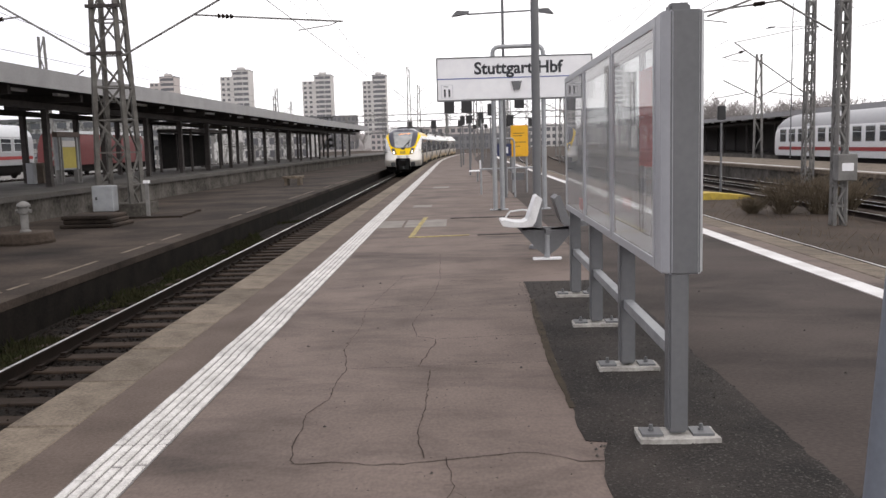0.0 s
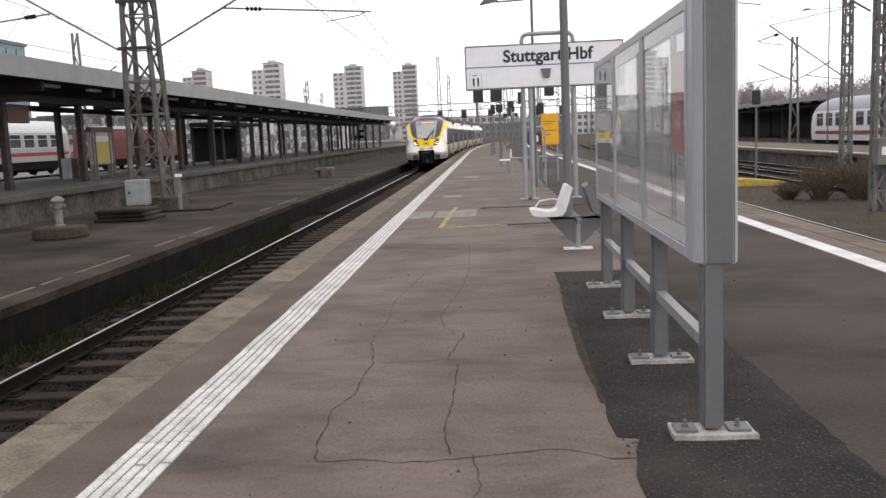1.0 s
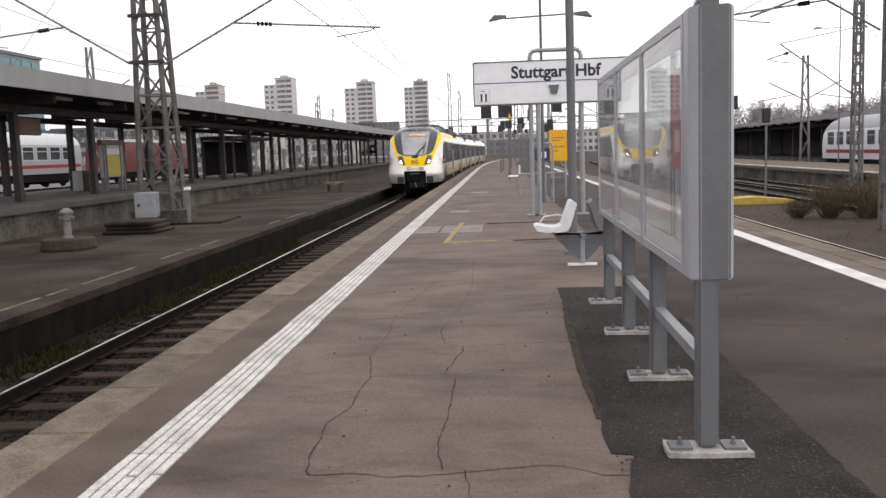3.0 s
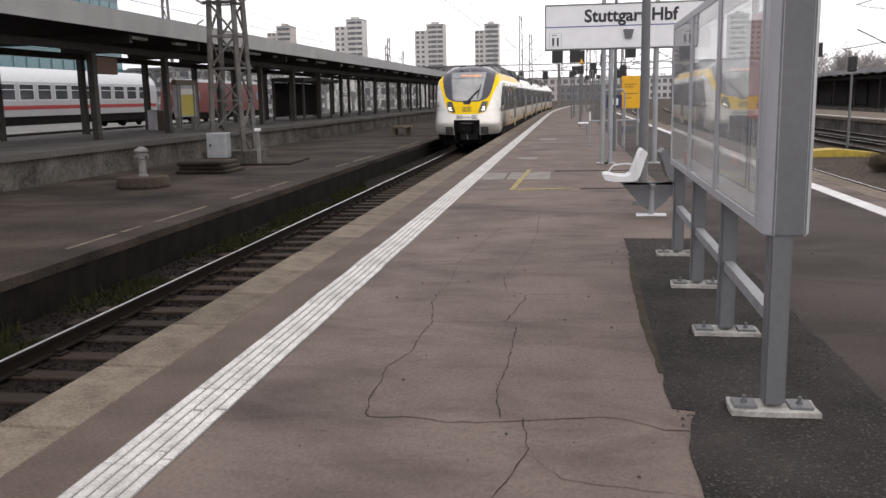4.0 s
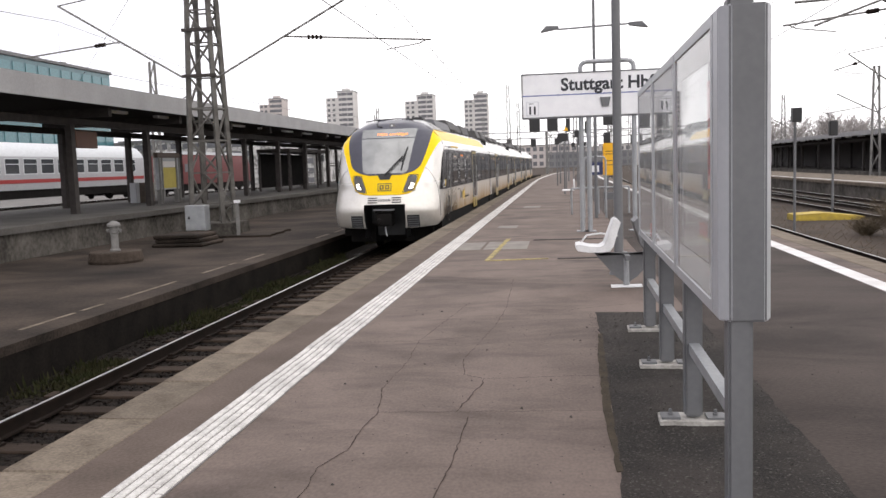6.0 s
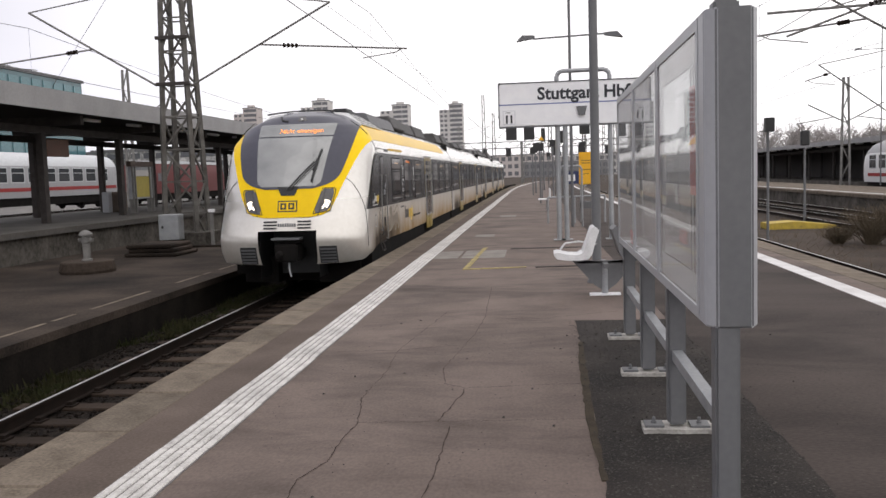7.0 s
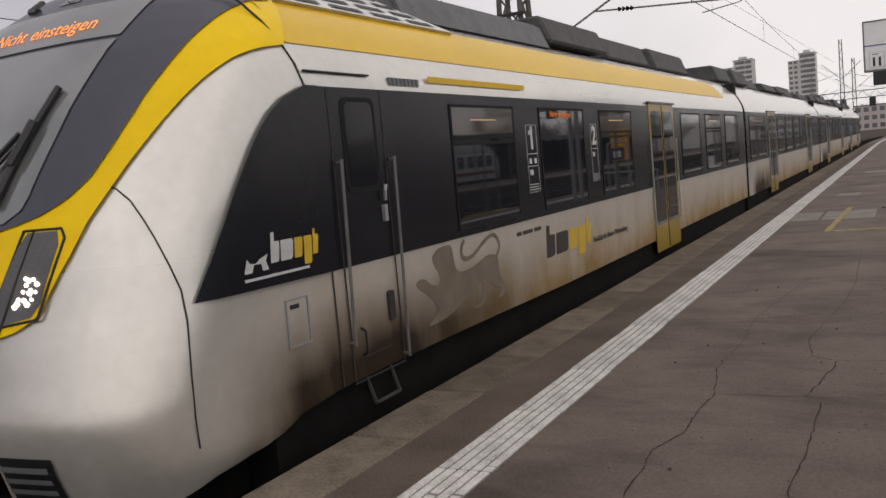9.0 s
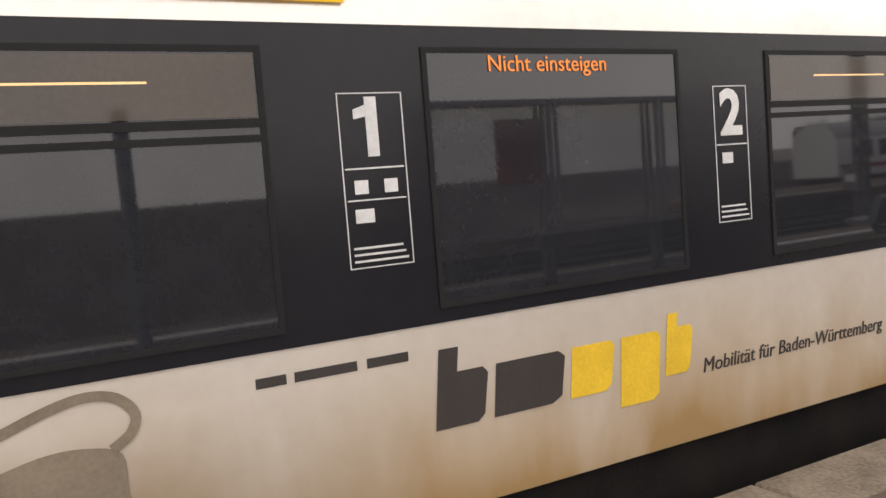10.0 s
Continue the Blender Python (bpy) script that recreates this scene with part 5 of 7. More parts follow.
        part("lamp_rim", b, SEAM, h)
    b = bmesh.new()
    nose_patch(b, np.linspace(2.70, 2.80, 4), lambda z: -0.02, lambda z: 0.17 - (z - 2.70) * 0.6, 0.032, 4)
    tl = part("top_lamp", b, LAMP_GLASS, c, "clear lamp above the windscreen")
    b = bmesh.new()
    bmesh.ops.create_uvsphere(b, u_segments=12, v_segments=8, radius=0.03, matrix=Matrix.Translation(nose_point(0.05, 2.735, 0.03)))
    part("bulb", b, LIVERY_WHITE, tl)
    # nose details
    for z in (0.64, 0.70, 0.76):
        for a in (-0.46, 0.20):
            b = bmesh.new()
            nose_patch(b, [z, z + 0.03], lambda q: a, lambda q: a + 0.26, 0.014, 4)
            part("air_slot", b, BLACK, c, "black air slot")
    for s in (-1, 1):
        b = bmesh.new()
        lo, hi = (0.605, 0.94) if s > 0 else (-0.94, -0.605)
        nose_patch(b, np.linspace(-0.02, 0.31, 5), lambda q: lo, lambda q: hi, 0.012, 6)
        v = part("grille", b, BLACK, c, "dark louvred grille")
        for k in range(5):
            b = bmesh.new()
            z = 0.005 + 0.06 * k
            nose_patch(b, [z, z + 0.028], lambda q: lo + 0.02, lambda q: hi - 0.02, 0.03, 5)
            part("louvre", b, GREY_POST, v)
    # coupler recess and coupler
    b = bmesh.new()
    lo, hi = ([b.verts.new((x, y, z)) for x, y in ((-0.57, 0.0), (-0.57, 0.9), (0.57, 0.9), (0.57, 0.0))] for z in (-0.3, 0.61))
    b.faces.new(hi)
    for i in range(3):
        b.faces.new((lo[i], lo[i + 1], hi[i + 1], hi[i]))
    part("coupler_recess", b, BLACK, c)
    b = bmesh.new()
    box(b, -0.24, 0.20, -0.18, 0.3, 0.02, 0.36)
    box(b, -0.30, 0.26, -0.10, 0.2, 0.38, 0.44)
    bevel(b, 0.03, 2)
    tube(b, (-0.14, -0.3, 0.16), (-0.14, -0.1, 0.16), 0.05, 0.10, 12)
    tube(b, (-0.02, 0.2, 0.15), (-0.02, 0.9, 0.15), 0.1, 0.1, 10)
    cp = part("coupler", b, UNDERFRAME, c, "dark automatic coupler head")
    b = bmesh.new()
    # two black blocks added to make the space under the nose dark
    for sx in (-1, 1):
        b = bmesh.new()
        v = [b.verts.new((sx * x, y, z)) for z in (-0.46, 0.06) for x, y in ((0.42, 0.62), (1.18, 0.86), (1.18, 1.5), (0.42, 1.5))]
        for f in ((0, 3, 2, 1), (4, 5, 6, 7), (0, 1, 5, 4), (1, 2, 6, 5), (2, 3, 7, 6), (3, 0, 4, 7)):
            b.faces.new([v[i] for i in f])
        part("under_nose_shade", b, UNDERFRAME, c, "black block added for the shade under the nose")
    b = bmesh.new()
    for k in range(7):
        box(b, -0.30, 0.24, -0.16 + 0.045 * k, -0.13 + 0.045 * k, 0.44, 0.475)
    part("coupler_ribs", b, GREY_POST, cp)
    b = bmesh.new()
    bent_tube(b, [(0.0, -0.05, 0.0), (0.02, -0.12, -0.12), (0.06, -0.16, -0.25)], 0.018, 6)
    part("hose", b, GALV, cp)
    # window band with its slanted front end
    b = bmesh.new()
    for s in (1, -1):
        box(b, s * HALF - 0.004 * s, s * (HALF + 0.006), 1.62, length - 0.14, 0.945, 2.07)
        rows = []
        for k in range(15):
            z = 0.96 + (2.07 - 0.96) * k / 14
            ya = float(np.interp(z, [0.96, 1.5, 1.78, 1.93, 2.03, 2.07], [0.47, 0.82, 1.03, 1.19, 1.36, 1.50]))
            rows.append([b.verts.new((s * (side_x(ya + (1.62 - ya) * i / 8, z) + 0.024), ya + (1.62 - ya) * i / 8, z - 0.012 * i / 8 * (1 - k / 14))) for i in range(9)])
        for p, q in zip(rows, rows[1:]):
            for i in range(8):
                b.faces.new((p[i], p[i + 1], q[i + 1], q[i]))
    part("window_band", b, TRAIN_DARK, c, "anthracite window band with a slanted end", smooth=True)
    for a, e, hp in ((3.34, 4.58, True), (5.2, 6.51, False), (7.08, 8.38, True)):
        window(c, a, e, hopper=hp)
    pax_door(c, 9.28, DOOR_YELLOW)
    for k in range(3):
        window(c, 11.2 + 1.9 * k, 12.6 + 1.9 * k, hopper=k == 1)
    lead_details(c, length)
    underfloor(c, 1.0, length - 0.2)
    roof_gear(c, 7.2, length - 0.5, 11)
    bogie(c, 3.9)
    bogie(c, length)
    return c


CAR_LEN = [17.4, 18.6, 18.6, 17.4]
train = [lead_car(CAR_LEN[0])] + [middle_car(CAR_LEN[k], 20 + k) for k in (1, 2, 3)]


def car_pose(y_front, length):
    """A car's pose on the bending track, from its front and rear ends."""
    a = Vector((XC + bend(y_front), y_front, 0))
    b = Vector((XC + bend(y_front + length), y_front + length, 0))
    return pose(a.x, a.y, 0, 0, 0, -math.degrees(math.atan2(b.x - a.x, b.y - a.y)))


def motions():
    start = 0.0
    for car, ln in zip(train, CAR_LEN):
        walk(car, [(t, car_pose(y + start, ln)) for t, y in NOSE])
        start += ln


# ---- seats, boxes and marks on the platform ----
def seat_bench():
    s = thing("seat_bench", "pale moulded platform seats back to back on a steel stand", "bench", pose(1.17, 11.6, 0))

    def shell(sx, material, y):
        b = bmesh.new()
        prof = [(0.63, 0.53), (0.625, 0.555), (0.58, 0.565), (0.45, 0.535), (0.33, 0.53), (0.275, 0.56), (0.23, 0.68), (0.165, 0.86), (0.13, 0.875), (0.075, 0.83), (0.125, 0.68), (0.165, 0.54), (0.21, 0.475), (0.30, 0.462), (0.48, 0.465), (0.60, 0.485)]
        rows = []
        for v in (-1, -0.85, -0.5, 0, 0.5, 0.85, 1):
            rows.append([])
            for k, (px, pz) in enumerate(prof):
                dip = 0.022 * (1 - v * v) if 2 < k < 8 else 0.0
                rows[-1].append(b.verts.new((-sx * (px - 0.5 * dip), y + v * 0.235 * (1 - 0.03 * (abs(v) == 1 and 6 < k < 10)), pz - dip)))
        n = len(prof)
        for p, q in zip(rows, rows[1:]):
            for i in range(n):
                b.faces.new((p[i], p[(i + 1) % n], q[(i + 1) % n], q[i]))
        b.faces.new(rows[0][::-1])
        b.faces.new(rows[-1])
        bmesh.ops.recalc_face_normals(b, faces=b.faces[:])
        return part("seat", b, material, s, "pale grey moulded seat shell" if sx > 0 else "dark grey moulded seat shell", smooth=True)
    white = mat("pale_plastic_seat", (0.72, 0.72, 0.72), (0.5, 0.5, 0.5), 0.4, bump=0.02)
    for y in (0.0,):
        shell(1, white, y)
        shell(-1, GREY_POST, y)
        b = bmesh.new()
        bent_tube(b, [(-0.08, y + 0.26, 0.62), (-0.30, y + 0.26, 0.66), (-0.48, y + 0.26, 0.64), (-0.54, y + 0.26, 0.56), (-0.50, y + 0.26, 0.46)], 0.012, 6)
        part("armrest", b, white, s)
    b = bmesh.new()
    box(b, -0.03, 0.03, -0.25, 0.30, 0.36, 0.42)
    part("beam", b, GREY_POST, s)
    for y in (0.0,):
        b = bmesh.new()
        tube(b, (0, y, 0.02), (0, y, 0.37), 0.04, seg=12)
        part("stand", b, GALV, s)
        b = quick(box, -0.19, 0.19, y - 0.06, y + 0.06, 0.0, 0.025)
        part("stand_foot", b, SIGN_WHITE, s)
        for sx in (-1, 1):
            b = bmesh.new()
            v = [b.verts.new((sx * px, y + d, pz)) for d in (-0.02, 0.02) for px, pz in ((0.03, 0.06), (0.14, 0.14), (0.40, 0.44), (0.40, 0.465), (0.03, 0.42))]
            b.faces.new(v[:5])
            b.faces.new(v[5:][::-1])
            for i in range(5):
                b.faces.new((v[i], v[(i + 1) % 5], v[5 + (i + 1) % 5], v[5 + i]))
            bmesh.ops.recalc_face_normals(b, faces=b.faces[:])
            part("gusset", b, GREY_POST, s)
        b = bmesh.new()
        bar(b, (-0.34, y, 0.42), (0.34, y, 0.42), 0.04, 0.03)
        part("bracket", b, GREY_POST, s)


seat_bench()
far = thing("seat_bench", "pale platform seats on a steel stand further along", "bench", pose(1.0, 36.0, 0))
for y in (0, 0.6):
    b = bmesh.new()
    box(b, -0.55, -0.1, y, y + 0.46, 0.42, 0.46)
    box(b, -0.1, -0.05, y, y + 0.46, 0.46, 0.88)
    bevel(b, 0.015, 1)
    part("seat", b, SIGN_WHITE, far)
b = bmesh.new()
tube(b, (-0.2, 0.5, 0), (-0.2, 0.5, 0.42), 0.04)
part("stand", b, GALV, far)

tb = thing("ticket_validator_cabinet", "yellow enamelled cabinet on two grey posts", "cabinet", pose(1.95, 27.6, 0))
b = quick(box, -0.27, 0.27, -0.12, 0.12, 1.14, 2.12)
bevel(b, 0.02, 2)
part("housing", b, YELLOW_BOX, tb)
for z, w in ((1.86, 0.36), (1.78, 0.28), (1.58, 0.40), (1.45, 0.22)):
    b = quick(box, -0.2, -0.2 + w, -0.124, -0.121, z, z + 0.018)
    part("caption_bar", b, LIVERY_INK, tb)
for x in (-0.22, 0.22):
    b = bmesh.new()
    tube(b, (x, 0, 0), (x, 0, 1.14), 0.03)
    part("post", b, GALV, tb)
b = quick(box, -0.27, 0.13, -0.1, 0.1, 0.40, 0.62)
part("lower_box", b, GREY_POST, tb)

fr = thing("notice_frame", "tubular steel frame with a dark blue notice", "sign", pose(1.15, 25.2, 0))
b = bmesh.new()
bent_tube(b, [(-0.12, 0, 0), (-0.12, 0, 1.62), (-0.06, 0, 1.70), (0.42, 0, 1.70), (0.48, 0, 1.62), (0.48, 0, 0)], 0.028, 8)
part("frame", b, GALV, fr)
b = quick(box, -0.02, 0.40, -0.02, 0.02, 1.2, 1.55)
n_ = part("notice", b, BLUE_SIGN, fr)
b = quick(box, 0.08, 0.30, -0.024, -0.021, 1.28, 1.46)
part("pictogram", b, SIGN_WHITE, n_)
rl = thing("hand_rail", "low grey tubular barrier across the platform", "railing", pose(0, 27.0, 0))
b = bmesh.new()
tube(b, (0.7, 0, 0.78), (2.4, 0, 0.80), 0.03)
part("rail", b, GALV, rl)
for x in (0.7, 1.5, 2.4):
    b = bmesh.new()
    tube(b, (x, 0, 0), (x, 0, 0.79), 0.03)
    part("post", b, GALV, rl)


def wide_mark(name, pts, z, material, label, cat, kind="structure"):
    b = bmesh.new()
    f = [b.verts.new((x, y, z)) for x, y in pts]
    g = [b.verts.new((x, y, z - 0.01)) for x, y in pts]
    b.faces.new(f)
    for i in range(len(f)):
        j = (i + 1) % len(f)
        b.faces.new((f[i], f[j], g[j], g[i]))
    return structure(name, b, material, label, cat, kind=kind)


bm = bmesh.new()
strip(bm, 1.66, 4.0, -0.004, -0.001, -14, 150)
structure("platform_far_side", bm, ASPHALT_OLD, "darker brown old asphalt on the far side of the platform", "platform")
bm = bmesh.new()
strip(bm, PLAT_L + 0.43, -1.925, -0.004, -0.001, -14, 150)
structure("platform_margin", bm, ASPHALT_RUST, "rust-stained asphalt margin beside the edge slabs", "platform")
wide_mark("asphalt_patch", ragged([(0.66, 3.95), (0.74, 4.40), (0.63, 4.44), (0.66, 6.0), (0.72, 9.76), (1.72, 9.76), (1.70, 6.0), (1.72, 2.2), (0.62, 2.2)], 0.12, 0.012, 4), 0.001, ASPHALT_DARK, "darker gritty asphalt patch round the showcase feet", "asphalt patch")
rg = random.Random(77)
b = bmesh.new()
for k in range(6500):
    near = rg.random() < 0.86
    x, y = (rg.uniform(0.64, 1.72), rg.uniform(2.4, 9.7)) if near else (rg.uniform(-1.5, 3.9), rg.uniform(2.2, 10))
    u = rg.uniform(0.002, 0.006) if rg.random() < 0.92 else rg.uniform(0.007, 0.014)
    c = Vector((x, y, 0.002))
    v = [b.verts.new(c + Vector((math.cos(a) * u * rg.uniform(0.6, 1.2), math.sin(a) * u * rg.uniform(0.6, 1.2), 0))) for a in (0, 1.6, 3.1, 4.7)]
    t = b.verts.new(c + Vector((0, 0, u * 0.9)))
    for i in range(4):
        b.faces.new((v[i], v[(i + 1) % 4], t))
tagged(new("loose_grit", mesh_of("loose_grit", b, GRIT)), "loose pale and dark grit on the asphalt", "grit", kind="stuff")
wide_mark("manhole_cover", [(-1.09, 16.7), (-0.27, 16.7), (-0.27, 18.3), (-1.09, 18.3)], 0.002, PIT_COVER, "pale rectangular concrete cable pit cover", "manhole cover")
wide_mark("manhole_cover", [(-1.62, 16.7), (-1.15, 16.7), (-1.15, 18.2), (-1.62, 18.2)], 0.002, PIT_COVER, "pale rectangular concrete cable pit cover", "manhole cover")
wide_mark("manhole_cover", [(-1.2, 22.0), (-0.72, 22.0), (-0.72, 22.9), (-1.2, 22.9)], 0.002, PIT_COVER, "pale rectangular concrete cable pit cover", "manhole cover")
wide_mark("manhole_cover", [(-0.97, 31.6), (-0.38, 31.6), (-0.38, 32.8), (-0.97, 32.8)], 0.002, PIT_COVER, "pale rectangular concrete cable pit cover", "manhole cover")
wide_mark("yellow_mark", [(-0.90, 14.8), (-0.81, 14.8), (-0.70, 18.9), (-0.79, 18.9)], 0.006, YELLOW_MARK, "worn yellow painted line", "marking")
wide_mark("yellow_mark", [(-0.80, 14.80), (0.15, 14.96), (0.15, 15.06), (-0.80, 14.92)], 0.006, YELLOW_MARK, "worn yellow painted line", "marking")
wide_mark("trench_line", [(-0.2, 18.45), (3.6, 18.6), (3.6, 18.75), (-0.2, 18.65)], 0.002, ASPHALT_DARK, "dark filled cable trench", "asphalt patch")
wide_mark("trench_line", [(0.3, 14.9), (3.2, 15.2), (3.2, 15.35), (0.3, 15.05)], 0.002, ASPHALT_DARK, "dark filled cable trench", "asphalt patch")

MOSS = mat("dry_mossy_dirt", (0.070, 0.056, 0.040), (0.038, 0.032, 0.025), 0.95, scale=6, fine=60, bump=0.8, spec=0.1)
wide_mark("moss_strip", ragged([(0.63, 5.0), (0.615, 6.2), (0.645, 7.6), (0.69, 8.6), (0.73, 8.6), (0.70, 7.6), (0.67, 6.2), (0.655, 5.0)], 0.09, 0.006, 8), 0.0025, MOSS, "dry moss and dirt along the patch edge", "moss")


def crack(pts, width, seed):
    """A wandering open crack in the asphalt."""
    rng = random.Random(seed)
    fine = []
    for (x0, y0), (x1, y1) in zip(pts, pts[1:]):
        n = max(2, int(math.hypot(x1 - x0, y1 - y0) / 0.06))
        for i in range(n):
            t = i / n
            fine.append((x0 + (x1 - x0) * t + rng.uniform(-0.008, 0.008), y0 + (y1 - y0) * t + rng.uniform(-0.010, 0.010)))
    fine.append(pts[-1])
    b = bmesh.new()
    prev = None
    for i, (x, y) in enumerate(fine):
        q = fine[min(i + 1, len(fine) - 1)]
        p = fine[max(i - 1, 0)]
        d = Vector((q[0] - p[0], q[1] - p[1])).normalized() * width * rng.uniform(0.10, 0.36) * (1 + 0.06 * y)
        pair = [b.verts.new((x - d.y, y + d.x, -0.0015)), b.verts.new((x + d.y, y - d.x, -0.0015))]
        if prev:
            b.faces.new((prev[0], pair[0], pair[1], prev[1]))
        prev = pair
    structure("crack", b, CRACK, "dark open crack in the platform asphalt", "crack")


CRACK = mat("crack_filled_with_dirt", (0.062, 0.049, 0.043), (0.034, 0.027, 0.024), 0.95, bump=0, spec=0.05)
crack([(-0.88, 4.18), (-0.62, 4.20), (-0.45, 4.14), (-0.19, 4.18), (0.29, 4.29), (0.44, 4.24), (0.56, 4.14), (0.69, 4.14)], 0.012, 1)
crack([(-0.88, 4.18), (-0.93, 4.44), (-0.93, 4.80), (-0.95, 5.00), (-0.86, 5.29), (-0.87, 5.66), (-0.84, 6.02), (-0.94, 6.67)], 0.011, 2)
crack([(-0.21, 4.23), (-0.27, 4.61), (-0.24, 5.09), (-0.24, 5.96)], 0.010, 3)
crack([(-0.83, 6.05), (-0.32, 6.06), (0.29, 6.10), (0.65, 6.13)], 0.007, 4)
crack([(-0.33, 6.06), (-0.22, 6.81), (-0.22, 6.93)], 0.010, 5)
crack([(-0.45, 7.58), (-0.38, 7.05), (-0.22, 6.93), (0.66, 7.05)], 0.009, 6)
crack([(-1.48, 8.29), (-0.94, 8.32), (-0.42, 8.51)], 0.009, 7)
crack([(-0.14, 9.94), (0.42, 9.94), (1.21, 10.35)], 0.010, 8)
crack([(-0.10, 4.24), (-0.06, 3.86), (-0.13, 3.51), (-0.2, 3.3), (-0.1, 2.5)], 0.009, 9)
crack([(-0.94, 6.67), (-0.90, 7.5), (-0.94, 8.32), (-0.7, 10.5)], 0.005, 15)
crack([(-0.45, 7.58), (-0.3, 9.0), (-0.25, 10.0), (-0.3, 12.5)], 0.005, 10)
crack([(1.74, 5.55), (2.45, 5.58), (3.9, 5.5)], 0.006, 11)
crack([(1.74, 7.9), (2.8, 8.0), (3.9, 7.9)], 0.005, 12)
crack([(-1.55, 12.4), (-0.5, 12.5), (0.6, 12.3)], 0.005, 13)
crack([(-0.06, 3.80), (0.1, 3.55), (0.62, 3.45)], 0.005, 14)


# ---- on the low platform ----
hy = thing("hydrant", "grey pillar hydrant on a round concrete plinth", "hydrant", pose(-9.85, 19.3, LOW_Z))
b = bmesh.new()
lathe(b, [(0.60, 0.0), (0.62, 0.06), (0.58, 0.24), (0.56, 0.26)], seg=20)
part("plinth", b, DIRT, hy, "round brick-lined plinth")
b = bmesh.new()
lathe(b, [(0.12, 0.26), (0.12, 0.30), (0.085, 0.32), (0.085, 0.66), (0.11, 0.68), (0.11, 0.82), (0.15, 0.83), (0.15, 0.87), (0.12, 0.91), (0.06, 0.95), (0.03, 0.96)], seg=16)
part("column", b, MAST, hy, smooth=True)
for s in (-1, 1):
    b = bmesh.new()
    tube(b, (s * 0.1, 0, 0.74), (s * 0.17, 0, 0.73), 0.04, 0.045, 10)
    part("outlet", b, MAST, hy)
mb = thing("mast_footing", "stacked dark concrete slabs near the mast foot", "footing", pose(-9.97, 23.6, LOW_Z))
for x0, x1, y0, y1, z0, z1 in ((-0.75, 0.72, -0.8, 0.7, 0.0, 0.10), (-0.68, 0.62, -0.72, 0.6, 0.10, 0.22), (-0.72, 0.55, -0.75, 0.62, 0.22, 0.33)):
    b = quick(box, x0, x1, y0, y1, z0, z1)
    bevel(b, 0.03, 1)
    part("slab", b, ASPHALT_LOW, mb)
mp_ = thing("mast_plinth", "mossy concrete block round the mast foot", "footing", pose(-10.6, 26.9, LOW_Z))
b = bmesh.new()
prism(b, ragged([(-0.75, -0.75), (0.85, -0.75), (0.85, 0.8), (-0.75, 0.8)], 0.2, 0.03, 3), 0.0, 0.42)
part("block", b, CONCRETE_DIRTY, mp_)
b = bmesh.new()
prism(b, ragged([(-1.3, -1.2), (2.2, -1.1), (2.0, 1.4), (-1.3, 1.3)], 0.3, 0.08, 6), 0.0, 0.06)
part("apron", b, ASPHALT_LOW, mp_)
cb = thing("switch_cabinet", "small grey switch cabinet beside the mast", "cabinet", pose(-10.70, 25.9, LOW_Z + 0.1))
b = quick(box, -0.32, 0.32, -0.2, 0.2, 0.14, 0.92)
bevel(b, 0.02, 1)
part("housing", b, GALV, cb)
b = quick(box, -0.22, -0.16, -0.215, -0.2, 0.5, 0.58)
part("lock", b, BLACK, cb)
b = quick(box, -0.28, 0.28, -0.16, 0.16, 0.0, 0.14)
part("plinth", b, CONCRETE, cb)
cp2 = thing("cable_post", "short pale cable post", "post", pose(-9.45, 26.0, LOW_Z))
b = quick(box, -0.05, 0.05, -0.05, 0.05, 0.0, 1.05)
bevel(b, 0.01, 1)
part("pillar", b, MAST, cp2)
b = quick(box, -0.08, 0.08, -0.08, 0.08, 1.05, 1.14)
part("cap", b, SIGN_WHITE, cp2)
lt = thing("low_table", "low weathered concrete slab table", "table", pose(-8.95, 46.7, LOW_Z))
b = quick(box, -0.5, 0.5, -0.5, 0.5, 0.38, 0.5)
part("slab", b, CONCRETE, lt)
for x in (-0.35, 0.35):
    b = quick(box, x - 0.07, x + 0.07, -0.4, 0.4, 0.0, 0.38)
    part("leg", b, CONCRETE, lt)
bm = bmesh.new()
for a, e in ((11.0, 12.3), (12.5, 13.1), (13.6, 15.7), (16.9, 18.1), (18.3, 18.7), (19.2, 20.5), (25.0, 26.4), (27.1, 29.8), (34, 36.5), (37.2, 40), (43, 45.5), (47, 52)):
    strip(bm, -6.76, -6.69, LOW_Z, LOW_Z + 0.003, a, e)
structure("worn_edge_line", bm, CONCRETE, "worn white edge line on the low platform", "marking")
# wall strip whose near-black colour carries the shade of the track pit
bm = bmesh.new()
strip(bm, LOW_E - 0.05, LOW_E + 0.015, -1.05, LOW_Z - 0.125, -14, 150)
structure("low_platform_wall", bm, mat("shade_black_wall", (0.016, 0.013, 0.0105), (0.004, 0.0035, 0.003), 0.95, scale=2.5, fine=25, bump=0.5, spec=0.1), "wall below the low platform, coloured black for the pit shade", "platform wall")
bm = bmesh.new()
strip(bm, LOW_E - 0.30, LOW_E + 0.03, LOW_Z - 0.12, LOW_Z + 0.002, -14, 150)
structure("low_platform_kerb", bm, ASPHALT_LOW, "stained kerb of the low platform", "kerb")


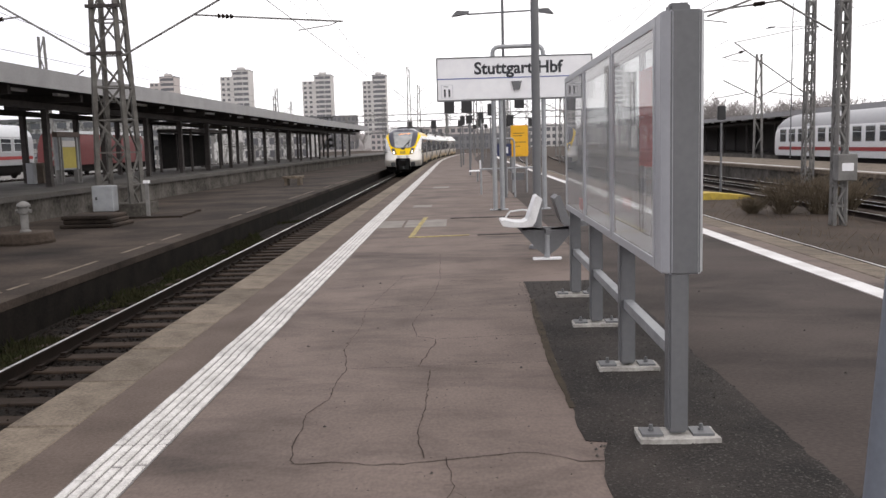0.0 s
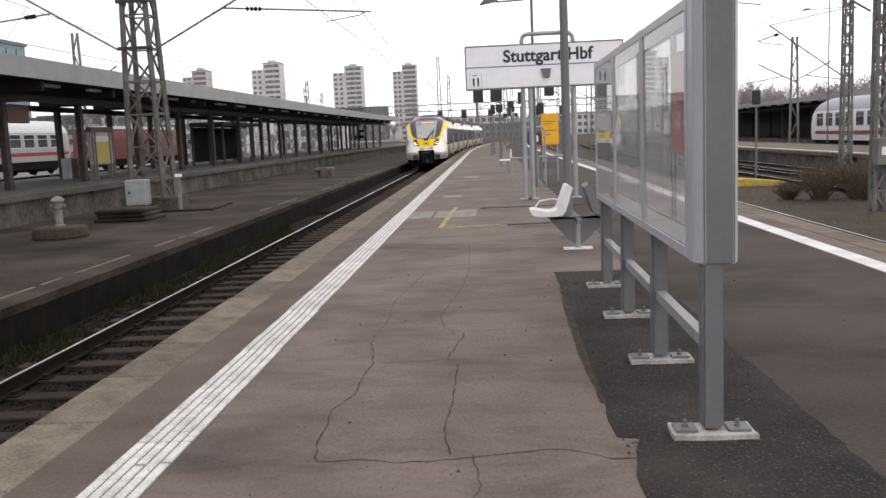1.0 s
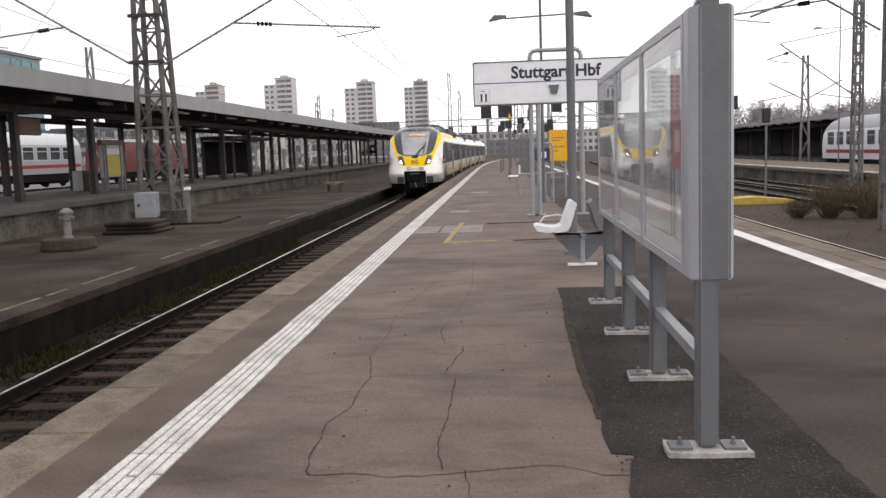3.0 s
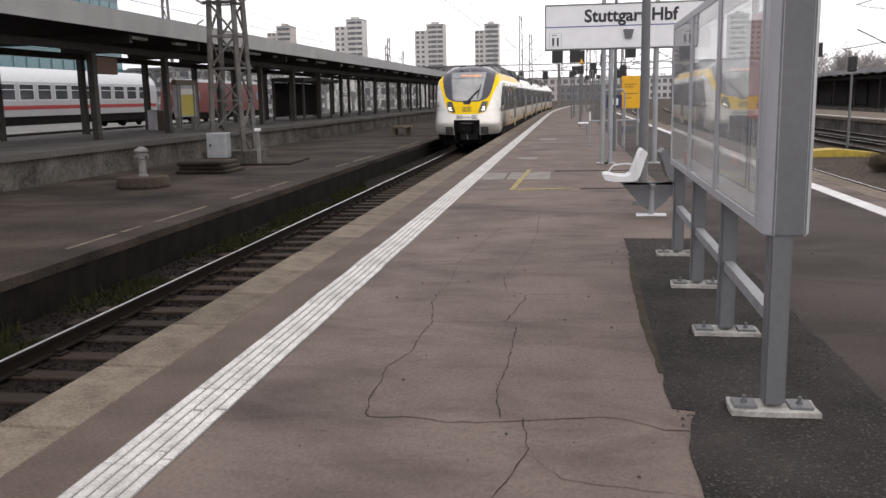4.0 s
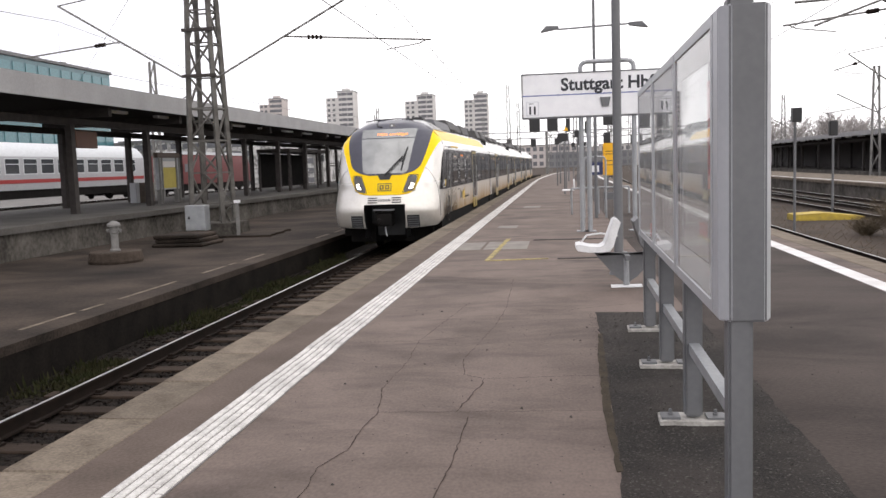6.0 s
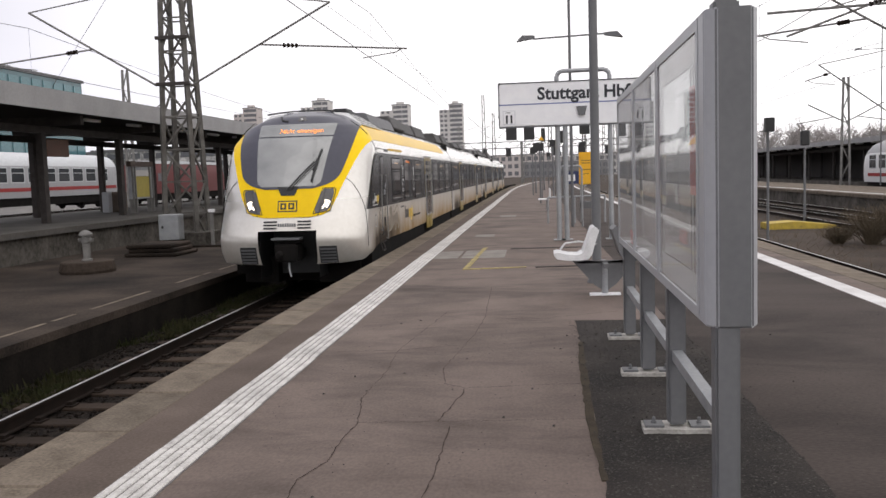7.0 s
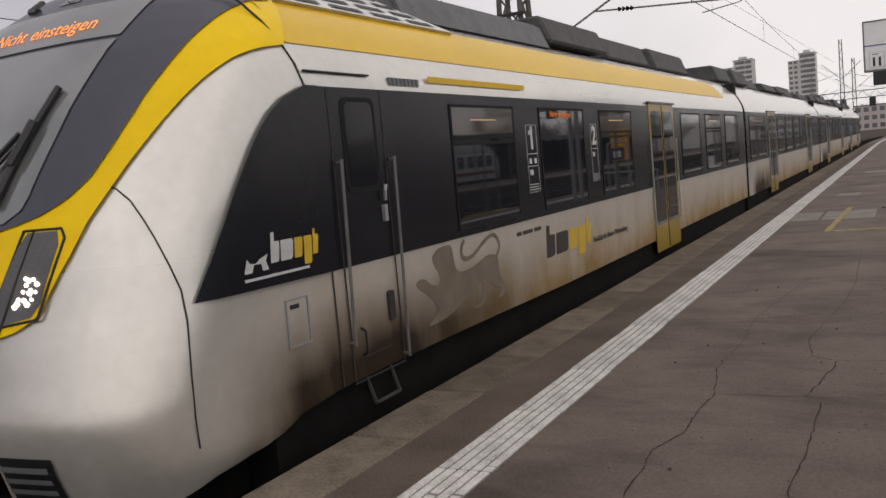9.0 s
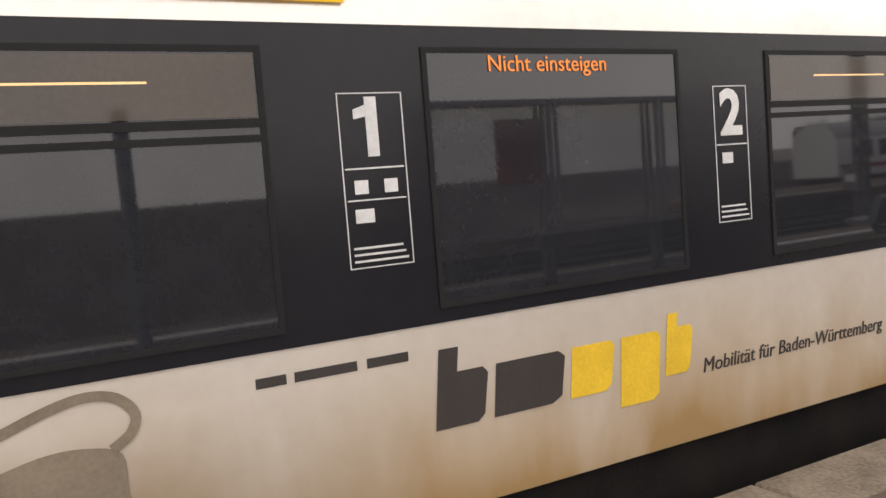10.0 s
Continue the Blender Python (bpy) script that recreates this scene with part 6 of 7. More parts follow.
# ---- neighbouring platform: machines, shelter, coach, locomotive ----
def cabinet(name, label, cat, x, y, w, d, z0, h, material, front=None):
    s = thing(name, label, cat, pose(x, y, z0))
    b = quick(box, -d / 2, d / 2, -w / 2, w / 2, 0, h)
    bevel(b, 0.02, 1)
    part("housing", b, material, s)
    if front:
        b = quick(box, d / 2, d / 2 + 0.01, -w * 0.36, w * 0.36, h * 0.12, h * 0.88)
        part("front_panel", b, front, s)
        b = quick(box, -d * 0.36, d * 0.36, -w / 2 - 0.01, -w / 2, h * 0.12, h * 0.88)
        part("side_panel", b, front, s)
    return s


vm = thing("timetable_stand", "grey timetable stand with dull yellow sheets and brown header", "timetable stand", pose(-15.6, 34.4, HIGH_Z))
DULL_YELLOW = mat("faded_yellow_sheet", (0.42, 0.34, 0.06), (0.33, 0.27, 0.05), 0.6, bump=0)
HEADER_BROWN = mat("brown_header_board", (0.09, 0.06, 0.045), None, 0.6, bump=0)
b = quick(box, -0.08, 0.08, -0.95, 0.95, 0.55, 1.85)
bevel(b, 0.02, 1)
part("board", b, GALV, vm)
b = quick(box, 0.08, 0.095, -0.62, 0.55, 0.62, 1.45)
part("sheet", b, DULL_YELLOW, vm, "dull yellow timetable sheet")
b = quick(box, 0.08, 0.095, -0.62, 0.55, 1.47, 1.70)
part("pale_sheet", b, CREAM, vm)
b = quick(box, -0.1, 0.1, -1.0, 1.0, 1.85, 2.05)
part("header", b, HEADER_BROWN, vm)
for y in (-0.9, -0.68, 0.6, 0.9):
    b = quick(box, -0.05, 0.12, y - 0.04, y + 0.04, 0, 1.85)
    part("post", b, MAST, vm)
cabinet("grit_bin", "weathered brown grit bin", "bin", -17.5, 36.0, 0.8, 0.6, HIGH_Z, 0.85, mat("brown_bin_paint", (0.16, 0.12, 0.09), (0.10, 0.08, 0.06), 0.7))
cabinet("pale_meter_box", "small pale meter box beside the bin", "box", -17.5, 35.2, 0.3, 0.3, HIGH_Z, 0.85, GREY_PAINT)
cabinet("hanging_sign", "dark red-brown hanging sign", "sign", -15.0, 27.2, 1.3, 0.2, 2.55, 0.55, mat("dark_brown_sign", (0.10, 0.038, 0.018), None, 0.6, bump=0))
sh = thing("waiting_shelter", "dark glazed waiting shelter on the platform", "shelter", pose(-16.2, 54, HIGH_Z))
b = quick(box, -1.0, 1.0, -4.5, 4.5, 2.25, 2.45)
part("roof", b, DARK_STEEL, sh)
for y in (-4.4, -1.5, 1.5, 4.4):
    for x in (-0.9, 0.9):
        b = quick(box, x - 0.06, x + 0.06, y - 0.06, y + 0.06, 0, 2.25)
        part("post", b, DARK_STEEL, sh)
for y0, y1 in ((-4.3, -1.6), (-1.4, 1.4), (1.6, 4.3)):
    b = quick(box, -0.92, -0.89, y0, y1, 0.2, 2.2)
    part("rear_panel", b, UNDERFRAME, sh)


COACH_PANE = mat("dark_coach_window", (0.05, 0.055, 0.06), (0.03, 0.032, 0.036), 0.08, bump=0)


def coach(name, label, x, y0, length, zr, stripe=True, body=COACH_WHITE, roof=COACH_ROOF, side=1, nose=None, pitch=1.75, wide=1.15):
    """A passenger coach: body with curved roof, windows, stripe, underframe."""
    s = thing(name, label, "railway coach", pose(x, y0, zr))
    prof = [(1.41, 1.0), (1.45, 1.6), (1.45, 2.7), (1.40, 3.1), (1.25, 3.45), (0.9, 3.8), (0.45, 3.98), (0, 4.05)]
    b = bmesh.new()
    pts = [(-w, z) for w, z in prof] + [(w, z) for w, z in reversed(prof[:-1])]
    secs = [(0.0, 1.0), (length, 1.0)]
    if nose == "low":
        secs = [(0.0, 0.50), (0.3, 0.66), (0.8, 0.82), (1.5, 0.94), (2.3, 1.0), (length, 1.0)]
    rows = []
    for y, k in secs:
        rows.append([b.verts.new((w * (0.35 + 0.65 * k if k < 1 else 1), y, 1.0 + (z - 1.0) * (0.25 + 0.75 * k if k < 1 else 1))) for w, z in pts])
    for p, q in zip(rows, rows[1:]):
        for i in range(len(pts) - 1):
            f = b.faces.new((p[i], p[i + 1], q[i + 1], q[i]))
            f.material_index = 1 if min(pts[i][1], pts[i + 1][1]) > 3.05 else 0
    b.faces.new(rows[0][::-1])
    b.faces.new(rows[-1])
    part("body", b, (body, roof), s, smooth=True)
    st = 2.0 if nose else 0.3
    if stripe:
        b = quick(box, side * 1.45 - 0.006, side * 1.45 + 0.008, st, length - 0.2, 1.42, 1.66)
        part("stripe", b, COACH_RED, s, "red stripe")
    y = st + (0.3 if nose else 0.9)
    wm = mesh_of("window", quick(box, side * 1.45 - 0.005, side * 1.45 + 0.012, 0, wide, 2.03, 2.93), COACH_PANE)
    wf = mesh_of("window_frame", quick(box, side * 1.45 - 0.005, side * 1.45 + 0.006, -0.06, wide + 0.06, 1.97, 2.99), COACH_ROOF)
    wl = mesh_of("window_bar", quick(box, side * 1.45, side * 1.45 + 0.018, 0, wide, 2.60, 2.64), COACH_ROOF)
    while y < length - 2.0:
        o = new("window", wm)
        o.parent, o.location = s, (0, y, 0)
        for nm, me in (("window_frame", wf), ("window_bar", wl)):
            k_ = new(nm, me)
            k_.parent = o
        y += pitch
    b = bmesh.new()
    box(b, -1.3, 1.3, 0.5 if not nose else 1.5, length - 0.5, 0.45, 1.0)
    part("underframe", b, UNDERFRAME, s)
    for yy in (3.2, length - 3.2):
        b = bmesh.new()
        box(b, -1.1, 1.1, yy - 1.6, yy + 1.6, 0.25, 0.6)
        for dy in (-1.25, 1.25):
            for sx in (-1, 1):
                tube(b, (sx * 0.7, yy + dy, 0.46), (sx * 0.83, yy + dy, 0.46), 0.46, 0.46, 16)
        part("bogie", b, UNDERFRAME, s)
    return s


FARL_Z = -0.30
bm = bmesh.new()
strip(bm, -60, -20.6, -1.05, FARL_Z - 0.17, -14, 170)
structure("far_track_bed", bm, mat("pale_yard_gravel", (0.24, 0.23, 0.22), (0.09, 0.085, 0.08), 0.95, scale=0.7, fine=9, bump=0.3, spec=0.1), "greyish gravel bed beyond the neighbouring platform", "track bed")
coach("passenger_coach", "pale grey intercity coach with a red stripe", -34.45, 40.6, 26.4, FARL_Z + 0.25, pitch=1.86, wide=1.35)
coach("passenger_coach", "pale grey intercity coach with a red stripe", -34.45, 13.8, 26.4, FARL_Z + 0.25, pitch=1.86, wide=1.35)
loco = thing("red_locomotive", "red electric locomotive coupled to pale coaches", "locomotive", pose(-34.45, 73.0, FARL_Z + 0.12))
b = bmesh.new()
prof = [(1.45, 0.9), (1.48, 2.6), (1.3, 3.3), (1.1, 3.6)]
pts = [(-w, z) for w, z in prof] + [(w, z) for w, z in reversed(prof)]
rows = [[b.verts.new((w * k, y + (z - 0.9) * sl, z)) for w, z in pts] for y, k, sl in ((0, 0.88, 0.18), (0.8, 1, 0.1), (18.0, 1, -0.1), (18.8, 0.88, -0.18))]
for p, q in zip(rows, rows[1:]):
    for i in range(len(pts)):
        b.faces.new((p[i], p[(i + 1) % len(pts)], q[(i + 1) % len(pts)], q[i]))
b.faces.new(rows[0][::-1])
b.faces.new(rows[-1])
part("body", b, LOCO_RED, loco, smooth=True)
b = quick(box, -1.2, 1.2, 1.0, 17.8, 3.58, 3.85)
part("roof_gear", b, COACH_ROOF, loco)
b = quick(box, -1.3, 1.3, 0.6, 18.2, 0.3, 0.95)
part("underframe", b, UNDERFRAME, loco)
for y in (3.6, 15.2):
    b = bmesh.new()
    for dy in (-1.3, 1.3):
        for sx in (-1, 1):
            tube(b, (sx * 0.7, y + dy, 0.6), (sx * 0.83, y + dy, 0.6), 0.6, 0.6, 18)
        tube(b, (-0.7, y + dy, 0.6), (0.7, y + dy, 0.6), 0.09, 0.09, 8)
    part("wheelset", b, UNDERFRAME, loco)
for y in (1.6, 16.4):
    b = quick(box, 1.46, 1.5, y, y + 0.7, 2.0, 2.7)
    part("cab_window", b, FAR_WINDOW, loco)
rail_track(-34.45, -14, 160, FARL_Z + 0.12, "far_track")
rail_track(-29.5, -14, 160, FARL_Z, "far_track")
rail_track(-24.5, -14, 160, FARL_Z, "far_track")


# ---- buildings behind ----
GREY_RENDER = mat("grey_mottled_render", (0.52, 0.51, 0.50), (0.14, 0.137, 0.13), 0.9, scale=0.45, fine=1.8, bump=0, lo=0.42, hi=0.58)


def block(name, label, x0, x1, y0, y1, h, wall, rows_, cols, face="y", glass=FAR_WINDOW, zb=-1.0, fill=0.62):
    """A building with a flat roof and a grid of separate windows on the sides that face the tracks."""
    s = thing(name, label, "building", pose(0, 0, zb))
    b = quick(box, x0, x1, y0, y1, 0, h)
    part("wall", b, wall, s)
    b = quick(box, x0 - 0.3, x1 + 0.3, y0 - 0.3, y1 + 0.3, h, h + 0.5)
    part("roof", b, OFFICE, s)
    wx, fz = (x1 - x0) / cols, h / rows_
    wm = mesh_of("window", quick(box, -wx * fill / 2, wx * fill / 2, -0.1, 0.05, 0, fz * 0.55), glass)
    for r in range(rows_):
        for k in range(cols):
            o = new("window", wm)
            o.parent, o.location = s, (x0 + wx * (k + 0.5), y0, r * fz + fz * 0.25)
    if face == "xy":
        n = max(2, int((y1 - y0) / wx))
        wy = (y1 - y0) / n
        xe = x1 if x1 < 0 else x0
        wm2 = mesh_of("window", quick(box, -0.06, 0.1, -wy * fill / 2, wy * fill / 2, 0, fz * 0.55), glass)
        for r in range(rows_):
            for k in range(n):
                o = new("window", wm2)
                o.parent, o.location = s, (xe, y0 + wy * (k + 0.5), r * fz + fz * 0.25)
    return s


teal = block("glass_office_building", "teal glazed office building beyond the station", -112, -80.3, 80, 150, 21, TEAL_GLASS, 6, 10, face="xy", glass=mat("teal_window", (0.10, 0.23, 0.26), (0.06, 0.14, 0.16), 0.1, bump=0), fill=0.8)
part("penthouse", quick(box, -108, -91, 90, 146, 21.4, 24.2), OFFICE, teal, "grey set-back roof storey")
block("office_building", "grey office building with dark window rows", -79, -42, 150, 170, 8.5, GREY_RENDER, 5, 16, fill=0.7)
block("office_building", "grey office building with dark window rows", -130, -88, 180, 200, 9.5, GREY_RENDER, 5, 14, fill=0.7)
block("low_building", "long low pale building at the yard", -60, -36, 210, 225, 9, GREY_RENDER, 3, 12)
block("low_building", "dark grey flat-roofed building on the slope", -128, -70, 600, 615, 24, OFFICE, 6, 18)
block("low_building", "pale terraced houses on the slope", -52, -8, 520, 535, 10, PINKISH, 3, 14)
block("low_building", "grey station building far down the line", -5, 36, 430, 445, 7, OFFICE, 2, 14)
block("low_building", "pale building far down the line", 22, 60, 470, 485, 11, CREAM, 3, 12)
block("low_building", "grey building far down the line", -22, 10, 480, 490, 12, PINKISH, 3, 9)


# ---- overhead line equipment ----
def insulator(bm, a, b):
    a, b = Vector(a), Vector(b)
    for k in range(4):
        c = a.lerp(b, (k + 0.5) / 4)
        d = (b - a).normalized() * 0.035
        tube(bm, c - d, c + d, 0.075, 0.045, 10)
    tube(bm, a, b, 0.025, seg=6)


def cantilever(mast_x, y, direction, z_low, reach, rise, arm_z, arm_end, name="wire_cantilever"):
    s = thing(name, "steel cantilever with insulators holding the contact wire", "cantilever", group="wire cantilevers")
    d = direction
    b = bmesh.new()
    tube(b, (mast_x, y, z_low), (mast_x + d * reach, y, z_low + rise), 0.032)
    part("strut", b, MAST, s)
    hx = mast_x + d * (reach * (arm_z - z_low) / rise)
    b = bmesh.new()
    tube(b, (hx, y, arm_z), (mast_x + d * arm_end, y, arm_z - 0.33), 0.026)
    ar = part("registration_tube", b, MAST, s)
    b = bmesh.new()
    u = Vector((hx, y, arm_z)).lerp(Vector((mast_x + d * arm_end, y, arm_z - 0.33)), 0.16)
    w = Vector((hx, y, arm_z)).lerp(Vector((mast_x + d * arm_end, y, arm_z - 0.33)), 0.27)
    insulator(b, u, w)
    part("insulator", b, RAIL_RUST, s, "brown ribbed insulator")
    b = bmesh.new()
    bent_tube(b, [(mast_x + d * (arm_end - 0.1), y, arm_z - 0.30), (mast_x + d * (arm_end - 0.35), y, arm_z - 0.42), (mast_x + d * (arm_end - 1.35), y, arm_z - 0.55)], 0.016, 6)
    part("steady_arm", b, MAST, ar)
    b = bmesh.new()
    tube(b, (mast_x, y, z_low + rise + 0.6), (mast_x + d * reach, y, z_low + rise), 0.02)
    part("top_stay", b, MAST, s)
    return s


cantilever(-10.03, 26.5, 1, 4.55, 4.4, 2.27, 5.67, 6.67)
cantilever(-11.16, 26.5, -1, 4.58, 4.0, 2.4, 5.77, 5.2)
cantilever(10.6, 25.0, -1, 4.45, 3.0, 1.8, 5.32, 4.3)
cantilever(16.95, 43.0, -1, 3.6, 3.4, 2.5, 5.7, 4.0)


span = thing("cross_span", "steel cross span with insulators on the yard mast", "cantilever", group="wire cantilevers")
for a_, b_, r_ in (((6.6, 25, 5.58), (10.8, 25, 5.74), 0.035), ((7.1, 25, 4.95), (9.7, 25, 5.85), 0.030), ((9.7, 25, 5.85), (10.8, 25, 5.35), 0.030), ((10.8, 25, 6.3), (8.2, 25, 5.65), 0.018)):
    part("tube", quick(tube, a_, b_, r_), MAST, span)
part("insulator", quick(insulator, (9.2, 25, 5.68), (9.65, 25, 5.83)), RAIL_RUST, span, "brown ribbed insulator")
part("insulator", quick(insulator, (9.9, 25, 5.70), (10.35, 25, 5.72)), RAIL_RUST, span, "brown ribbed insulator")


def wire(pts, r=0.008, name="overhead_wire", label="thin overhead wire", parent=None):
    b = bmesh.new()
    bent_tube(b, pts, r, 5)
    if parent:
        return part("wire", b, BLACK, parent)
    s = thing(name, label, "wire", kind="structure")
    part("strand", b, BLACK, s)
    return s


def catenary(x, zc, y0, y1, mast_y, span=62.0):
    """A contact wire with its sagging messenger wire and droppers."""
    ys = list(np.arange(y0, y1, 5.0))

    def sag(y):
        u = ((y - mast_y) / span) % 1.0
        return zc + 1.35 - 1.0 * (1 - (2 * u - 1) ** 2)
    s = wire([(x + bend(y), y, zc) for y in ys], 0.010, "contact_wire", "contact wire with messenger wire and droppers")
    b = bmesh.new()
    bent_tube(b, [(x + bend(y), y, sag(y)) for y in ys], 0.009, 5)
    part("messenger_wire", b, BLACK, s)
    for y in ys[::2]:
        b = bmesh.new()
        tube(b, (x + bend(y), y, zc), (x + bend(y), y, sag(y)), 0.004, seg=4)
        part("dropper", b, BLACK, s)


catenary(XC, 5.02, -14, 156, 26.5)
catenary(-14.9, 5.1, -14, 156, 26.5)
catenary(6.65, 5.0, -14, 156, 25.0)
catenary(13.5, 5.1, -14, 156, 43.0)
wire([(-10.6, 26.9, 10.5), (-9.0, 150, 11.5)], 0.012)
wire([(-10.6, 26.9, 9.4), (-30, -30, 9.0)], 0.012)
wire([(-11.0, 26.9, 9.8), (-40, 70, 9.5)], 0.012)
wire([(10.9, 25, 8.0), (4.0, 120, 9.5)], 0.012)
wire([(10.9, 25, 9.5), (17.2, 43, 8.6), (30, 140, 9.0)], 0.012)


def far_mast(x, y, h, arms=1):
    s = thing("line_mast", "distant catenary mast with cross arm", "mast", pose(x, y, -1), group="distant line masts")
    b = bmesh.new()
    for sx in (-1, 1):
        bar(b, (sx * 0.35, 0, 0), (sx * 0.18, 0, h), 0.14)
    n = int(h / 1.2)
    for i in range(n):
        a, c = (-1, 1) if i % 2 else (1, -1)
        wa = 0.35 - 0.17 * i / n
        bar(b, (a * wa, 0, h * i / n), (c * (wa - 0.02), 0, h * (i + 1) / n), 0.07)
    part("column", b, MAST, s)
    for k in range(arms):
        b = bmesh.new()
        sx = 1 if k % 2 == 0 else -1
        tube(b, (0, 0, h * 0.62), (sx * 2.8, 0, h * 0.78), 0.05, seg=6)
        tube(b, (sx * 0.8, 0, h * 0.67), (sx * 3.6, 0, h * 0.62), 0.04, seg=6)
        part("arm", b, MAST, s)
    return s


rng = random.Random(5)
for x, y, h in ((-8.2, 150, 16), (-6.9, 158, 13.5), (-31, 150, 13), (-33.5, 160, 12.5), (-28.4, 60, 10.7), (2.5, 120, 10), (8, 135, 11), (12, 100, 9.5), (24, 70, 9), (22, 110, 10), (32, 130, 11), (-16, 190, 13), (5, 180, 13), (16, 200, 14), (-2, 230, 15), (28, 220, 14), (-40, 210, 14), (9.5, 165, 11), (14, 150, 12), (-50, 240, 15)):
    far_mast(x, y, h, 2)
rc = random.Random(31)
for k in range(26):
    x, y = -24 - 46 * rc.random(), rc.uniform(92, 146)
    s = thing("yard_post", "short dark post among the far tracks", "post", pose(x, y, -1), group="short yard posts")
    hh = rc.uniform(2.2, 5.4)
    b = quick(box, -0.13, 0.13, -0.13, 0.13, 0, hh)
    part("shaft", b, MAST, s)
    if k % 3:
        b = quick(box, -0.3, 0.3, -0.2, 0.2, hh - 0.1, hh + rc.uniform(0.3, 0.9))
        part("head", b, BLACK if k % 2 else GALV, s)
    else:
        b = quick(box, -1.8, 1.8, -0.06, 0.06, hh - 0.5, hh - 0.38)
        part("cross_arm", b, MAST, s)
gn = thing("signal_gantry", "steel signal gantry far down the tracks", "gantry", pose(0, 165, -1))
b = bmesh.new()
for z in (7.2, 8.4):
    bar(b, (-22, 0, z), (22, 0, z), 0.16)
for k in range(44):
    bar(b, (-22 + k, 0, 7.2 if k % 2 else 8.4), (-21 + k, 0, 8.4 if k % 2 else 7.2), 0.08)
part("truss", b, MAST, gn)
for x in (-21, -2, 21):
    b = quick(box, x - 0.25, x + 0.25, -0.25, 0.25, 0, 8.4)
    part("leg", b, MAST, gn)
for x in (-9, -4.5, 4, 9, 14):
    b = quick(box, x - 0.5, x + 0.5, -0.3, 0.3, 5.6, 7.1)
    part("signal_box", b, BLACK, gn)


def signal(x, y, z0, h, head=0.9, name="track_signal"):
    s = thing(name, "slim post signal with a black lamp head", "signal", pose(x, y, z0), group="signals")
    b = bmesh.new()
    tube(b, (0, 0, 0), (0, 0, h), 0.06, 0.05)
    part("post", b, GREY_POST, s)
    b = quick(box, -0.18, 0.18, -0.12, 0.12, h + 0.1, h + head)
    bevel(b, 0.04, 1)
    part("head", b, BLACK, s)
    return s


signal(12.2, 40.5, -1.05, 3.3, 0.75)
signal(2.2, 58, 0, 3.3, 0.9)
signal(0.4, 66, 0, 2.9, 0.8)
signal(1.1, 74, 0, 4.0, 1.2)
signal(2.9, 48, 0, 2.4, 0.7)
for x, y, h in ((0.6, 44, 3.0), (1.4, 52, 3.4), (0.2, 60, 3.2), (2.0, 70, 3.6), (1.6, 84, 3.4), (2.8, 92, 3.6)):
    s = thing("platform_notice", "small dark platform notice on a post", "sign", pose(x + bend(y), y, 0), group="platform notices")
    b = bmesh.new()
    tube(b, (0, 0, 0), (0, 0, h), 0.045)
    part("post", b, GREY_POST, s)
    b = quick(box, -0.17, 0.17, -0.05, 0.05, h - 0.4, h)
    part("board", b, BLACK, s)
tri = thing("warning_sign", "yellow triangular warning sign on a post", "sign", pose(0.75, 52, 0))
b = bmesh.new()
tube(b, (0, 0, 0), (0, 0, 3.7), 0.03)
part("post", b, GREY_POST, tri)
b = bmesh.new()
v = [b.verts.new(p) for p in ((-0.15, -0.06, 3.4), (0.15, -0.06, 3.4), (0, -0.06, 3.66), (-0.15, -0.03, 3.4), (0.15, -0.03, 3.4), (0, -0.03, 3.66))]
for f in ((0, 1, 2), (5, 4, 3), (0, 3, 4, 1), (1, 4, 5, 2), (2, 5, 3, 0)):
    b.faces.new([v[i] for i in f])
part("triangle", b, YELLOW_BOX, tri)


# ---- right-hand yard ----
rail_track(6.65, -14, 160, -0.76, "side_track")
for k, x in enumerate((13.0, 15.2)):
    rail_track(x, 8, 150, -0.82, "yard_track")
RZ = -0.15
bm = bmesh.new()
strip(bm, 17.6, 23.2, -1.05, RZ - 0.18, 20, 170)
structure("yard_platform", bm, CONCRETE_DIRTY, "pale platform across the yard tracks", "platform")
bm = bmesh.new()
strip(bm, 17.5, 23.3, RZ - 0.18, RZ, 20, 170)
structure("yard_platform_slab", bm, CONCRETE, "pale concrete slab of the platform across the yard", "platform")
bm = bmesh.new()
strip(bm, 18.1, 18.35, RZ, RZ + 0.004, 20, 170)
structure("yard_platform_line", bm, WHITE_LINE, "white safety line on the platform across the yard", "marking")
coach("control_car", "white high-speed train end car with red stripe and sloping nose", 26.2, 69.5, 26.4, -0.95, body=mat("white_train_paint", (0.72, 0.72, 0.72), (0.66, 0.66, 0.66), 0.35), roof=COACH_WHITE, side=1, nose="low").matrix_world = pose(26.2, 69.5, -0.95, 0, 0, 180)
canopy(52, 170, 27.5, 34.5, 3.55, 0.40, "platform_canopy", xp=(29.0, 32.5), step=8.0, first=56.0, zfloor=-1.0)
bm = bmesh.new()
strip(bm, 28.2, 36, -1.05, -0.2, 50, 170)
structure("rear_platform", bm, CONCRETE_DIRTY, "grey platform under the rear canopy", "platform")
# back wall in dark colour, standing in for shade beneath the canopy
bm = bmesh.new()
strip(bm, 34.4, 34.6, -0.2, 3.1, 52, 170)
structure("rear_canopy_wall", bm, DARK_STEEL, "wall under the rear canopy, coloured dark for the shade", "wall")
far_lamp(22.8, 60, 8.8, 1.3)
far_lamp(15.5, 72, 5.6, 0.9)
far_lamp(9.9, 88, 8.5, 1.1)
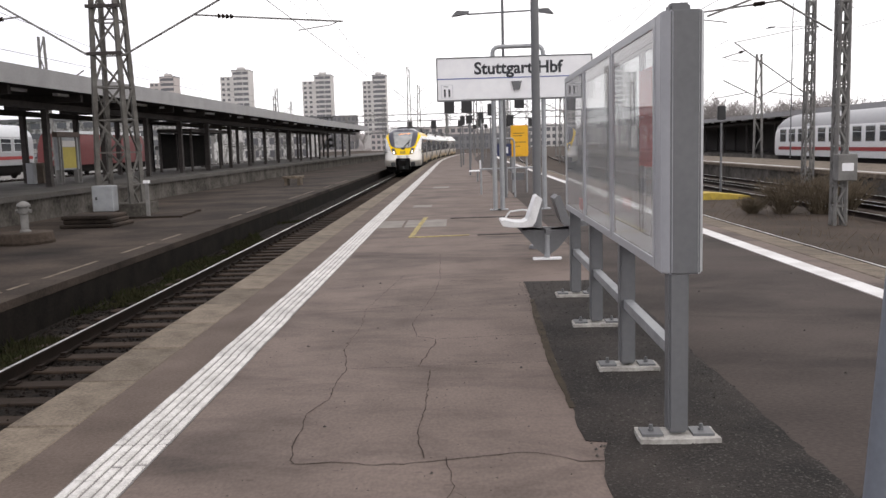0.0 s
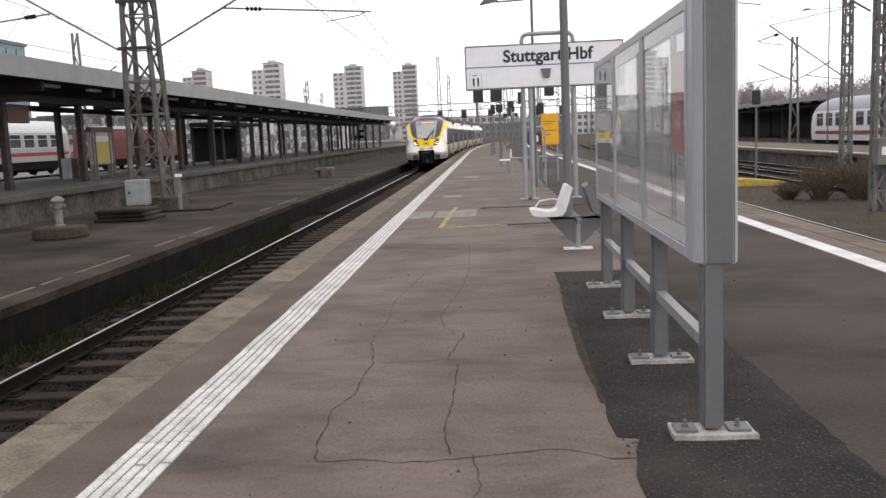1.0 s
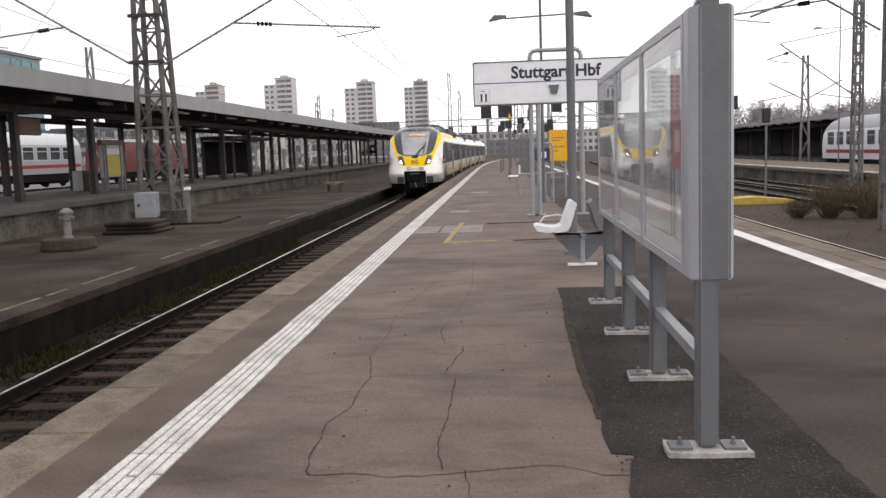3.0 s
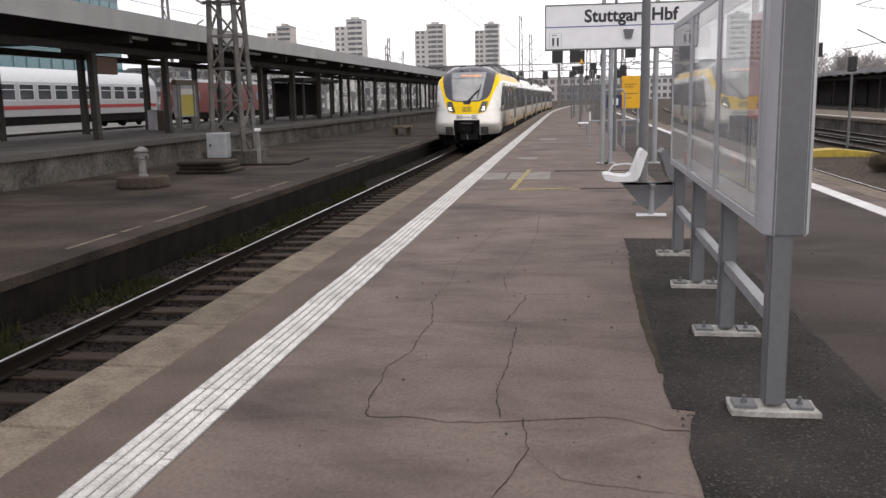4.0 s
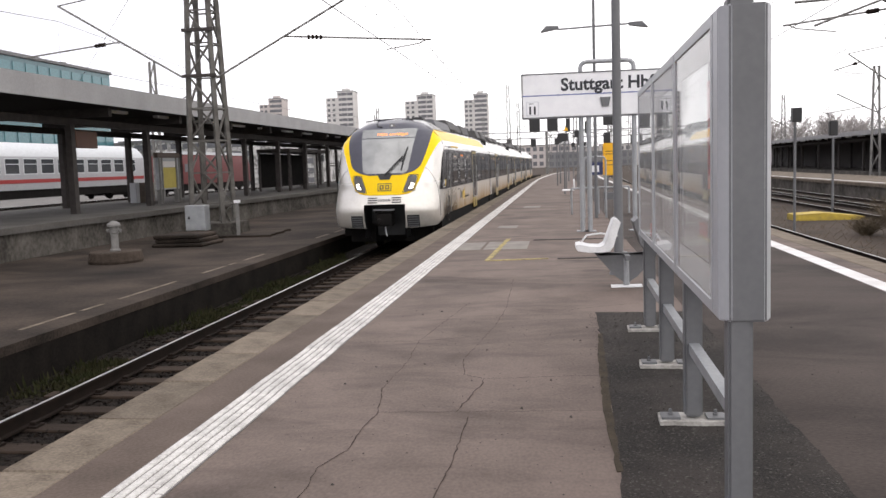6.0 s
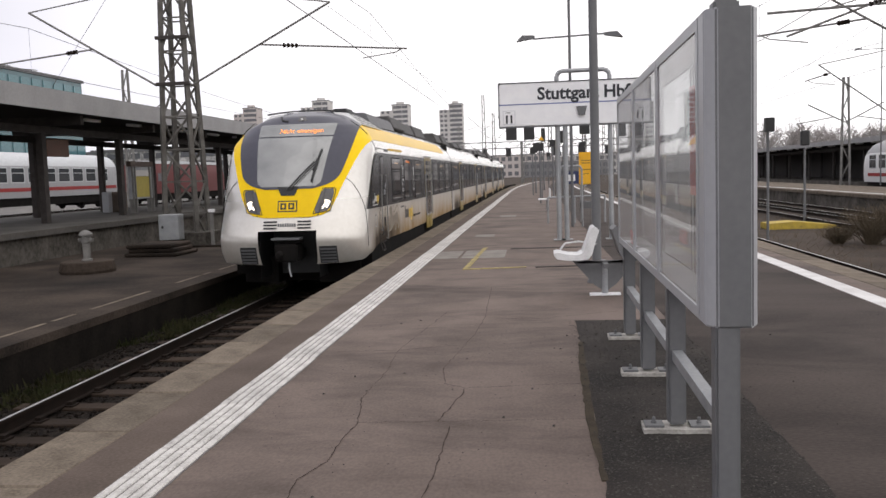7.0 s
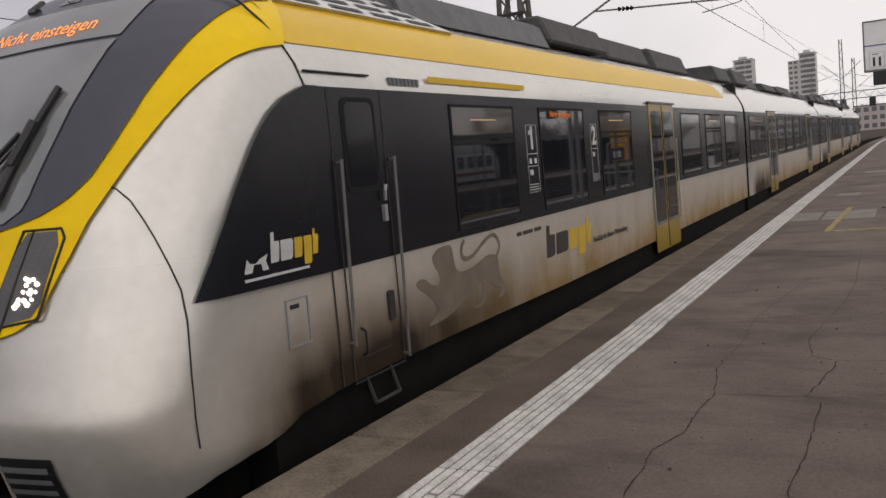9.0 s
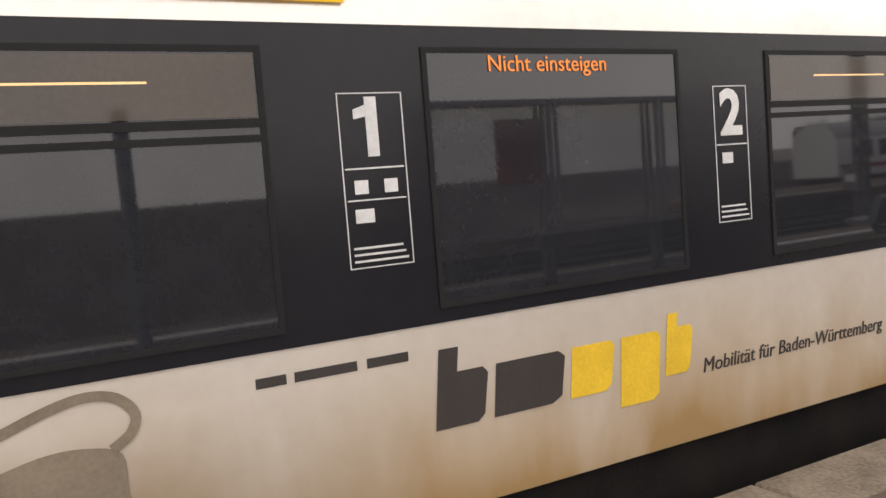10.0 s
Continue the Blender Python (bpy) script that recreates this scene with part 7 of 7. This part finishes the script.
yw = thing("buffer_ramp", "yellow painted wedge-shaped stop block", "track stop", pose(10.9, 37, -1.05))
b = bmesh.new()
v = [b.verts.new(p) for p in ((-1.3, -0.5, 0), (1.6, -0.5, 0), (1.6, 0.7, 0), (-1.3, 0.7, 0), (-1.3, -0.5, 0.24), (-0.2, -0.5, 0.30), (-0.2, 0.7, 0.30), (-1.3, 0.7, 0.24), (1.6, -0.5, 0.10), (1.6, 0.7, 0.10))]
for f in ((0, 1, 2, 3), (4, 7, 6, 5), (5, 6, 9, 8), (0, 4, 5, 8, 1), (3, 2, 9, 6, 7), (0, 3, 7, 4), (1, 8, 9, 2)):
    b.faces.new([v[i] for i in f])
part("wedge", b, mat("dirty_yellow_paint", (0.50, 0.36, 0.04), (0.3, 0.22, 0.04), 0.7), yw)
nb = cabinet("mast_switch_box", "grey switch box with a white plate on the mast", "box", 10.9, 24.62, 0.35, 0.55, 0.25, 0.75, MAST)
b = quick(box, -0.16, 0.16, -0.19, -0.176, 0.28, 0.5)
part("plate", b, SIGN_WHITE, nb)
tbm = quick(box, 7.80, 8.10, 29.9, 30.1, 2.62, 3.08)
db_ = thing("signal_board", "dark square board on a slim mast", "signal", pose(0, 0, 0))
part("board", tbm, BLACK, db_)
b = bmesh.new()
tube(b, (7.95, 30.16, -1.05), (7.95, 30.16, 3.0), 0.045)
part("post", b, GREY_POST, db_)


lp = thing("leaning_post", "blue-grey steel post leaning slightly beside the showcase", "post", pose(0.967, 2.0, 0))
b = bmesh.new()
tube(b, (0, 0, 0), (0.15, 0, 2.2), 0.06, seg=16)
part("pipe", b, mat("blue_grey_paint", (0.17, 0.19, 0.22), (0.13, 0.145, 0.17), 0.5), lp, smooth=True)
b = quick(box, -0.1, 0.1, -0.1, 0.1, 0, 0.02)
part("foot", b, GALV, lp)


# ---- bare shrubs, trees and weeds ----
def twigs(bm, base, h, spread, n, rng, r=0.012, depth=2):
    for _ in range(n):
        a, t = rng.uniform(0, 2 * math.pi), rng.uniform(0.2, 1.0) * spread
        p = Vector(base) + Vector((rng.uniform(-0.2, 0.2) * spread, rng.uniform(-0.2, 0.2) * spread, 0))
        q = p + Vector((math.cos(a) * t, math.sin(a) * t, h * rng.uniform(0.5, 1.0)))
        tube(bm, p, q, r, r * 0.4, 3)
        if depth:
            for _ in range(4):
                m = p.lerp(q, rng.uniform(0.35, 0.95))
                e = m + Vector((rng.uniform(-1, 1), rng.uniform(-1, 1), rng.uniform(0.1, 1.0))).normalized() * h * rng.uniform(0.2, 0.4)
                tube(bm, m, e, r * 0.6, r * 0.25, 3)


rng = random.Random(9)
for x, y, h, sp in ((10.9, 29.2, 1.25, 1.1), (12.0, 28.8, 1.4, 1.25), (13.2, 29.6, 1.2, 1.1), (10.0, 29.6, 0.6, 0.7)):
    s = thing("bare_shrub", "leafless brown shrub in the yard", "shrub", pose(x, y, -1.05), group="bare shrubs")
    b = bmesh.new()
    twigs(b, (0, 0, 0), h, sp, 150, rng, 0.011)
    part("crown", b, TWIG, s)
b = bmesh.new()
for _ in range(900):
    x, y = rng.uniform(7.7, 13), rng.uniform(9, 45)
    tube(b, (x, y, -1.05), (x + rng.uniform(-0.2, 0.2), y + rng.uniform(-0.2, 0.2), -1.05 + rng.uniform(0.06, 0.24)), 0.007, 0.002, 3)
tagged(new("dry_weeds", mesh_of("dry_weeds", b, TWIG)), "dry brown weeds in the yard", "weeds", kind="stuff")
b = bmesh.new()
for _ in range(34000):
    y = rng.uniform(4, 30)
    x = -5.25 - abs(rng.gauss(0, 0.42))
    if x < -6.2 or noise.noise(Vector((x * 0.8, y * 0.45, 2.0))) < -0.12:
        continue
    a, h = rng.uniform(0, 6.28), rng.uniform(0.03, 0.13 + 0.22 * max(0.0, -5.75 - x)) * (0.7 + 0.6 * noise.noise(Vector((x * 1.5, y * 1.1, 5.0))))
    q = Vector((math.cos(a), math.sin(a), 0)) * 0.019
    c = Vector((x, y, -0.96))
    tip = c + Vector((rng.uniform(-0.06, 0.06), rng.uniform(-0.06, 0.06), h))
    b.faces.new([b.verts.new(c - q), b.verts.new(c + q), b.verts.new(tip)])
tagged(new("track_weeds", mesh_of("track_weeds", b, GRASS)), "low green weeds along the track bed wall", "weeds", kind="stuff")


def far_tree(x, y, h, rng):
    s = thing("bare_tree", "leafless tree on the slope behind the station", "tree", pose(x, y, -1), group="bare trees")
    b = bmesh.new()
    tube(b, (0, 0, 0), (rng.uniform(-0.5, 0.5), 0, h * 0.55), h * 0.022, h * 0.012, 6)
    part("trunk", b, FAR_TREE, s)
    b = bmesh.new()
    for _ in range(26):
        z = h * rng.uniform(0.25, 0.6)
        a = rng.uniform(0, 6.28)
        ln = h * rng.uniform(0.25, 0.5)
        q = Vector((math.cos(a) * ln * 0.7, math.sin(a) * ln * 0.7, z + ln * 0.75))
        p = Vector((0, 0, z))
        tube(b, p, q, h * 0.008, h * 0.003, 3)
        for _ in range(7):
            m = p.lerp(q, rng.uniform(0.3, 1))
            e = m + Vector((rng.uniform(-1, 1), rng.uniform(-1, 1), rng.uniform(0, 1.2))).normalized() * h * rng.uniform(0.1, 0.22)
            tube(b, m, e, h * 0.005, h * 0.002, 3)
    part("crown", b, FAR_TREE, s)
    return s


protos = [far_tree(100 + 9 * k, 300 + 4 * k, 14 + 1.6 * k, rng) for k in range(4)]
for k in range(56):
    x, y = 70 + k * 2.6 + rng.uniform(-2, 2), 285 + rng.uniform(0, 60)
    t_ = copy_thing(protos[k % 4], pose(x, y, -1.05, 0, 0, rng.uniform(0, 360)))
for k in range(40):
    x, y = -110 + k * 6 + rng.uniform(-3, 3), 560 + rng.uniform(-40, 40)
    copy_thing(protos[k % 4], pose(x, y, -1.05, 0, 0, rng.uniform(0, 360)))
bm = bmesh.new()
hill = [[bm.verts.new((60 + 22 * i, 330 + 40 * j, -1 + (7 + 5 * noise.noise(Vector((i * 0.5, j * 0.4, 0)))) * min(j, 3) / 3)) for j in range(5)] for i in range(14)]
for i in range(13):
    for j in range(4):
        bm.faces.new((hill[i][j], hill[i + 1][j], hill[i + 1][j + 1], hill[i][j + 1]))
structure("wooded_slope", bm, FAR_TREE, "greyish wooded slope behind the station, with haze in its colour", "hill")
bm = bmesh.new()
hill = [[bm.verts.new((-260 + 24 * i, 590 + 30 * j, -1 + (13 + 6 * noise.noise(Vector((i * 0.4, j * 0.5, 7)))) * min(j, 3) / 3)) for j in range(5)] for i in range(22)]
for i in range(21):
    for j in range(4):
        bm.faces.new((hill[i][j], hill[i + 1][j], hill[i + 1][j + 1], hill[i][j + 1]))
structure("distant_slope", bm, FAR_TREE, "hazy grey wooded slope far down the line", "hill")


# ---- pieces: edge slabs, tactile tiles, sleepers ----
def laid(name, me, parent, xs, ys, z, jitter=0.0, seed=1):
    r = random.Random(seed)
    for y in ys:
        for x in xs:
            o = new(name, me)
            o.parent = parent
            d = bend(y)
            o.location = (x + d, y, z + r.uniform(-jitter, jitter))
            o.rotation_euler = (0, 0, -math.atan2(max(0.0, y - 75) / 850, 1))


platform_ob = bpy.data.objects["platform"]
b = quick(box, -0.215, 0.215, 0.006, 0.974, -0.17, 0.0)
bevel(b, 0.012, 1)
edge_mesh = mesh_of("edge_slab", b, CONCRETE)
laid("edge_slab", edge_mesh, platform_ob, [PLAT_L + 0.215], np.arange(-9.83, 145, 0.98), 0.0, 0.003)
b = quick(box, -0.20, 0.20, 0.006, 0.974, -0.17, 0.0)
bevel(b, 0.012, 1)
laid("edge_slab", mesh_of("edge_slab", b, CONCRETE), platform_ob, [PLAT_R - 0.20], np.arange(-5.3, 145, 0.98), 0.0, 0.003, 2)
tile_meshes = []
for kind in range(5):
    rt = random.Random(40 + kind)
    b = bmesh.new()
    box(b, -0.155, 0.155, 0.004, 0.496, -0.02, 0.002)
    for k in range(5):
        x = -0.122 + 0.061 * k
        cuts = [0.004, 0.496]
        if rt.random() < 0.4:
            g = rt.uniform(0.06, 0.42)
            cuts = [0.004, g, g + rt.uniform(0.012, 0.03), 0.496]
        for y0, y1 in zip(cuts[::2], cuts[1::2]):
            v = [b.verts.new(p) for p in ((x - 0.0235, y0, 0.002), (x + 0.0235, y0, 0.002), (x + 0.019, y0 + 0.004, 0.008), (x - 0.019, y0 + 0.004, 0.008), (x - 0.0235, y1, 0.002), (x + 0.0235, y1, 0.002), (x + 0.019, y1 - 0.004, 0.008), (x - 0.019, y1 - 0.004, 0.008))]
            for f in ((3, 2, 6, 7), (0, 3, 7, 4), (1, 5, 6, 2), (0, 1, 2, 3), (4, 7, 6, 5)):
                b.faces.new([v[i] for i in f]).material_index = 1
    tile_meshes.append(mesh_of("tactile_tile", b, TILE_GROOVE, WHITE_TILE))
rt = random.Random(12)
order = [tile_meshes[rt.choice((0, 1, 2, 3, 4))] for _ in range(296)]
for k, me in enumerate(order):
    laid("tactile_tile", me, platform_ob, [-1.77 + rt.uniform(-0.004, 0.004)], [-3.0 + 0.5 * k], 0.0, 0.0015, k)
bm = bmesh.new()
strip(bm, 4.02, 4.26, -0.004, 0.002, -14, 150)
structure("safety_line", bm, WHITE_LINE, "white painted safety line along the platform", "marking")
b = quick(box, -1.3, 1.3, -0.12, 0.12, -0.15, 0.0)
bevel(b, 0.012, 1)
sl_mesh = mesh_of("sleeper", b, SLEEPER)
laid("sleeper", sl_mesh, main_track, [XC], np.arange(-4, 120, 0.63), -0.925, 0.006, 4)
b = bmesh.new()
box(b, -0.16, 0.16, -0.08, 0.08, -0.002, 0.02)
for s in (-1, 1):
    box(b, s * 0.10 - 0.035, s * 0.10 + 0.035, -0.04, 0.04, 0.02, 0.055)
pl_mesh = mesh_of("rail_fastening", b, RAIL_RUST)
laid("rail_fastening", pl_mesh, main_track, [XC - 0.753], np.arange(-4, 60, 0.63), -0.925, 0.0, 5)
b = bmesh.new()
rs = random.Random(31)
for k in range(9000):
    y = rs.uniform(4.5, 22)
    x = rs.uniform(-6.1, -3.2)
    c = Vector((x, y, -0.955 + rs.uniform(-0.01, 0.012)))
    u = rs.uniform(0.014, 0.034)
    q = Euler((rs.uniform(0, 3), rs.uniform(0, 3), rs.uniform(0, 3))).to_matrix()
    v = [b.verts.new(c + q @ Vector(p) * u) for p in ((1, 0, -0.5), (-0.6, 0.9, -0.4), (-0.5, -0.9, -0.5), (0.1, 0.1, 0.9))]
    for f in ((0, 2, 1), (0, 1, 3), (1, 2, 3), (2, 0, 3)):
        b.faces.new([v[i] for i in f])
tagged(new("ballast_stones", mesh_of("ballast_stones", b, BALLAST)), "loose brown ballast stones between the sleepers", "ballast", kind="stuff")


motions()
